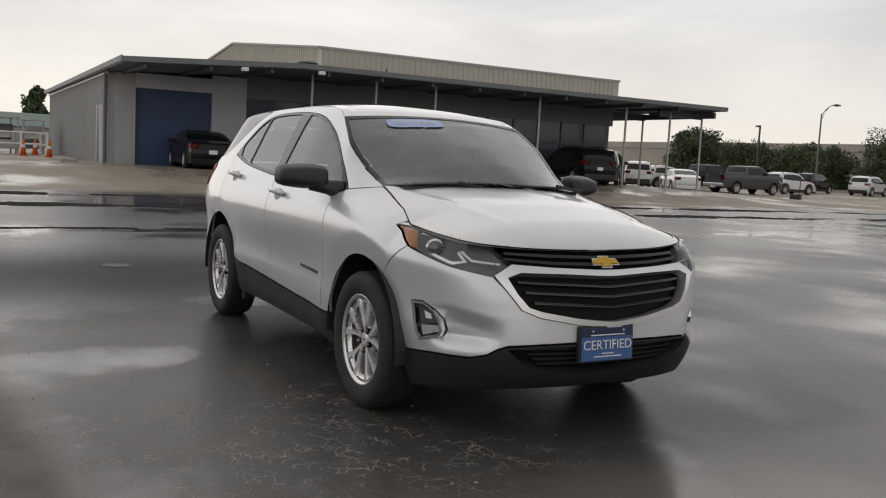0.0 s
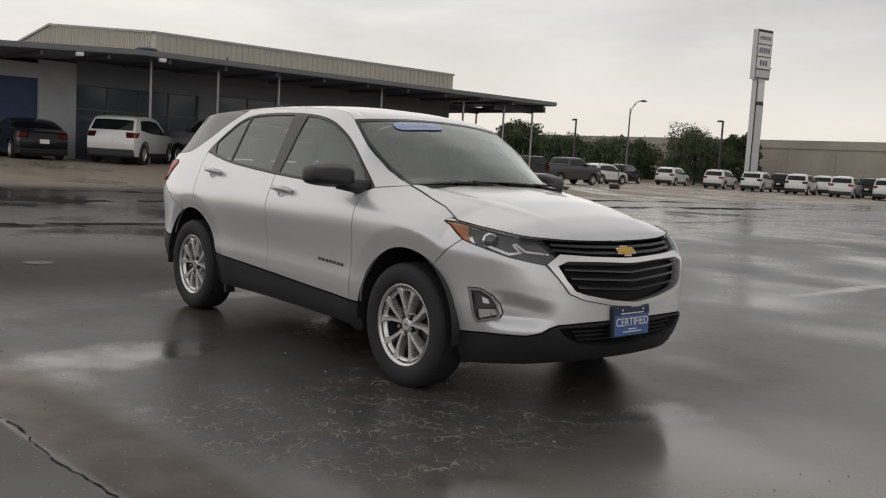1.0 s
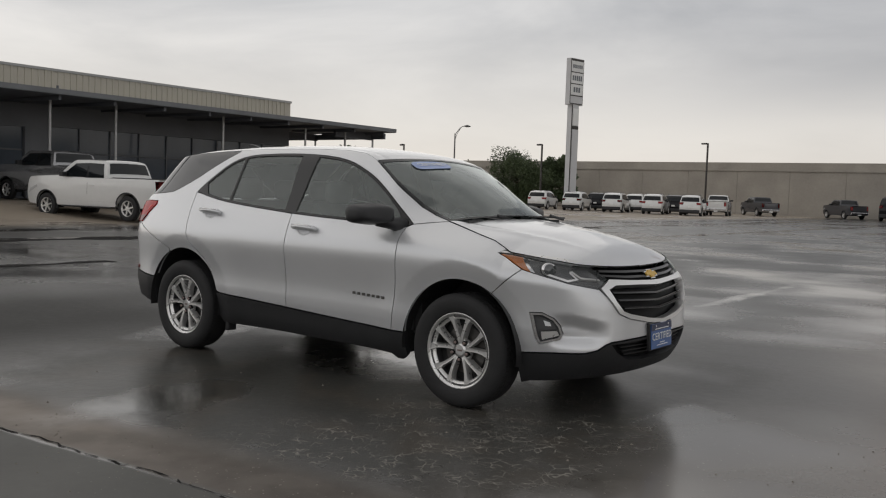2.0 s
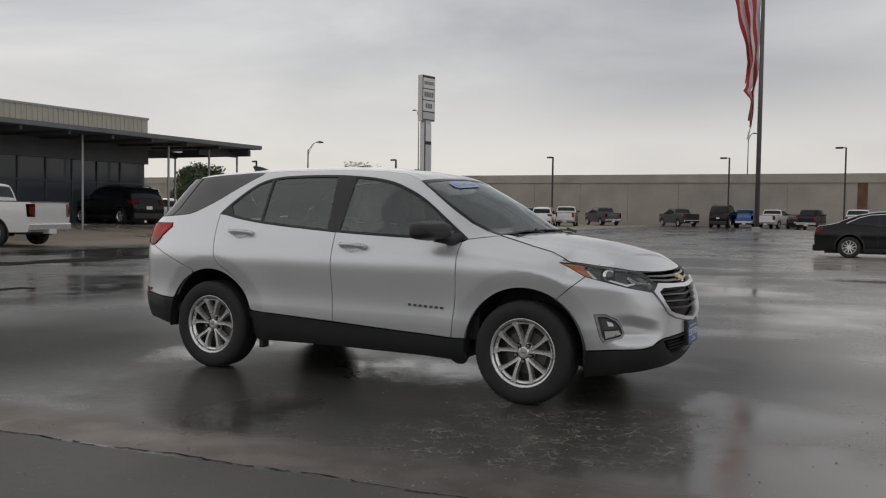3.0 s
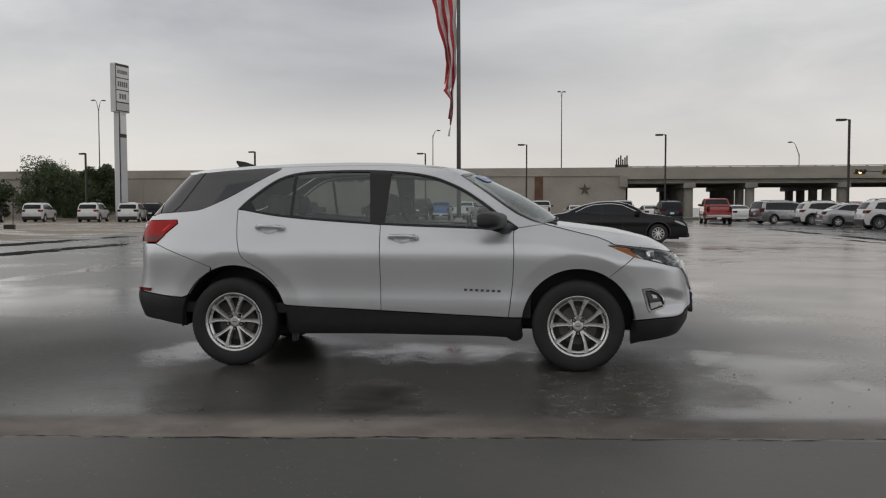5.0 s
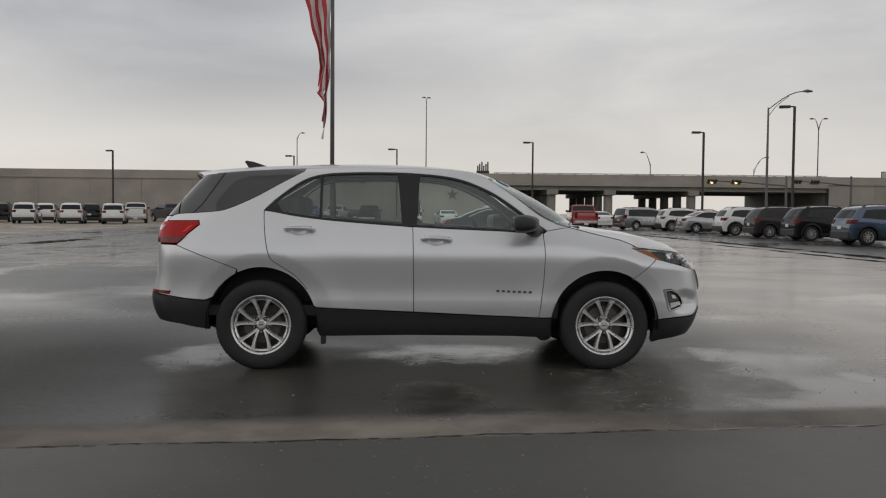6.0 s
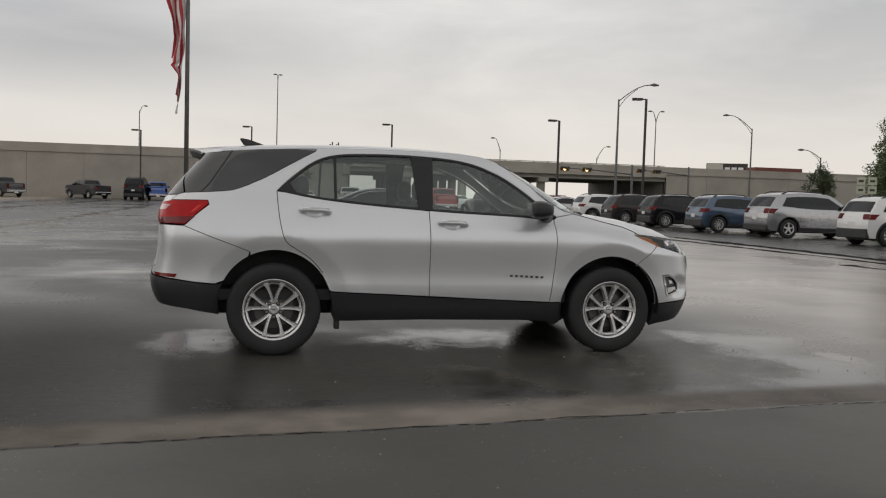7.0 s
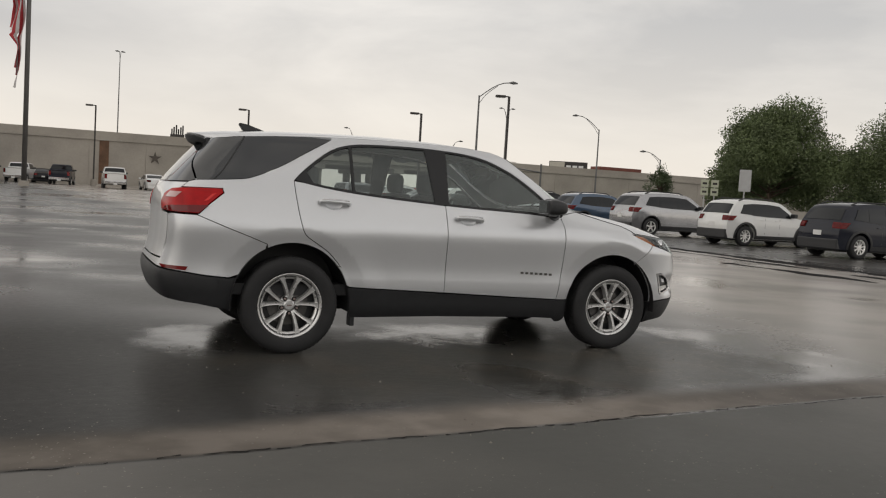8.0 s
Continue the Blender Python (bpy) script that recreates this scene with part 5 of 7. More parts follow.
# rear spoiler with its black lower lip
bm = bmesh.new()
rows = []
for k in range(33):
    w = -0.95 + 1.9 * k / 32
    P = roof(np.array([-abs(w)]), np.array([1.0]))[:, 0]
    e = Vector((P[0], P[1] if w < 0 else -P[1], P[2]))
    th = 0.062 - 0.02 * abs(w) ** 6
    rows.append([bm.verts.new(e + Vector(q)) for q in ((0.1, 0, -0.006), (0.0, 0, -0.006), (-0.015, 0, -0.014), (-0.013, 0, -0.03), (0.006, 0, -th), (0.1, 0, -th))])
for p, q in zip(rows, rows[1:]):
    for i in range(6):
        bm.faces.new((p[i], p[(i + 1) % 6], q[(i + 1) % 6], q[i]))
bm.faces.new(rows[0])
bm.faces.new(rows[-1][::-1])
bmesh.ops.recalc_face_normals(bm, faces=bm.faces[:])
part("spoiler", bm, M_CLAD, suv, "black rear spoiler").data.set_sharp_from_angle(angle=radians(40))
# aerial fin
bm = bmesh.new()
prism(bm, [(-1.42, 1.628), (-1.48, 1.648), (-1.56, 1.674), (-1.63, 1.685), (-1.638, 1.676), (-1.60, 1.620)], "y", -0.022, 0.022)
bmesh.ops.bevel(bm, geom=bm.edges[:], offset=0.006, segments=2, affect="EDGES")
part("aerial_fin", bm, M_BLACK, suv)

# ---- wheels ----
def ring(bm, prof, sides=48):
    """A surface of revolution round the axle: profile points (radius, out)."""
    rows = [[bm.verts.new((r * math.cos(a), -y, r * math.sin(a))) for a in [math.tau * k / sides for k in range(sides)]] for r, y in prof]
    for p, q in zip(rows, rows[1:]):
        for k in range(sides):
            bm.faces.new((p[k], p[(k + 1) % sides], q[(k + 1) % sides], q[k]))
    bmesh.ops.recalc_face_normals(bm, faces=bm.faces[:])
    return bm


def wheel(parent, x, sgn):
    w = new("wheel")
    w.parent = parent
    w.matrix_basis = pose(x, sgn * 0.777, 0.351, 0, 0, 0 if sgn < 0 else 180)
    part("tyre", ring(bmesh.new(), [(0.222, -0.09), (0.26, -0.108), (0.31, -0.112), (0.34, -0.1), (0.351, -0.08), (0.3525, -0.03), (0.3525, 0.03), (0.351, 0.08), (0.342, 0.098), (0.325, 0.109), (0.3, 0.113), (0.27, 0.111), (0.245, 0.104), (0.232, 0.094)]), M_TYRE, w, smooth=True)
    bm = bmesh.new()
    for k in range(64):
        a = math.tau * k / 64
        for off, y0, y1 in ((0, 0.046, 0.08), (0.5, 0.012, 0.04), (0, -0.03, 0.005)):
            b = a + off * math.tau / 64
            box_at = [Vector((r * math.cos(b + d), -y, r * math.sin(b + d))) for r in (0.345, 0.3535) for d in (-0.026, 0.026) for y in (y0, y1)]
            v = [bm.verts.new(p) for p in box_at]
            for f in ((0, 1, 3, 2), (4, 6, 7, 5), (0, 4, 5, 1), (2, 3, 7, 6), (0, 2, 6, 4), (1, 5, 7, 3)):
                bm.faces.new([v[i] for i in f])
    bmesh.ops.recalc_face_normals(bm, faces=bm.faces[:])
    part("tread", bm, M_TYRE, w)
    part("barrel", ring(bmesh.new(), [(0.205, -0.08), (0.2, -0.02), (0.203, 0.07), (0.214, 0.088)]), M_ALLOYDARK, w, smooth=True)
    part("rim_lip", ring(bmesh.new(), [(0.192, 0.06), (0.198, 0.074), (0.212, 0.08), (0.222, 0.088), (0.23, 0.098), (0.237, 0.096), (0.238, 0.088)]), M_ALLOY, w, smooth=True)
    part("brake_disc", ring(bmesh.new(), [(0.06, -0.005), (0.06, 0.01), (0.15, 0.01), (0.15, -0.005)], 32), M_BRAKE, w)
    part("hub_back", ring(bmesh.new(), [(0.002, 0.0), (0.2, 0.0), (0.2, -0.01)], 32), M_BLACK, w)
    for k in range(5):
        mid = radians(-90 + 72 * k)
        for sd in (-1, 1):
            bm = bmesh.new()
            rows = []
            for j in range(13):
                t = j / 12
                r = 0.045 + 0.169 * t
                a = mid + sd * radians(29.5 - 11.5 * t ** 0.8)
                half = 0.0125 + 0.003 * t + 0.085 * max(0.0, t - 0.68) ** 1.6
                y = 0.07 + 0.017 * t ** 0.8
                c, tn = Vector((math.cos(a), 0, math.sin(a))), Vector((-math.sin(a), 0, math.cos(a)))
                rows.append([bm.verts.new(c * r + tn * q * half * 0.92 + Vector((0, -(y - dy), 0))) for q, dy in ((-0.95, 0.05), (-1.0, 0.012), (-0.74, 0.0), (-0.25, 0.001), (0.25, 0.001), (0.74, 0.0), (1.0, 0.012), (0.95, 0.05))])
            for p, q in zip(rows, rows[1:]):
                for i in range(7):
                    bm.faces.new((p[i], p[i + 1], q[i + 1], q[i]))
            bmesh.ops.recalc_face_normals(bm, faces=bm.faces[:])
            part("spoke", bm, M_ALLOY, w, smooth=True).data.set_sharp_from_angle(angle=radians(22))
        c = Vector((0.0575 * math.cos(mid), 0, 0.0575 * math.sin(mid)))
        # flat black disc gives the dark of the nut's recess by colour
        part("nut_pocket_shade", tubem([c + Vector((0, -0.05, 0)), c + Vector((0, -0.0745, 0))], 0.0165, 14), M_GLOSSBLACK, w)
        part("wheel_nut", tubem([c + Vector((0, -0.06, 0)), c + Vector((0, -0.083, 0)), c + Vector((0, -0.087, 0))], [0.0105, 0.0105, 0.007], 6), M_NUT, w)
    part("hub", ring(bmesh.new(), [(0.074, 0.03), (0.074, 0.055), (0.068, 0.062), (0.040, 0.066), (0.036, 0.072), (0.002, 0.073)], 30), M_ALLOY, w, smooth=True)
    part("centre_cap", ring(bmesh.new(), [(0.033, 0.0715), (0.031, 0.0735), (0.001, 0.0737)], 24), M_SATIN, w)
    part("cap_badge", boxm(-0.017, 0.017, -0.0748, -0.0737, -0.005, 0.005), M_NUT, w)
    return w


for x in (1.3625, -1.3625):
    for sgn in (-1, 1):
        wheel(suv, x, sgn)
        cx, rx, rz = FRONT_ARCH if x > 0 else REAR_ARCH
        bm = bmesh.new()
        rows = []
        for k in range(25):
            a = radians(-6 + 192 * k / 24)
            rows.append([bm.verts.new((cx + (rx + 0.006) * math.cos(a), sgn * y, 0.36 + (rz + 0.006) * math.sin(a))) for y in (0.885, 0.5)])
        for p, q in zip(rows, rows[1:]):
            bm.faces.new((p[0], p[1], q[1], q[0]))
        bm.faces.new([r[1] for r in rows])
        part("wheel_arch_liner", bm, M_BLACK, suv)

# ---- underside and cabin ----
part("underbody", boxm(-1.85, 1.95, -0.49, 0.49, 0.27, 0.6, bevel=0.05), M_BLACK, suv)
part("floor_pan", boxm(-0.86, 0.93, -0.8, 0.8, 0.275, 0.42), M_BLACK, suv)
part("nose_carrier", boxm(1.8, 2.13, -0.6, 0.6, 0.28, 0.78), M_BLACK, suv)
part("tail_carrier", boxm(-2.1, -1.8, -0.66, 0.66, 0.42, 0.9), M_BLACK, suv)
part("engine_block", boxm(0.95, 1.9, -0.48, 0.48, 0.5, 0.86), M_BLACK, suv)
part("firewall", boxm(0.9, 1.0, -0.78, 0.78, 0.4, 1.06), M_BLACK, suv)
part("cabin_floor", boxm(-1.95, 0.95, -0.8, 0.8, 0.42, 0.5), M_CABIN, suv)
for sgn in (-1, 1):
    part("door_lining", boxm(-0.9, 0.88, sgn * 0.8 - 0.02, sgn * 0.8 + 0.02, 0.5, 1.075, bevel=0.01), M_CABIN, suv)
    part("luggage_lining", boxm(-1.95, -0.9, sgn * 0.72 - 0.02, sgn * 0.72 + 0.02, 0.83, 1.14, bevel=0.01), M_CABIN, suv)
part("dashboard", prismm([(0.95, 0.6), (1.12, 1.08), (0.98, 1.12), (0.62, 1.07), (0.5, 0.98), (0.55, 0.6)], "y", -0.67, 0.67), M_CABIN, suv)
part("headliner", prismm([(0.3, 1.555), (-0.2, 1.59), (-1.7, 1.55), (-1.7, 1.53), (-0.2, 1.572), (0.3, 1.54)], "y", -0.56, 0.56), M_LINING, suv)


def seat(x, y, w):
    s = new("seat")
    s.parent = suv
    s.matrix_basis = pose(x, y, 0.5)
    part("cushion", boxm(-0.22, 0.3, -w / 2, w / 2, 0.05, 0.25, bevel=0.06), M_SEAT, s, smooth=True)
    part("backrest", prismm([(-0.25, 0.2), (-0.12, 0.2), (-0.3, 0.63), (-0.36, 0.70), (-0.42, 0.68), (-0.42, 0.6)], "y", -w / 2, w / 2), M_SEAT, s)
    for k in ([0] if w < 0.7 else [-0.4, 0, 0.4]):
        part("head_rest", boxm(-0.45, -0.34, k - 0.12, k + 0.12, 0.70, 0.875, bevel=0.05), M_SEAT, s, smooth=True)


seat(0.23, -0.37, 0.52)
seat(0.23, 0.37, 0.52)
seat(-0.75, 0.0, 1.25)
wheel_rim = [Vector((0.47 - 0.06 * math.sin(a), 0.37 + 0.185 * math.cos(a), 1.0 + 0.175 * math.sin(a))) for a in [math.tau * k / 24 for k in range(25)]]
part("steering_wheel", tubem(wheel_rim, 0.016, 8), M_CABIN, suv)
part("rear_view_mirror", boxm(0.5, 0.53, -0.12, 0.12, 1.4, 1.47, bevel=0.01), M_CABIN, suv)

# ---- outside fittings ----
for sgn in (-1, 1):
    def at(u, z, o=0.0):
        p = on_shell(o)(np.array([u]), np.array([z]))[:, 0]
        return Vector((p[0], p[1] * (1 if sgn < 0 else -1), p[2]))
    # door mirror: foot, black shell, glass, indicator edge
    mr = new("door_mirror")
    mr.parent = suv
    foot = at(around(0.80, 1.1), 1.1)
    bm = bmesh.new()
    tube(bm, [foot + Vector((0.02, -sgn * 0.03, -0.012)), foot + Vector((-0.02, sgn * 0.05, 0.005)), foot + Vector((-0.07, sgn * 0.13, 0.03))], [0.06, 0.042, 0.05], 10)
    part("foot", bm, M_CLAD, mr, smooth=True)
    bm = bmesh.new()
    bmesh.ops.create_cube(bm, size=1.0)
    bmesh.ops.subdivide_edges(bm, edges=bm.edges[:], cuts=5, use_grid_fill=True)
    for v in bm.verts:
        p = v.co * 2
        l = (abs(p.x) ** 5 + abs(p.y) ** 5 + abs(p.z) ** 5) ** 0.2
        p /= l
        f = 1 - 0.30 * max(0, p.x) - 0.16 * max(0, p.y * sgn)
        v.co = foot + Vector((-0.09 + p.x * 0.09 - 0.035 * p.y * sgn, sgn * 0.185 + p.y * 0.13, 0.062 + p.z * 0.07 * f))
    part("shell", bm, M_CLAD, mr, "black door mirror shell", smooth=True)
    g = foot + Vector((-0.184, sgn * 0.185, 0.064))
    part("mirror_glass", boxm(g.x - 0.005, g.x + 0.03, g.y - 0.09, g.y + 0.09, g.z - 0.053, g.z + 0.053, bevel=0.002), M_CHROME, mr)
    # door handles in body colour with a chrome strip
    for hx, hz in ((0.0, 1.028), (-1.075, 1.1)):
        h = new("door_handle")
        h.parent = suv
        pts = [at(around(hx + d, hz + dz), hz + dz, o) for d, dz, o in ((0.125, -0.004, 0.004), (0.11, -0.003, 0.03), (0.05, 0.0, 0.04), (-0.03, 0.002, 0.04), (-0.09, 0.004, 0.03), (-0.105, 0.005, 0.004))]
        part("grip", tubem(pts, [0.015, 0.02, 0.02, 0.019, 0.018, 0.013], 10), M_SILVER, h, smooth=True)
        part("grip_strip", tubem([p + Vector((0, sgn * 0.012, 0.012)) for p in pts[1:5]], 0.006, 6), M_CHROME, h, smooth=True)
    # model name on the door, seven small chrome bars
    for k in range(7):
        u0 = around(0.50 + k * 0.043, 0.628)
        c = at(u0, 0.628 - 0.0015 * k, 0.005)
        bm = boxm(c.x - 0.012, c.x + 0.012, c.y - 0.003, c.y + 0.003, c.z - 0.009, c.z + 0.009, bevel=0.002)
        part("door_badge", bm, M_BRAKE, suv)
# wipers and cowl
part("cowl", prismm([(1.09, 1.09), (1.21, 1.12), (1.2, 1.142), (1.08, 1.122)], "y", -0.58, 0.58), M_BLACK, suv)
for y0, y1, x0 in ((-0.6, -0.08, 1.13), (0.02, 0.62, 1.15)):
    wp = new("wiper")
    wp.parent = suv
    part("blade", tubem([(x0 + 0.0, y0 + 0.1, 1.152), (x0 + 0.05, (y0 + y1) / 2, 1.164), (x0 + 0.075, y1, 1.155)], 0.007, 6), M_BLACK, wp)
    part("arm", tubem([(x0 + 0.075, y1 - 0.02, 1.145), (x0 + 0.07, (y0 + y1) / 2 + 0.1, 1.172)], 0.011, 6), M_BLACK, wp)


def write(name, body_text, size, mat, parent, m, depth=0.001):
    c = bpy.data.curves.new(name, "FONT")
    c.body, c.size, c.extrude, c.align_x, c.align_y = body_text, size, depth, "CENTER", "CENTER"
    c.materials.append(mat)
    o = new(name, c)
    o.parent = parent
    o.matrix_basis = m
    return o


# blue dealer plate in place of a licence plate
plate = new("front_plate")
plate.parent = suv
plate.matrix_basis = pose(2.322, -0.045, 0.482, 0, -4, 0)
part("holder", boxm(-0.03, -0.006, -0.16, 0.16, -0.084, 0.086, bevel=0.004), M_BLACK, plate)
part("plate_sheet", boxm(-0.005, 0.0, -0.15, 0.15, -0.076, 0.076, bevel=0.001), M_PLATE, plate, "blue dealer plate")
part("plate_top", boxm(0.001, 0.003, -0.15, 0.15, 0.036, 0.076), M_PLATED, plate)
write("plate_word", "CERTIFIED", 0.062, M_INK, plate, Matrix.Translation((0.004, 0, -0.004)) @ pose(0, 0, 0, 90, 0, 90))
for z, w in ((0.044, 0.2), (-0.042, 0.07), (-0.056, 0.16)):
    part("print_bar", boxm(0.003, 0.0045, -w / 2, w / 2, z - 0.0025, z + 0.0025), M_INK, plate)
for y in (-0.09, 0.09):
    part("bolt", tubem([(0.003, y, 0.063), (0.007, y, 0.063)], 0.007, 8), M_CHROME, plate)
# banner at the head of the windscreen
bn = panel("screen_banner", [(-0.345 + 0.285 * math.copysign(abs(math.cos(a)) ** 0.45, math.cos(a)), 0.85 + 0.078 * math.copysign(abs(math.sin(a)) ** 0.6, math.sin(a))) for a in [k * math.tau / 40 for k in range(40)]], M_BANNER, suv, lambda w, v: screen(w, v) + np.array([0.004, 0, 0.006])[:, None], "pale blue sticker banner", gap=0, lip=0, cell=0.03, both=False)
p0, p1 = screen(np.array([-0.35]), np.array([0.85]))[:, 0], screen(np.array([-0.35]), np.array([0.90]))[:, 0]
up_ = Vector(p1 - p0).normalized()
pl_, pr_ = Vector(screen(np.array([-0.56]), np.array([0.85]))[:, 0]), Vector(screen(np.array([-0.14]), np.array([0.85]))[:, 0])
rt_ = (pr_ - pl_).normalized()
nn_ = rt_.cross(up_).normalized()
up_ = nn_.cross(rt_)
mt_ = Matrix((rt_, up_, nn_)).transposed().to_4x4()
mt_.translation = Vector(p0) + nn_ * 0.009
write("banner_word", "CERTIFIED", 0.062, M_INK, bn[0], mt_)
tagw = panel("screen_sticker", [(0.80, 0.06), (0.86, 0.06), (0.86, 0.13), (0.80, 0.13)], M_INK, suv, lambda w, v: (screen(-w, v) + np.array([0.002, 0, 0.003])[:, None]) * np.array([1, -1, 1])[:, None], gap=0, lip=0, cell=0.03, both=False)


# ---- lamp posts, sign, flag ----
M_SIGNINK = surf("grey_sign_print", (0.16, 0.17, 0.19), 0.5, var=0.05, scale=2)
M_GRASS = surf("short_grass", (0.06, 0.085, 0.03), 0.9, var=0.35, scale=1.5)


def parking_lamp(x, y, h, turn, heads=1):
    p = thing("parking_lamp", (x, y, lift(x, y)), turn, "dark bronze square parking lot lamp post with flat head", "lamp post", "parking lamps")
    part("base", tubem([(0, 0, 0), (0, 0, 0.7)], [0.28, 0.26], 14), M_CONCRETE, p)
    bm = bmesh.new()
    prism(bm, [(-0.075, -0.075), (0.075, -0.075), (0.075, 0.075), (-0.075, 0.075)], "z", 0.7, h)
    part("pole", bm, M_POLE, p)
    for k in range(heads):
        s = 1 if k == 0 else -1
        hd = part("lamp_head", boxm(min(s * 0.25, s * 0.95), max(s * 0.25, s * 0.95), -0.17, 0.17, h - 0.1, h + 0.06, bevel=0.03), M_POLE, p)
        part("arm", boxm(min(0, s * 0.3), max(0, s * 0.3), -0.04, 0.04, h - 0.06, h + 0.02), M_POLE, p)
        part("lens", boxm(min(s * 0.35, s * 0.9), max(s * 0.35, s * 0.9), -0.13, 0.13, h - 0.115, h - 0.1), M_LAMPLENS, hd)
    return p


for x, y, h, a, n in ((-0.75, 87.2, 8.0, 180, 1), (-12.2, 91.0, 7.4, 180, 1), (-31.9, 90.6, 7.75, 150, 1), (-44.7, 76.4, 6.8, 150, 1), (-56.7, 67.7, 6.3, 150, 1),
                      (12.45, 77.2, 8.1, 180, 1), (23.75, 61.4, 7.8, 180, 1), (25.1, 48.2, 8.3, 165, 1)):
    parking_lamp(x, y, h, a, n)


def street_lamp(x, y, h, arm, rise, turn, heads=1, r=0.1):
    """A tapered steel post with a bowed truss arm and a cobra head."""
    p = thing("street_lamp", (x, y, 0), turn, "galvanised steel street lamp with a curved arm", "street lamp", "street lamps")
    part("pole", tubem([(0, 0, 0), (0, 0, h * 0.5), (0, 0, h)], [r * 1.25, r, r * 0.7], 10), M_LAMPPOST, p)
    for k in range(heads):
        s = 1 if k == 0 else -1
        pts = [(s * arm * t, 0, h - 0.15 + rise * math.sin(t * math.pi / 2)) for t in (0, 0.2, 0.4, 0.6, 0.8, 1.0)]
        a = part("arm", tubem(pts, 0.045, 6), M_LAMPPOST, p)
        part("brace", tubem([(0, 0, h - 0.7)] + [(q[0], 0, q[2] - 0.25 * (1 - i / 3)) for i, q in enumerate(pts[1:4])], 0.03, 6), M_LAMPPOST, a)
        part("lamp_head", tubem([(s * (arm - 0.05), 0, h - 0.15 + rise), (s * (arm + 0.3), 0, h - 0.13 + rise), (s * (arm + 0.7), 0, h - 0.16 + rise)], [0.05, 0.14, 0.06], 8), M_LAMPPOST, p, smooth=True)
    return p


for x, y, h, arm, rise, a, n in ((-54.6, 74.0, 7.9, 1.0, 1.0, 40, 1), (29.2, 62.0, 9.9, 2.6, 1.4, -15, 1), (55.9, 84.5, 10.2, 2.6, 1.7, 150, 1), (62.6, 81.0, 7.0, 1.8, 1.0, 150, 1),
                                 (40.8, 136.0, 9.6, 1.0, 2.0, 170, 1), (56.2, 131.0, 8.6, 1.6, 2.0, -10, 1), (4.2, 152.0, 20.6, 0.15, 1.5, 20, 2), (-18.9, 151.0, 14.4, 0.7, 1.0, 20, 1),
                                 (-73.6, 134.0, 18.0, 0.5, 1.6, 20, 2), (64.7, 127.0, 15.0, 0.7, 1.5, -10, 2)):
    street_lamp(x, y, h, arm, rise, a, n)

sign = thing("pylon_sign", (-39.75, 74.0, 0), -12, "tall silver pylon sign with three white name panels", "sign")
part("column", boxm(-0.33, 0.27, -0.55, 0.5, 0, 10.7, bevel=0.02), M_SIGNGREY, sign)
part("column_seam", boxm(0.271, 0.3, -0.56, -0.44, 0, 10.7), M_POLE, sign)
part("column_front", boxm(0.271, 0.34, -0.4, 0.5, 0, 8.1), M_SIGNGREY, sign)
part("column_plate", boxm(0.271, 0.34, -0.36, 0.46, 8.5, 10.2), M_WHITE, sign)
part("plate_joint", boxm(0.271, 0.32, -0.4, 0.5, 8.12, 8.45), M_POLE, sign)
cab = part("cabinet", boxm(-0.3, 0.3, -1.0, 1.0, 10.55, 15.2, bevel=0.03), M_SIGNGREY, sign)
part("face_frame", boxm(0.301, 0.315, -0.98, 0.98, 10.62, 15.14), M_POLE, cab)
for k, letters in enumerate((9, 5, 3)):
    pn = part("name_panel", boxm(0.316, 0.34, -0.9, 0.9, 13.86 - k * 1.16, 14.92 - k * 1.16), M_WHITE, sign)
    w = 1.5 / letters if letters > 4 else 0.36
    hz = 0.17 if letters > 6 else 0.25
    for i in range(letters):
        y0 = -0.5 * w * letters + i * w
        part("print_bar", boxm(0.341, 0.346, y0 + 0.1 * w, y0 + 0.84 * w, 14.39 - hz - k * 1.16, 14.39 + hz - k * 1.16), M_SIGNINK, pn)
part("lower_panel", boxm(0.316, 0.33, -0.9, 0.9, 10.72, 11.42), M_SIGNGREY, sign)

M_WEATHERED = surf("weathered_dull_steel", (0.12, 0.115, 0.11), 0.6, metal=0.2, var=0.15, scale=2)
FLAG = (-6.1, 67.0)
pole = thing("flagpole", (FLAG[0], FLAG[1], 0), 0, "tall tapered steel flagpole", "flagpole")
part("shaft", tubem([(0, 0, 0), (0, 0, 12), (0, 0, 24)], [0.19, 0.17, 0.12], 16), M_WEATHERED, pole, smooth=True)
part("base_collar", tubem([(0, 0, 0), (0, 0, 0.35), (0, 0, 0.4)], [0.4, 0.36, 0.22], 16), M_CONCRETE, pole)
part("finial", tubem([(0, 0, 23.95), (0, 0, 24.1), (0, 0, 24.3), (0, 0, 24.4)], [0.05, 0.16, 0.14, 0.02], 12), M_GOLD, pole, smooth=True)
flag = thing("hanging_flag", (FLAG[0], FLAG[1], 0), 0, "large striped red and white flag hanging limp on its pole", "flag")
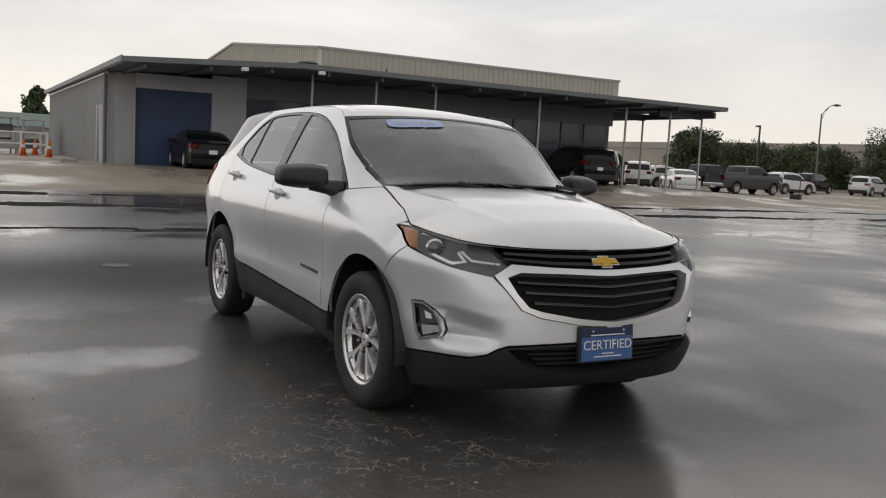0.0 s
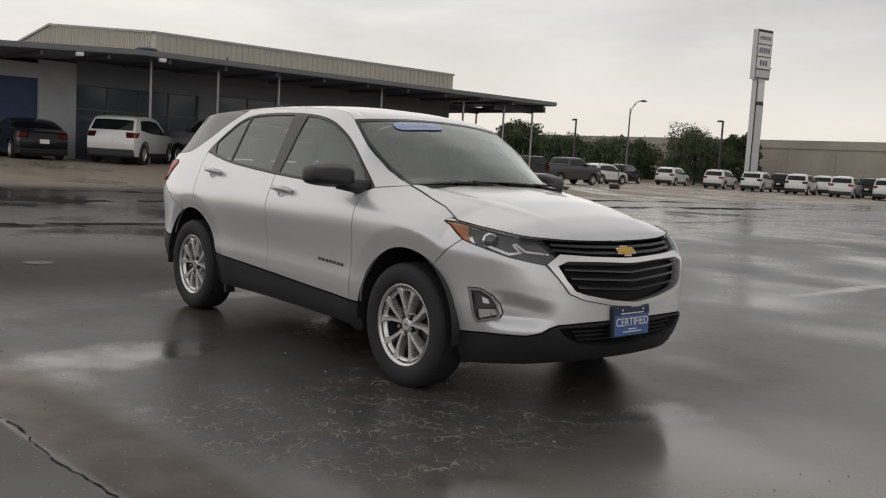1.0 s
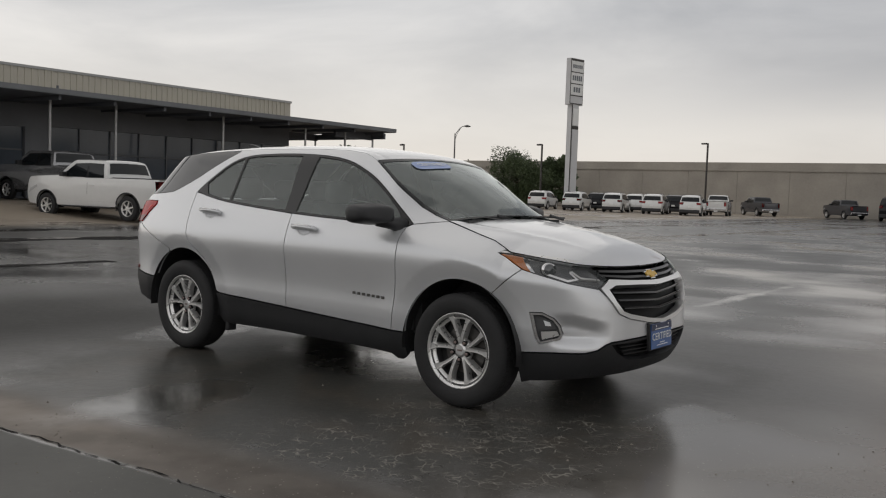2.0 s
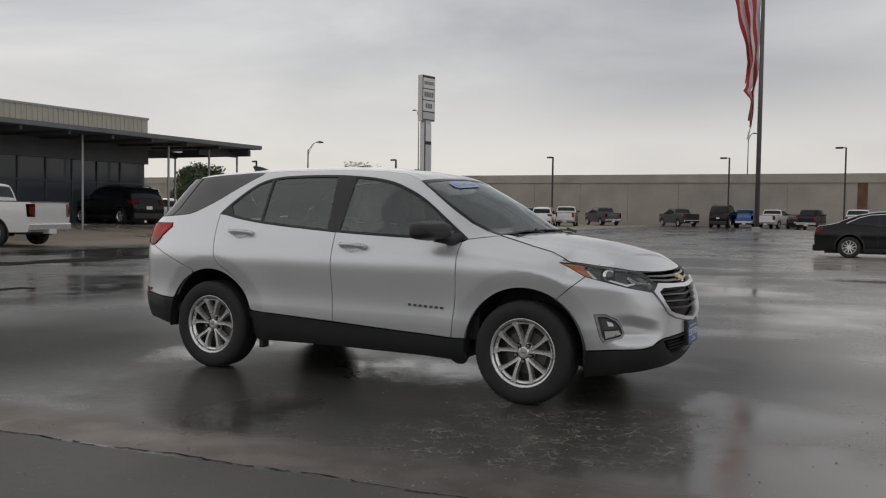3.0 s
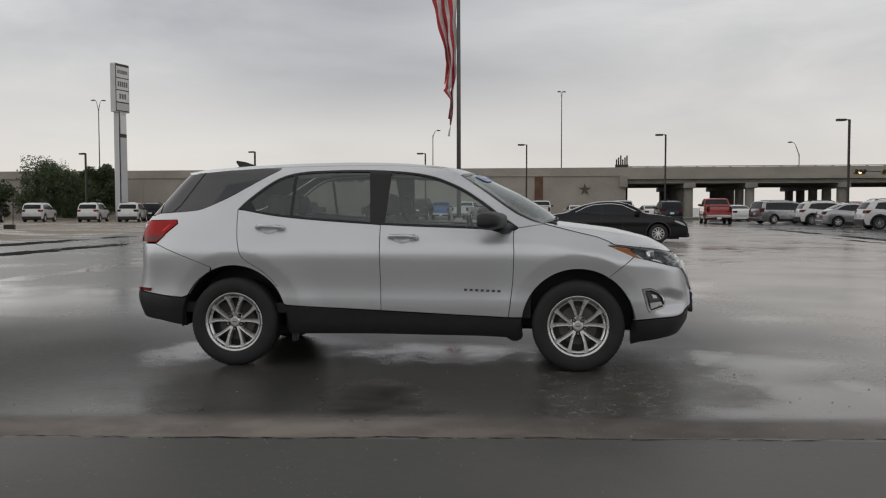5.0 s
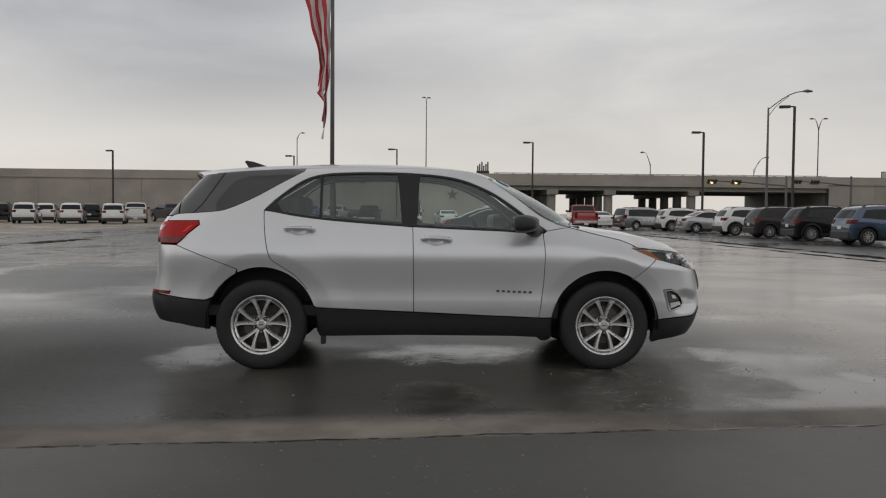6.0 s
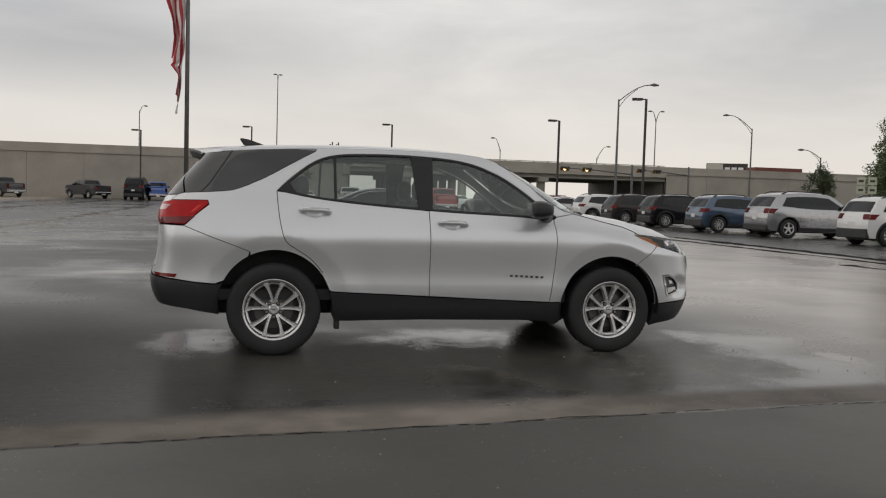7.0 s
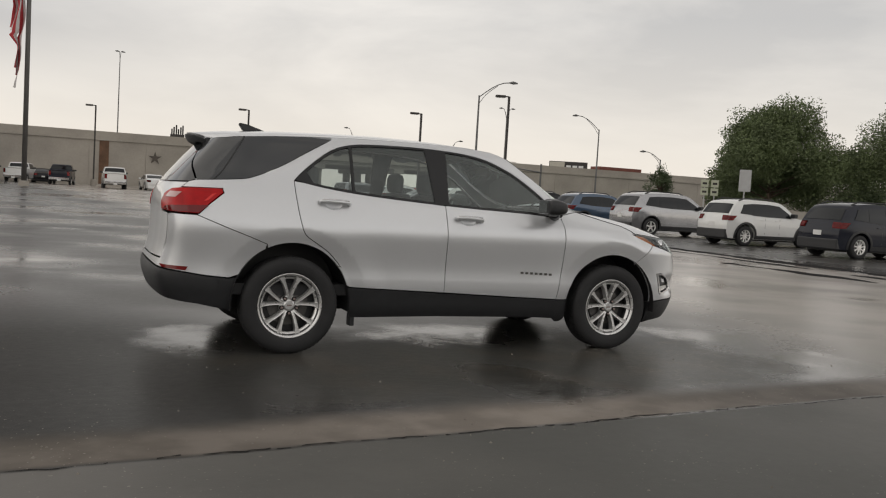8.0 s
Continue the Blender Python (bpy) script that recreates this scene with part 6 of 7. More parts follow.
# limp cloth: outer and inner edge of the hanging bundle by height
FLY = [(7.3, 1.15), (8.6, 0.85), (10.4, 0.72), (11.4, 1.42), (13.4, 1.0), (14.6, 1.2), (19.0, 2.3), (23.0, 2.9)]
HOIST = [(7.3, 0.75), (8.6, 0.5), (10.4, 0.42), (12.5, 0.25), (16.0, 0.2), (23.0, 0.16)]
for k in range(6):
    bm = bmesh.new()
    rows = []
    end = 11.3 + 0.25 * (k - 3) if k > 3 else 7.3 + 0.5 * k
    for j in range(61):
        z = 23.0 + (end - 23.0) * j / 60
        row = []
        for i in range(4):
            h = (k + i / 3) / 6
            a, b = np.interp(z, *zip(*HOIST)), np.interp(z, *zip(*FLY))
            if z < 11.3:
                b = a + (b - a) * 1.5
            x = -(a + (b - a) * h) + 0.05 * math.sin(2.1 * z + 8 * h)
            y = 0.4 * math.sin(9 * h + 0.5 * z) + 0.12 * math.sin(23 * h - 0.8 * z)
            row.append(bm.verts.new((x, y, z)))
        rows.append(row)
    for p, q in zip(rows, rows[1:]):
        for i in range(3):
            bm.faces.new((p[i], p[i + 1], q[i + 1], q[i]))
    part("stripe", bm, M_CLOTHW if k % 2 == 0 else M_RED, flag, smooth=True)

# unseen plain wall added on the open side to darken the car's reflections
tagged(part("wall_south", boxm(-60, 60, -41, -40, 0, 5.0), M_SOUTH, None), "plain tan-grey unseen wall added for the car's reflections", "wall", kind="structure")

# kerb and verge along the highway wall
tagged(part("kerb", boxm(-120, 100, 96.2, 96.4, 0, 0.16), M_CONCRETE, None), "low concrete kerb along the retaining wall", "kerb", kind="structure")
tagged(part("verge", boxm(7, 80, 86, 96.1, -0.1, 0.05), M_GRASS, None), "strip of short green grass by the road", "verge", kind="structure")


# ---- vehicles ----
def paint(name, c, metal=0.0):
    return surf(name, c, 0.2, metal=metal, var=0.03, scale=5, coat=1.0)


P_WHITE, P_SILVER, P_GREY = paint("white_car_paint", (0.72, 0.72, 0.71)), paint("silver_car_paint", (0.36, 0.36, 0.37), 0.7), surf("grey_car_paint", (0.10, 0.10, 0.108), 0.18, metal=0.4, var=0.03, scale=5, spec=0.4)
P_BLACK, P_BLUE, P_RED = surf("black_car_paint", (0.008, 0.008, 0.010), 0.12, var=0.03, scale=5, spec=0.3), paint("steel_blue_car_paint", (0.05, 0.085, 0.14), 0.4), paint("red_car_paint", (0.33, 0.02, 0.02))
P_BRIGHTBLUE, P_BROWN, P_NAVY = paint("bright_blue_car_paint", (0.02, 0.10, 0.42)), surf("dark_taupe_car_paint", (0.036, 0.031, 0.030), 0.16, metal=0.3, var=0.03, scale=5, spec=0.35), surf("navy_car_paint", (0.011, 0.013, 0.022), 0.14, var=0.03, scale=5, spec=0.35)
M_WELL = surf("dull_black_liner", (0.012, 0.012, 0.012), 0.95, var=0.2, scale=6, spec=0.1)
M_CARGLASS = surf("tinted_car_glass", (0.010, 0.012, 0.014), 0.04, var=0.1, scale=2, spec=0.4)
M_REDFAR = surf("deep_red_tail_lens", (0.23, 0.010, 0.010), 0.15, var=0.15, scale=8)
M_HEADLENS = surf("head_lamp_glass", (0.5, 0.5, 0.5), 0.1, var=0.1, scale=9)

# upper outline from the tail to the nose, as shares of length and height; belt height; side panes; screen and rear window as stretches of the outline
KINDS = {
    "suv": dict(top=[(0.0, 0.27), (-0.002, 0.42), (0.006, 0.56), (0.02, 0.64), (0.055, 0.785), (0.09, 0.905), (0.125, 0.955), (0.2, 0.985), (0.32, 1.0), (0.46, 0.99), (0.57, 0.945), (0.665, 0.76), (0.72, 0.65), (0.80, 0.625), (0.91, 0.575), (0.965, 0.5), (0.99, 0.38), (1.0, 0.27), (0.985, 0.17)],
                belt=0.62, front=(0.585, 0.925, 0.705, 0.675), rear=(0.02, 0.665, 0.09, 0.9), wheels=(0.18, 0.81), low=0.15,
                panes=[[(0.12, 0.715), (0.165, 0.885), (0.245, 0.905), (0.235, 0.69)], [(0.25, 0.68), (0.26, 0.908), (0.4, 0.912), (0.405, 0.66)], [(0.42, 0.66), (0.415, 0.912), (0.54, 0.885), (0.635, 0.72), (0.65, 0.655)]]),
    "pickup": dict(top=[(0.0, 0.34), (-0.002, 0.48), (0.0, 0.685), (0.012, 0.70), (0.345, 0.70), (0.352, 0.705), (0.368, 0.9), (0.384, 0.975), (0.42, 0.995), (0.56, 1.0), (0.63, 0.98), (0.70, 0.80), (0.73, 0.735), (0.80, 0.72), (0.93, 0.70), (0.975, 0.67), (0.992, 0.54), (1.0, 0.34), (0.985, 0.23)],
                   belt=0.68, front=(0.64, 0.955, 0.715, 0.765), rear=(0.352, 0.735, 0.38, 0.94), wheels=(0.205, 0.825), low=0.22,
                   panes=[[(0.378, 0.715), (0.398, 0.93), (0.495, 0.94), (0.495, 0.71)], [(0.51, 0.71), (0.51, 0.94), (0.61, 0.93), (0.68, 0.775), (0.69, 0.71)]]),
    "sedan": dict(top=[(0.0, 0.3), (0.0, 0.48), (0.012, 0.62), (0.03, 0.68), (0.12, 0.735), (0.19, 0.82), (0.29, 0.94), (0.37, 0.99), (0.45, 1.0), (0.53, 0.975), (0.63, 0.84), (0.69, 0.72), (0.78, 0.685), (0.9, 0.615), (0.965, 0.53), (0.992, 0.4), (1.0, 0.26), (0.985, 0.14)],
                  belt=0.63, front=(0.545, 0.955, 0.68, 0.74), rear=(0.14, 0.765, 0.29, 0.935), wheels=(0.21, 0.785), low=0.13,
                  panes=[[(0.19, 0.74), (0.265, 0.865), (0.33, 0.925), (0.375, 0.935), (0.375, 0.70)], [(0.39, 0.70), (0.39, 0.94), (0.46, 0.945), (0.53, 0.915), (0.625, 0.765), (0.64, 0.69)]]),
    "van": dict(top=[(0.0, 0.25), (-0.002, 0.42), (0.008, 0.6), (0.03, 0.85), (0.055, 0.95), (0.12, 0.985), (0.35, 1.0), (0.5, 0.985), (0.62, 0.92), (0.75, 0.72), (0.84, 0.6), (0.93, 0.52), (0.98, 0.42), (1.0, 0.3), (0.985, 0.15)],
                belt=0.58, front=(0.635, 0.905, 0.80, 0.655), rear=(0.005, 0.63, 0.06, 0.945), wheels=(0.2, 0.8), low=0.13,
                panes=[[(0.06, 0.63), (0.085, 0.9), (0.26, 0.915), (0.26, 0.62)], [(0.28, 0.62), (0.28, 0.915), (0.46, 0.915), (0.47, 0.61)], [(0.49, 0.61), (0.485, 0.915), (0.6, 0.87), (0.72, 0.68), (0.73, 0.61)]]),
}


def vehicle(name, kind, L, W, H, body_mat, tyre_r, label, group="", clad=False, spokes=5):
    """A parked vehicle about its own middle, nose towards +x: body, panes, lamps, bumpers, wheels."""
    K = KINDS[kind]
    v = thing(name, label=label, category="pickup truck" if kind == "pickup" else "car", group=group)
    X = lambda r: (r - 0.5) * L
    top = [(X(a), b * H) for a, b in curvy(K["top"], 3)]
    low = K["low"] * H
    axles = [X(a) for a in K["wheels"]]
    ra = tyre_r * 1.22
    under = []
    for ax in reversed(axles):
        under += [(ax + ra * math.cos(a), max(low, tyre_r + ra * math.sin(a))) for a in [radians(-30 + 240 * k / 16) for k in range(17)]]
    poly = np.array(top + [(p[0], max(p[1], low)) for p in under] + [(X(0.015), low + 0.02)])
    hw, belt = W / 2, K["belt"] * H

    def width(x, z):
        r = np.abs(x / L * 2)
        t = 1 - 0.13 * np.clip(r, 0, 1) ** 7
        up = np.clip((z - belt) / (H - belt), 0, 1)
        cut = 0.05 * np.clip((low + 0.25 * H - z) / (0.25 * H), 0, 1) ** 2 + 0.02 * np.clip((z - 0.45 * H) / (belt - 0.45 * H), 0, 1) ** 2
        return hw * (t - cut - (0.22 if kind != "pickup" else 0.17) * up ** 1.25)

    rim = dense(poly, 0.16)
    lo, hi = rim.min(0), rim.max(0)
    gx, gy = np.meshgrid(np.arange(lo[0], hi[0], 0.16), np.arange(lo[1], hi[1], 0.13), indexing="ij")
    g = np.stack([gx.ravel(), gy.ravel()], 1)
    g = g[inside(g[:, 0], g[:, 1], rim)]
    g = g[np.array([np.min(np.sum((rim - q) ** 2, axis=1)) for q in g]) > 0.05 ** 2]
    n = len(rim)
    vs, _, fs = delaunay_2d_cdt([Vector(p) for p in np.vstack([rim, g])], [(i, (i + 1) % n) for i in range(n)], [], 0, 1e-6)[:3]
    v2 = np.array([tuple(p) for p in vs])
    fs = [f for f in fs if len(f) == 3 and inside(np.array([v2[list(f), 0].mean()]), np.array([v2[list(f), 1].mean()]), rim)[0]]
    bm = bmesh.new()
    y = width(v2[:, 0], v2[:, 1])
    R = [bm.verts.new((p[0], -w, p[1])) for p, w in zip(v2, y)]
    Lf = [bm.verts.new((p[0], w, p[1])) for p, w in zip(v2, y)]
    for f in fs:
        bm.faces.new([R[i] for i in f])
        bm.faces.new([Lf[i] for i in f][::-1])
    # skin across the car, slightly crowned
    bound = [e for e in bm.edges if len(e.link_faces) == 1 and e.verts[0].co.y < 0]
    twin = {a: b for a, b in zip(R, Lf)}
    mid_of = {}
    cx, cz = 0.0, 0.55 * H
    for e in bound:
        for q in e.verts:
            if q not in mid_of:
                up = q.co.z > 0.3 * H
                d = Vector((q.co.x * 0.35, 0, (q.co.z - cz))).normalized() * (0.045 if up else 0.0)
                mid_of[q] = [bm.verts.new(Vector((q.co.x, q.co.y * s, q.co.z)) + d * k) for s, k in ((0.8, 0.55), (0.4, 0.9), (-0.4, 0.9), (-0.8, 0.55))]
    for e in bound:
        a, b = e.verts
        ca, cb = [a] + mid_of[a] + [twin[a]], [b] + mid_of[b] + [twin[b]]
        for i in range(5):
            bm.faces.new((ca[i], ca[i + 1], cb[i + 1], cb[i]))
    bmesh.ops.recalc_face_normals(bm, faces=bm.faces[:])
    body_ob = part("body", bm, body_mat, v, smooth=True)
    body_ob.data.set_sharp_from_angle(angle=radians(38))
    # side panes and seams
    allp = [(X(a), b * H) for pl in K["panes"] for a, b in pl]
    us_, ls_ = sorted([p for p in allp if p[1] > 0.8 * H or p[1] > belt + 0.16 * H * 0.6]), sorted([p for p in allp if p[1] <= 0.8 * H and p[1] <= belt + 0.16 * H * 0.6])
    ring_ = [(x, z + 0.02) for x, z in us_] + [(x, z - 0.02) for x, z in reversed(ls_)]
    panel("window_surround", ring_, M_GLOSSBLACK, v, lambda x, z: np.array([x, -width(x, z) - 0.014, z]), gap=0, lip=0.02, cell=0.25)
    panel("sill_cladding", [(axles[0] + ra, low + 0.01), (axles[1] - ra, low + 0.01), (axles[1] - ra * 1.02, low + 0.085 * H), (axles[0] + ra * 1.02, low + 0.085 * H)], M_CLAD if clad or kind != "pickup" else body_mat, v, lambda x, z: np.array([x, -width(x, z) - 0.014, z]), gap=0, lip=0.02, cell=0.25)
    for pl in K["panes"]:
        pl = [(X(a), b * H) for a, b in pl]
        panel("side_window", pl, M_CARGLASS, v, lambda x, z: np.array([x, -width(x, z) - 0.02, z]), gap=0, lip=0.012, cell=0.25)
    if kind == "sedan":
        crest = [(x, z + 0.03) for x, z in us_]
        panel("chrome_strip", crest + [(x, z - 0.022) for x, z in reversed(crest)], M_CHROME, v, lambda x, z: np.array([x, -width(x, z) - 0.024, z]), gap=0, lip=0.01, cell=0.2)
    for a in ([0.375, 0.53] if kind != "pickup" else [0.5]):
        panel("door_seam", [(X(a), 0.27 * H), (X(a) + 0.012, 0.27 * H), (X(a) + 0.012, 0.62 * H), (X(a), 0.62 * H)], M_BLACK, v, lambda x, z: np.array([x, -width(x, z) - 0.003, z]), gap=0, lip=0, cell=0.4)
        panel("door_handle", [(X(a - 0.05), 0.57 * H), (X(a - 0.015), 0.57 * H), (X(a - 0.015), 0.585 * H), (X(a - 0.05), 0.585 * H)], body_mat, v, lambda x, z: np.array([x, -width(x, z) - 0.03, z]), gap=0, lip=0.03, cell=0.4)
    # front and rear screens lie on the crowned skin
    line = dense(np.array(top), 0.06)[:-1]
    line = line[: 1 + max(i for i, q in enumerate(line) if q[1] > 0.3 * H)]

    def skin(x, z, s, out=0.0):
        d = Vector((x * 0.35, 0, z - cz)).normalized()
        k = np.interp(abs(s), (0, 0.4, 0.8, 1.0), (0.9, 0.9, 0.55, 0.0))
        return Vector((x, s * float(width(np.array([x]), np.array([z]))[0]), z)) + d * (0.045 * k + out)

    for nm, (a, za, b, zb) in (("windscreen", K["front"]), ("rear_window", K["rear"])):
        bm = bmesh.new()
        x0, x1, z0, z1 = X(min(a, b)), X(max(a, b)), min(za, zb) * H, max(za, zb) * H
        run = [q for q in line if x0 - 0.02 <= q[0] <= x1 + 0.02 and z0 <= q[1] <= z1]
        rows = [[bm.verts.new(skin(x, z, t, 0.012)) for t in (-0.9, -0.8, -0.4, 0.4, 0.8, 0.9)] for x, z in run]
        for r0, r1 in zip(rows, rows[1:]):
            for i in range(5):
                bm.faces.new((r0[i], r0[i + 1], r1[i + 1], r1[i]))
        part(nm, bm, M_CARGLASS, v, smooth=True)
    # lamps, grille, plate, bumpers
    tz0, tz1, run_, across = {"pickup": (0.47, 0.67, 0.02, 0.84), "sedan": (0.53, 0.655, 0.045, 0.62), "van": (0.5, 0.68, 0.035, 0.72)}.get(kind, (0.54, 0.645, 0.065, 0.62))
    for sgn in (-1, 1):
        bm = bmesh.new()
        rows = []
        for j in range(5):
            z = (tz0 + (tz1 - tz0) * j / 4) * H
            tail_ = [q for q in top if q[0] < X(0.2)]
            xt = float(np.interp(z, [q[1] for q in tail_], [q[0] for q in tail_]))
            taper = 1 - 0.35 * (1 - j / 4)
            row = []
            for k in (1.0, 0.66, 0.33, 0.08):
                x = xt + run_ * L * k * taper
                row.append(Vector((x, sgn * (float(width(np.array([x]), np.array([z]))[0]) + 0.014), z)))
            for f in (0.97, 0.9, 0.8, 0.8 - (0.8 - across) * taper):
                p = skin(xt, z, sgn * f, 0.014)
                row.append(p)
            rows.append([bm.verts.new(p) for p in row])
        for r0, r1 in zip(rows, rows[1:]):
            for i in range(7):
                bm.faces.new((r0[i], r0[i + 1], r1[i + 1], r1[i]))
        bmesh.ops.solidify(bm, geom=bm.faces[:], thickness=-0.01)
        part("tail_lamp", bm, M_REDFAR, v, smooth=True)
    panel("head_lamp", [(X(0.985), 0.40 * H), (X(0.90), 0.52 * H), (X(0.905), 0.555 * H), (X(0.965), 0.485 * H)], M_HEADLENS, v, lambda x, z: np.array([x, -width(x, z) - 0.008, z]), gap=0, lip=0.02, cell=0.2)
    for sgn in (-1, 1):
        part("head_lamp", boxm(X(0.93), X(0.99), sgn * hw * 0.66 - 0.16, sgn * hw * 0.66 + 0.16, 0.42 * H, 0.485 * H, bevel=0.01), M_HEADLENS, v)
        bm = bmesh.new()
        mz, mx = (belt + 0.06), X(K["front"][2] - 0.045)
        box(bm, mx - 0.09, mx + 0.08, sgn * (hw + 0.0) - 0.02, sgn * (hw + 0.2) if sgn > 0 else -hw + 0.02, mz, mz + 0.16, bevel=0.03) if sgn > 0 else box(bm, mx - 0.09, mx + 0.08, -(hw + 0.2), -hw + 0.02, mz, mz + 0.16, bevel=0.03)
        part("door_mirror", bm, body_mat if kind == "sedan" else M_CLAD, v)
    part("grille", boxm(X(0.95), X(1.0) + 0.03, -hw * 0.45, hw * 0.45, 0.34 * H, 0.47 * H, bevel=0.02), M_BLACK, v)
    part("front_bumper", boxm(X(0.955), X(1.0) + 0.055, -hw * 0.82, hw * 0.82, low, low + 0.12 * H, bevel=0.04), M_CLAD if clad or kind == "suv" else (M_CHROME if kind == "pickup" else M_CLAD), v)
    part("rear_bumper", boxm(X(0) - (0.1 if kind == "pickup" else 0.06), X(0.045), -hw * 0.86, hw * 0.86, low + (0.06 if kind == "pickup" else 0), low + (0.2 if clad else 0.15) * H, bevel=0.04), M_CHROME if kind == "pickup" else (M_CLAD if clad or kind == "suv" else body_mat), v)
    part("number_plate", boxm(X(0) - 0.115 if kind == "pickup" else X(0) - 0.055, X(0.02), -0.16, 0.16, (0.4 if kind != "pickup" else 0.2) * H, (0.4 if kind != "pickup" else 0.2) * H + 0.15), M_WHITE, v)
    if kind == "pickup":
        part("bed_floor", boxm(X(0.02), X(0.34), -hw * 0.82, hw * 0.82, 0.70 * H + 0.022, 0.70 * H + 0.035), M_BLACK, v)
        part("step_bar", boxm(X(0.32), X(0.7), -hw - 0.02, hw + 0.02, low - 0.05, low, bevel=0.02), M_CLAD, v)
    if kind in ("suv", "van"):
        for sgn in (-1, 1):
            part("roof_rail", tubem([(X(0.14), sgn * hw * 0.66, 0.975 * H), (X(0.2), sgn * hw * 0.66, H + 0.05), (X(0.48), sgn * hw * 0.66, H + 0.05), (X(0.53), sgn * hw * 0.66, 0.975 * H)], 0.022, 6), M_BLACK, v)
    lip_ = 0.065 if clad else 0.028
    for ax in axles:
        ang = [radians(-12 + 204 * k / 20) for k in range(21)]
        band = [(ax + (ra + lip_) * math.cos(t), tyre_r + (ra + lip_) * math.sin(t)) for t in ang] + [(ax + (ra - 0.01) * math.cos(t), tyre_r + (ra - 0.01) * math.sin(t)) for t in reversed(ang)]
        panel("arch_cladding", band, M_CLAD, v, lambda x, z: np.array([x, -width(x, z) - 0.012, z]), gap=0, lip=0.02, cell=0.2)
    for ax in axles:
        for sgn in (-1, 1):
            bm = bmesh.new()
            arc = [(ax + (ra - 0.006) * math.cos(t), tyre_r + (ra - 0.006) * math.sin(t)) for t in [radians(-10 + 200 * k / 16) for k in range(17)]]
            outer = [bm.verts.new((x, sgn * (hw - 0.09), z)) for x, z in arc]
            inner = [bm.verts.new((x, sgn * (hw - 0.34), z)) for x, z in arc]
            for k in range(16):
                bm.faces.new((outer[k], outer[k + 1], inner[k + 1], inner[k]))
            bm.faces.new(inner)
            part("wheel_well", bm, M_WELL, v)
    part("underbody", boxm(X(0.06), X(0.94), -hw * 0.7, hw * 0.7, low - 0.06, low + 0.15), M_BLACK, v)
    for ax in axles:
        for sgn in (-1, 1):
            w = new("wheel")
            w.parent = v
            w.matrix_basis = pose(ax, sgn * (hw - 0.125), tyre_r - 0.004, 0, 0, 0 if sgn < 0 else 180)
            T = tyre_r
            part("tyre", ring(bmesh.new(), [(T * 0.62, -0.1), (T * 0.9, -0.115), (T, -0.08), (T, 0.08), (T * 0.93, 0.108), (T * 0.7, 0.115), (T * 0.64, 0.1)], 28), M_TYRE, w, smooth=True)
            bm = ring(bmesh.new(), [(T * 0.56, 0.06), (T * 0.62, 0.1), (T * 0.655, 0.1)], 28)
            wd = 0.17 / spokes
            for k in range(spokes):
                a = math.tau * (k + 0.25) / spokes
                tn, c = Vector((-math.sin(a), 0, math.cos(a))), Vector((math.cos(a), 0, math.sin(a)))
                q = [bm.verts.new(c * r + tn * s + Vector((0, -yy, 0))) for r, s, yy in ((T * 0.08, -wd, 0.085), (T * 0.6, -wd * 0.75, 0.097), (T * 0.6, wd * 0.75, 0.097), (T * 0.08, wd, 0.085))]
                bm.faces.new(q)
                q2 = [bm.verts.new(p.co + Vector((0, 0.04, 0))) for p in q]
                for i in range(4):
                    bm.faces.new((q[i], q[(i + 1) % 4], q2[(i + 1) % 4], q2[i]))
            part("rim", bm, M_ALLOY, w)
            part("hub_cap", ring(bmesh.new(), [(0.002, 0.1), (T * 0.17, 0.095), (T * 0.18, 0.05)], 16), M_ALLOY, w)
            part("hub_disc", ring(bmesh.new(), [(0.002, 0.03), (T * 0.58, 0.03), (T * 0.6, -0.05)], 24), M_BLACK, w)
    return v


def repaint(ob, old, mat):
    """Gives a copy its own body colour on the shared meshes."""
    for o in ob.children_recursive:
        if o.type == "MESH" and o.data.materials and o.data.materials[0] == old:
            o.material_slots[0].link = "OBJECT"
            o.material_slots[0].material = mat
    return ob


def park(ob, x, y, turn):
    ob.matrix_basis = pose(x, y, lift(x, y), 0, 0, turn)
    return ob


def also(proto, old, x, y, turn, mat, label, group=""):
    o = copy_thing(proto, pose(x, y, lift(x, y), 0, 0, turn))
    if mat != old:
        repaint(o, old, mat)
    tagged(o, label, group=group)
    return o


sedan = park(vehicle("sedan", "sedan", 4.9, 1.85, 1.46, P_BLACK, 0.34, "glossy black four-door sedan on machined wheels", spokes=10), 3.75, 25.2, 0)
ROW = "white suvs in the row"
wsuv = park(vehicle("suv", "suv", 5.0, 1.95, 1.79, P_WHITE, 0.38, "white full-size suv parked nose to the wall", ROW), -46.4, 70.9, 105)
for x, y in ((-41.0, 70.9), (-37.1, 70.8), (-33.0, 71.0), (-29.0, 70.9), (-25.5, 71.0)):
    also(wsuv, P_WHITE, x, y, 105, P_WHITE, "white full-size suv parked nose to the wall", ROW)
for x, y, mt, lb in ((-38.0, 77.4, P_BLACK, "black suv parked behind the white row"), (-33.8, 77.4, P_WHITE, "white suv parked behind the row"), (-29.7, 77.4, P_BLACK, "black suv parked behind the row"),
                     (-48.6, 66.0, P_BLACK, "black suv parked beside white suvs"), (-52.0, 66.5, P_BLACK, "black suv parked near the hedge"), (11.6, 69.0, P_NAVY, "dark navy suv parked nose to the road")):
    also(wsuv, P_WHITE, x, y, 90 if x > 0 else 105, mt, lb, "suvs on the lot")
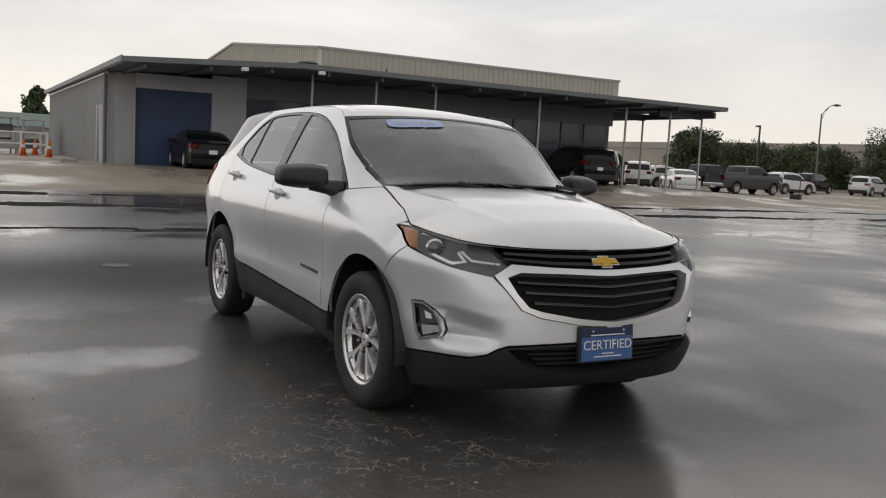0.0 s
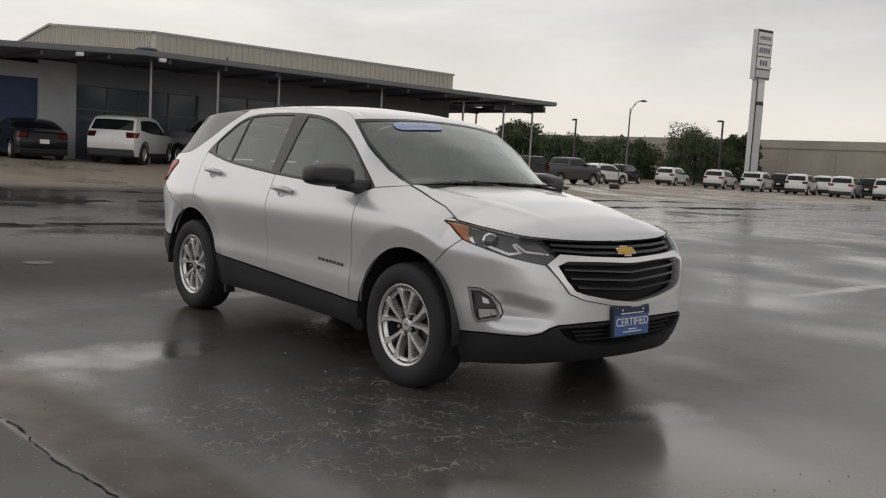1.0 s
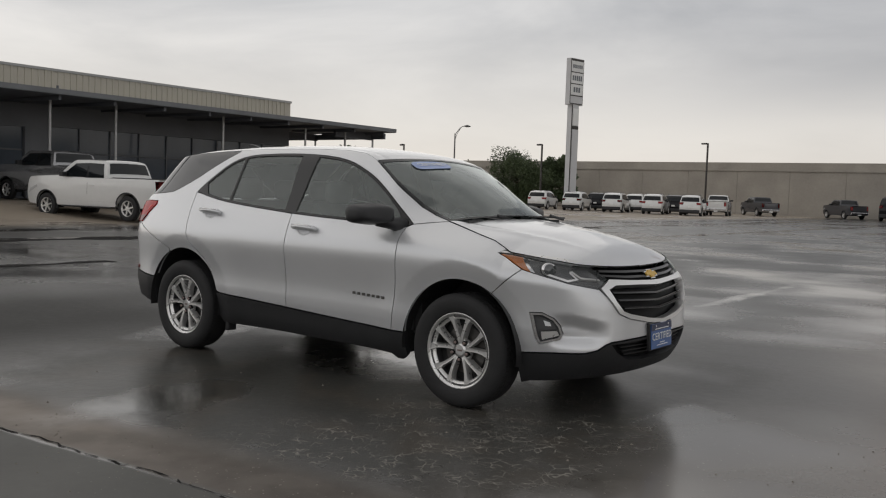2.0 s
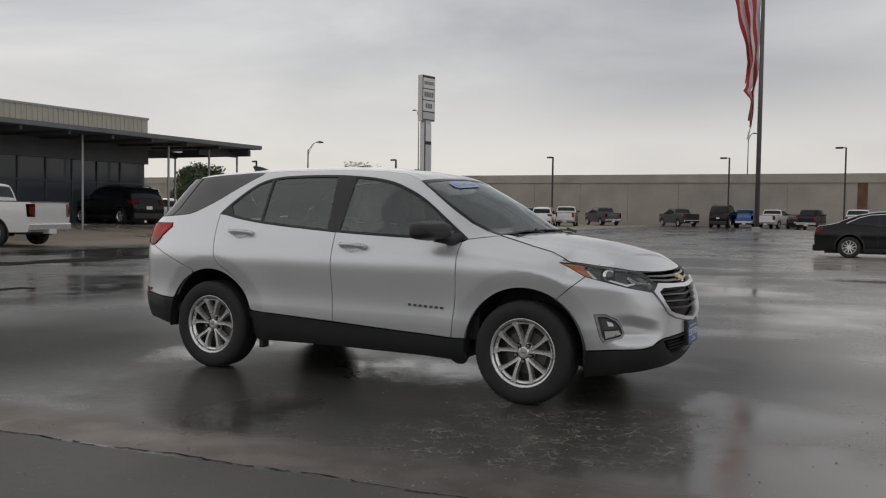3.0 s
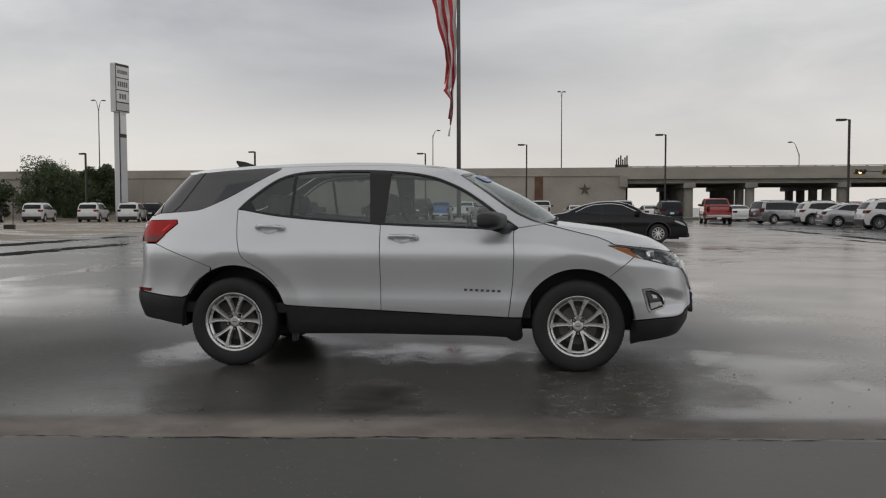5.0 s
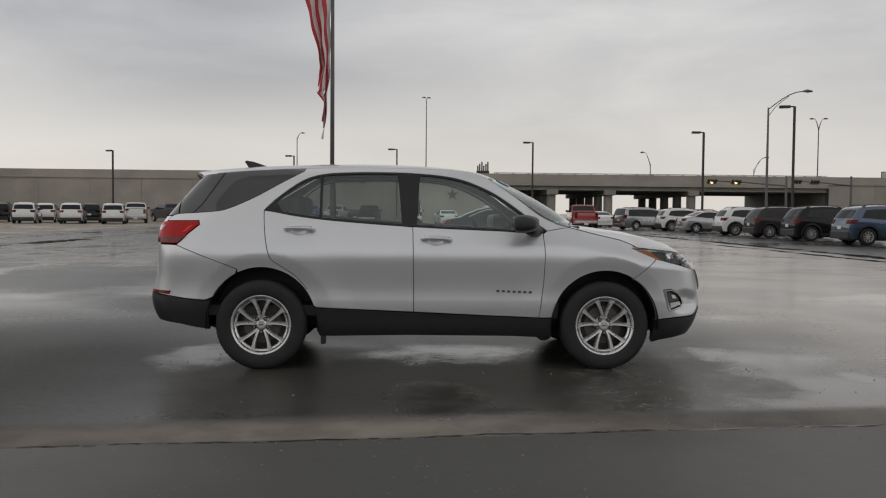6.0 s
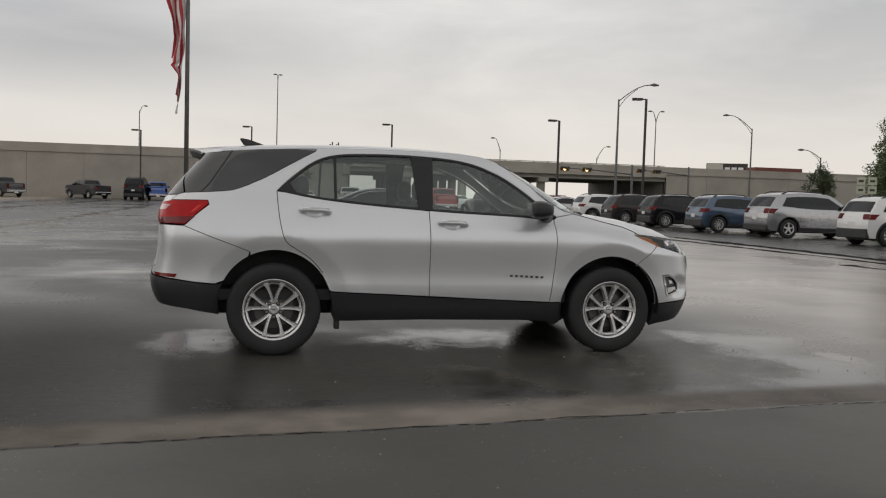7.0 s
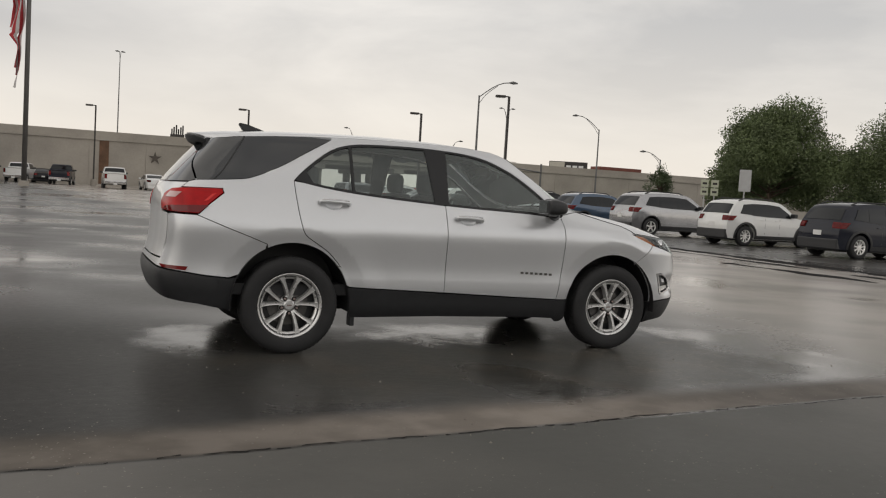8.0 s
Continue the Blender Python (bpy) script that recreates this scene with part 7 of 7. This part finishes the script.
truck = park(vehicle("pickup", "pickup", 5.85, 2.03, 1.92, P_WHITE, 0.4, "white crew cab pickup parked facing the building", spokes=6), -22.4, 11.6, 192)
for x, y, a, mt, lb in ((-27.9, 12.9, 188, P_SILVER, "silver crew cab pickup parked under the canopy edge"), (-38.2, 45.6, 90, P_GREY, "grey crew cab pickup parked on the lot"),
                        (-42.5, 46.2, 90, P_BLACK, "black pickup beside the grey pickup"), (-25.5, 77.4, 105, P_WHITE, "white pickup parked behind the suv row"), (-25.2, 88.5, 130, P_GREY, "dark grey pickup parked past the suv row"), (-17.6, 92.0, 130, P_GREY, "dark grey pickup parked by the wall"),
                        (-10.4, 91.0, 95, P_BRIGHTBLUE, "bright blue pickup parked by the wall"), (-7.4, 90.0, 80, P_WHITE, "white pickup parked by the wall"), (-3.6, 86.5, 85, P_NAVY, "dark navy pickup parked by the wall"),
                        (0.8, 78.5, 90, P_WHITE, "white pickup parked nose to the wall"), (8.6, 78.5, 90, P_WHITE, "white pickup parked by the star wall"), (14.3, 62.5, 85, P_RED, "red pickup parked with its tail to the lot")):
    also(truck, P_WHITE, x, y, a, mt, lb, "pickups on the lot")
jeep = park(vehicle("offroader", "suv", 4.5, 2.05, 2.3, P_BLACK, 0.52, "black lifted off-road vehicle on big tyres"), -12.2, 88.5, 85)
cross = park(vehicle("crossover", "suv", 4.45, 1.82, 1.68, P_WHITE, 0.365, "white crossover with dark lower cladding", "crossovers in the row", clad=True, spokes=9), 21.2, 18.9, 0)
for x, y, mt, lb in ((20.7, 13.4, P_NAVY, "dark navy crossover with red tail lamps"), (21.1, 29.7, P_BLUE, "steel blue crossover parked in the row"), (21.1, 34.9, P_BLACK, "black crossover on pale wheels"),
                     (21.2, 40.0, P_BROWN, "dark taupe suv parked in the row"), (21.2, 44.9, P_WHITE, "white suv parked in the row"), (21.2, 57.3, P_WHITE, "white crossover near the end of the row")):
    also(cross, P_WHITE, x, y, 0, mt, lb, "crossovers in the row")
big = park(vehicle("large_suv", "suv", 5.1, 1.93, 1.82, P_SILVER, 0.38, "silver three-row suv parked in the row"), 21.4, 24.6, 0)
hatch_car = park(vehicle("small_sedan", "sedan", 4.4, 1.75, 1.5, P_SILVER, 0.32, "small silver car parked in the row"), 21.1, 52.0, 0)
minivan = park(vehicle("minivan", "van", 5.1, 1.98, 1.75, P_SILVER, 0.34, "silver minivan at the end of the row"), 19.6, 63.0, 20)
also(cross, P_WHITE, 24.5, 70.0, 10, P_RED, "red crossover behind the row", "crossovers in the row")
also(cross, P_WHITE, 28.0, 71.5, 10, P_RED, "red crossover behind the row", "crossovers in the row")
also(sedan, P_BLACK, -30.5, 6.0, 178, P_BLACK, "black sedan parked at the bay door")
also(wsuv, P_WHITE, -29.2, 9.6, 140, P_WHITE, "white suv parked at an angle by the shopfront")
also(minivan, P_SILVER, -31.2, 27.3, 135, P_BLACK, "black van parked beside the canopy posts")
for x, y, a in ((-39.5, 37.0, 140), (-45.0, 44.5, 90), (-43.0, 56.0, 90)):
    also(cross, P_WHITE, x, y, a, P_WHITE, "white crossover parked beyond the canopy", "crossovers beyond the canopy")
also(wsuv, P_WHITE, -30.2, 24.6, 172, P_BLACK, "black full-size suv parked under the canopy")
also(sedan, P_BLACK, -39.5, 40.8, 150, P_WHITE, "white sedan parked beyond the canopy")
for x, y, mt in ((4.2, 79.5, P_WHITE), (11.5, 81.5, P_WHITE), (-5.6, 93.0, P_BLACK), (18.6, 76.0, P_WHITE)):
    also(sedan, P_BLACK, x, y, 95, mt, "sedan parked by the highway wall", "sedans by the wall")


# ---- trees ----
def tree(x, y, h, spread, clear, seed, mat=None, leaves=5200, leaf=0.20, cone=0.85, name="tree", label="leafy green shade tree with an uneven crown"):
    rnd = random.Random(seed)
    t = thing(name, (x, y, lift(x, y)), 0, label, "tree", "trees round the lot")
    limbs = bmesh.new()
    tube(limbs, [(0, 0, 0), (0.05, 0.03, h * 0.2), (-0.06, 0.1, h * 0.45), (0.05, 0, h * 0.75)], [h * 0.026, h * 0.02, h * 0.014, h * 0.005], 8)
    blobs = []
    for k in range(26):
        a = math.tau * 5 * k / 26 + rnd.uniform(-0.4, 0.4)
        u = rnd.random()
        z = clear + (h - clear) * (0.12 + 0.78 * u)
        r = spread * (0.72 + 0.28 * min(1, u * 3.5)) * (1 - cone * u ** 2.0) * rnd.uniform(0.3, 0.82)
        c = Vector((r * math.cos(a), r * math.sin(a), z))
        blobs.append((c, spread * rnd.uniform(0.24, 0.4)))
        tube(limbs, [(0, 0, min(z * 0.65, h * 0.5)), (c.x * 0.45, c.y * 0.45, z * 0.8), tuple(c)], [h * 0.010, h * 0.006, h * 0.002], 5)
    blobs.append((Vector((0, 0, h - spread * 0.3)), spread * 0.36))
    part("trunk", limbs, M_BARK, t, smooth=True)
    # leaves: many small folded blades on the outside of each clump, fewer within
    g = np.random.default_rng(seed)
    pick = g.integers(0, len(blobs), leaves)
    cen = np.array([tuple(c) for c, r in blobs])[pick]
    rad = np.array([r for c, r in blobs])[pick]
    d = g.normal(size=(leaves, 3)) * (1, 1, 0.8)
    d /= np.linalg.norm(d, axis=1)[:, None]
    lump = 1 + 0.16 * np.sin(5 * d[:, 0] + pick) * np.cos(4 * d[:, 1] + 2 * pick) + 0.1 * np.sin(9 * d[:, 2] + pick)
    p = cen + d * (rad * lump * (0.25 + 0.8 * g.random(leaves) ** 0.6))[:, None]
    p = p[p[:, 2] > clear * 0.9]
    n = len(p)
    u = g.normal(size=(n, 3))
    u /= np.linalg.norm(u, axis=1)[:, None]
    w = np.cross(u, g.normal(size=(n, 3)))
    w /= np.linalg.norm(w, axis=1)[:, None]
    k = np.cross(u, w)
    s = (leaf * g.uniform(0.6, 1.5, n))[:, None]
    quad = np.stack([p - u * s, p - 0.2 * u * s - 0.55 * w * s + 0.12 * k * s, p + u * s, p + 0.1 * u * s + 0.55 * w * s + 0.15 * k * s], 1)
    me = bpy.data.meshes.new("crown")
    me.from_pydata(quad.reshape(-1, 3).tolist(), [], np.arange(4 * n).reshape(n, 4).tolist())
    bm = bmesh.new()
    bm.from_mesh(me)
    bpy.data.meshes.remove(me)
    part("crown", bm, mat or M_LEAF, t)
    return t


tree(41.8, 40.4, 8.1, 5.6, 1.7, 11, leaves=120000, leaf=0.07, cone=0.72)
tree(48.6, 34.3, 9.0, 5.4, 1.9, 12, leaves=60000, leaf=0.07, cone=0.6)
tree(55.5, 58.0, 7.6, 5.0, 1.2, 13, leaves=26000, leaf=0.1)
tree(62.5, 80.5, 6.4, 2.1, 1.4, 14, M_LEAF2, leaves=5000, leaf=0.09)
tree(-53.2, 85.0, 6.1, 4.6, 0.2, 15, M_LEAF2, cone=0.35, leaves=30000, leaf=0.1)
for k, (x, y, h, s) in enumerate(((-61.5, 85.0, 5.4, 2.6), (-66.0, 85.5, 5.8, 2.8), (-70.5, 85.0, 5.9, 2.8), (-75.0, 85.0, 5.7, 2.7), (-79.5, 86.0, 5.9, 2.8), (-51.6, 90.0, 6.9, 1.5), (-49.8, 90.5, 7.2, 1.5), (-56.5, 59.0, 6.2, 2.3))):
    tree(x, y, h * 0.88, s * 1.3, 0.3, 20 + k, M_LEAF2, cone=0.5, leaves=15000, leaf=0.13, label="dark green leafy tree by the wall")
for k in range(7):
    tree(66 + 9 * k, 70 - 7 * k, 7.5 + (k % 3), 4.5, 1.2, 40 + k, M_LEAF2, leaves=9000, leaf=0.16, label="leafy green tree beyond the parked cars")

# ---- beyond the lot ----
M_RUSTRED = surf("rust_red_trailer_paint", (0.16, 0.045, 0.03), 0.6, var=0.2, scale=0.8, stain=0.1)
M_PALESIGN = surf("pale_green_sign_sheet", (0.42, 0.44, 0.33), 0.5, var=0.1, scale=2)
bb = thing("billboard", (146.7, 243.0, 0), -121, "distant roadside billboard on posts", "billboard")
part("board", boxm(-0.2, 0.2, -6.2, 6.2, 10.4, 14.4), M_POLE, bb)
for y in (-3.5, 3.5):
    part("post", tubem([(0, y, 0), (0, y, 10.5)], 0.3), M_POLE, bb)
part("picture", boxm(0.201, 0.23, -6.0, -1.2, 10.6, 14.2), M_TANMETAL, bb)
for k in range(3):
    part("print_bar", boxm(0.201, 0.23, -0.6 + k * 2.0, 0.9 + k * 2.0, 11.6, 13.2), M_WHITE, bb)
trailer = thing("freight_trailer", (72.5, 105.0, 5.0), 0, "rust red box trailer standing on the highway", "trailer")
part("box", boxm(-3.7, 3.7, -1.25, 1.25, 0.35, 1.75, bevel=0.03), M_RUSTRED, trailer)
for k in range(10):
    part("rib", boxm(-3.5 + k * 0.74, -3.42 + k * 0.74, -1.29, -1.251, 0.4, 1.7), M_RUSTRED, trailer)
for x in (-2.6, 2.6):
    for y in (-1.0, 1.0):
        part("wheel", prismm([(x + 0.36 * math.cos(a), 0.36 + 0.36 * math.sin(a)) for a in [k * math.tau / 14 for k in range(14)]], "y", y - 0.13, y + 0.13), M_TYRE, trailer)
rs = thing("road_sign", (36.95, 37.5, 0), -122, "grey road sign back on a steel post", "sign", "road signs")
part("post", tubem([(0, 0, 0), (0, 0, 3.95)], 0.05), M_GALV, rs)
part("sheet", boxm(0.05, 0.08, -0.37, 0.37, 2.55, 3.95, bevel=0.01), M_GALV, rs)
rs = thing("route_sign", (36.0, 39.7, 0), -128, "pair of pale square road signs on two posts", "sign", "road signs")
for y in (-0.32, 0.32):
    part("post", tubem([(0, y, 0), (0, y, 3.25)], 0.04), M_GALV, rs)
    for z in (2.2, 2.75):
        pl = part("sheet", boxm(0.05, 0.07, y - 0.24, y + 0.24, z, z + 0.48, bevel=0.008), M_PALESIGN, rs)
        part("print_bar", boxm(0.071, 0.074, y - 0.14, y + 0.14, z + 0.17, z + 0.31), M_POLE, pl)
M_SIGNALBODY = surf("yellow_signal_housing", (0.30, 0.19, 0.04), 0.5, var=0.1, scale=4)
M_SIGNALGLOW = bpy.data.materials.new("amber_signal_glow")
M_SIGNALGLOW.use_nodes = True
M_SIGNALGLOW.node_tree.nodes["Principled BSDF"].inputs["Base Color"].default_value = (0.9, 0.5, 0.2, 1)
M_SIGNALGLOW.node_tree.nodes["Principled BSDF"].inputs["Emission Color"].default_value = (1.0, 0.62, 0.25, 1)
M_SIGNALGLOW.node_tree.nodes["Principled BSDF"].inputs["Emission Strength"].default_value = 3.0


def traffic_signal(x, y, reach, turn, heads, h, lit):
    """A steel post with a mast arm that carries signal heads over the road."""
    p = thing("traffic_signal", (x, y, 0), turn, "steel traffic signal post with heads on a mast arm", "traffic light", "traffic signals")
    part("post", tubem([(0, 0, 0), (0, 0, h + 0.8)], [0.13, 0.1], 10), M_LAMPPOST, p)
    part("mast_arm", tubem([(0, 0, h - 0.1), (-reach * 0.5, 0, h + 0.12), (-reach, 0, h + 0.22)], [0.08, 0.06, 0.04], 8), M_LAMPPOST, p)
    for k in range(heads):
        hx = -reach * (1 - 0.30 * k) + 0.2
        hd = part("signal_head", boxm(hx - 0.5, hx + 0.5, -0.28, -0.06, h - 0.08, h + 0.22, bevel=0.04), M_SIGNALBODY, p)
        for j in range(3):
            part("lens", tubem([(hx - 0.36 + 0.36 * j, -0.281, h + 0.07), (hx - 0.36 + 0.36 * j, -0.31, h + 0.07)], [0.13, 0.11], 12), M_SIGNALGLOW if lit and j == 1 else M_BLACK, hd)
            part("visor", tubem([(hx - 0.36 + 0.36 * j, -0.28, h + 0.2), (hx - 0.36 + 0.36 * j, -0.45, h + 0.19)], [0.14, 0.12], 8), M_BLACK, hd)


traffic_signal(34.3, 69.8, 8.4, 17, 2, 4.0, True)
traffic_signal(43.5, 76.0, 7.0, 17, 2, 4.3, False)
stack = thing("pipe_stack", (19.0, 200.0, 0), 0, "cluster of dark upright pipes behind the highway", "pipes")
for k in range(6):
    part("pipe", tubem([(-1.2 + 0.48 * k, 0.3 * (k % 2), 0), (-1.2 + 0.48 * k, 0.3 * (k % 2), 12.4 + 0.9 * ((k * 7) % 3) / 2)], 0.17, 8), M_POLE, stack)
part("collar", boxm(-1.5, 1.5, -0.25, 0.55, 9.0, 11.2), M_POLE, stack)
far_house = thing("low_shed", (-86, 1.5, 0), 0, "distant low shed with a green roof", "shed")
part("wall", boxm(-4, 4, -7, 7, 0, 2.3), M_GREYMETAL, far_house)
part("roof", prismm([(-4.5, 2.3), (4.5, 2.3), (0, 3.6)], "y", -7.4, 7.4), surf("green_metal_roof", (0.10, 0.16, 0.13), 0.5), far_house)
tree(-92, 4.6, 6.0, 1.8, 1.0, 60, M_LEAF2, leaves=2200, leaf=0.25)
cone = thing("traffic_cone", (-39.0, 1.2, lift(-39.0, 1.2)), 0, "orange traffic cone with white bands", "traffic cone", "traffic cones")
part("base", boxm(-0.2, 0.2, -0.2, 0.2, 0, 0.04), M_ORANGE, cone)
part("body", tubem([(0, 0, 0.03), (0, 0, 0.8)], [0.15, 0.035], 14), M_ORANGE, cone, smooth=True)
part("band", tubem([(0, 0, 0.38), (0, 0, 0.52)], [0.104, 0.085], 14), M_WHITE, cone, smooth=True)
for x, y in ((-40.5, 0.2), (-43.0, 0.9)):
    copy_thing(cone, pose(x, y, lift(x, y)))
for k, x in enumerate((-42.0, -46.0)):
    rail = thing("barrier_rail", (x, 0.2, lift(x, 0.2)), 10, "white pipe barrier rail beside cones", "barrier", "barrier rails")
    for y in (-1.2, 0, 1.2):
        part("post", tubem([(0, y, 0), (0, y, 1.15)], 0.05), M_WHITE, rail)
    for z in (0.55, 1.1):
        part("pipe", tubem([(0, -1.2, z), (0, 1.2, z)], 0.04), M_WHITE, rail)
for k, (x, y, a) in enumerate(((-45.5, -0.4, 8), (-48.5, 1.2, -6))):
    rack = thing("storage_rack", (x, y, lift(x, y)), a, "grey steel storage rack holding crates beside the building", "rack", "storage racks")
    for px in (-0.9, 0.9):
        for py in (-0.5, 0.5):
            part("upright", boxm(px - 0.04, px + 0.04, py - 0.04, py + 0.04, 0, 1.9), M_GALV, rack)
    for z in (0.25, 1.0, 1.8):
        part("shelf", boxm(-0.95, 0.95, -0.55, 0.55, z, z + 0.06), M_GALV, rack)
    for j, (px, z, w, h) in enumerate(((-0.45, 0.312, 0.35, 0.5), (0.4, 0.312, 0.42, 0.4), (-0.2, 1.062, 0.5, 0.45))):
        part("crate", boxm(px - w, px + w, -0.4, 0.4, z, z + h, bevel=0.02), M_GREYMETAL if (j + k) % 2 else M_DARKMETAL, rack)
tagged(part("kerb", boxm(-34.5, -31.2, 0.9, 1.5, 0.3, lift(-33, 1.2) + 0.14, bevel=0.04), M_CONCRETE, None), "low concrete kerb island at the building corner", "kerb", kind="structure")
drain = thing("drain_cover", (-4.27, -1.19, 0), 0, "round iron drain cover set in the asphalt", "drain cover", "drain covers")
part("lid", tubem([(0, 0, -0.02), (0, 0, 0.006)], 0.12, 24), M_POLE, drain)
part("rim", ring(bmesh.new(), [(0.125, 0), (0.15, 0)], 24), M_POLE, drain).matrix_basis = pose(0, 0, 0.005, -90, 0, 0)
wheel_stop = thing("pallet_block", (-31.0, 42.2, 0), 20, "small dark block with an upright rod on the lot", "marker")
part("block", boxm(-0.3, 0.3, -0.2, 0.2, 0, 0.3, bevel=0.03), M_POLE, wheel_stop)
part("rod", tubem([(0.2, 0, 0.34), (0.22, 0, 1.9)], 0.025), M_POLE, wheel_stop)

# loose grit and small stones on the wet ground near the car
rs_ = random.Random(77)
bm = bmesh.new()
for k in range(1000):
    x, y = rs_.uniform(-7, 8), -7.5 + 7.5 * rs_.random() ** 0.8
    if k % 3 == 0:
        y = -2.93 + 0.09 * x + rs_.gauss(0.12, 0.16)
    s = rs_.uniform(0.003, 0.009) * (1.6 if k % 17 == 0 else 1)
    q = [bm.verts.new((x + s * math.cos(a) * rs_.uniform(0.6, 1.2), y + s * math.sin(a) * rs_.uniform(0.6, 1.2), 0.0)) for a in (0.2, 1.7, 3.3, 4.9)]
    t = bm.verts.new((x, y, s * rs_.uniform(0.5, 1.0)))
    for i in range(4):
        bm.faces.new((q[i], q[(i + 1) % 4], t))
tagged(part("grit", bm, surf("pale_grit", (0.20, 0.18, 0.155), 0.7, var=0.4, scale=3.0), None), "loose pale grit and small stones on asphalt", "grit", kind="stuff")
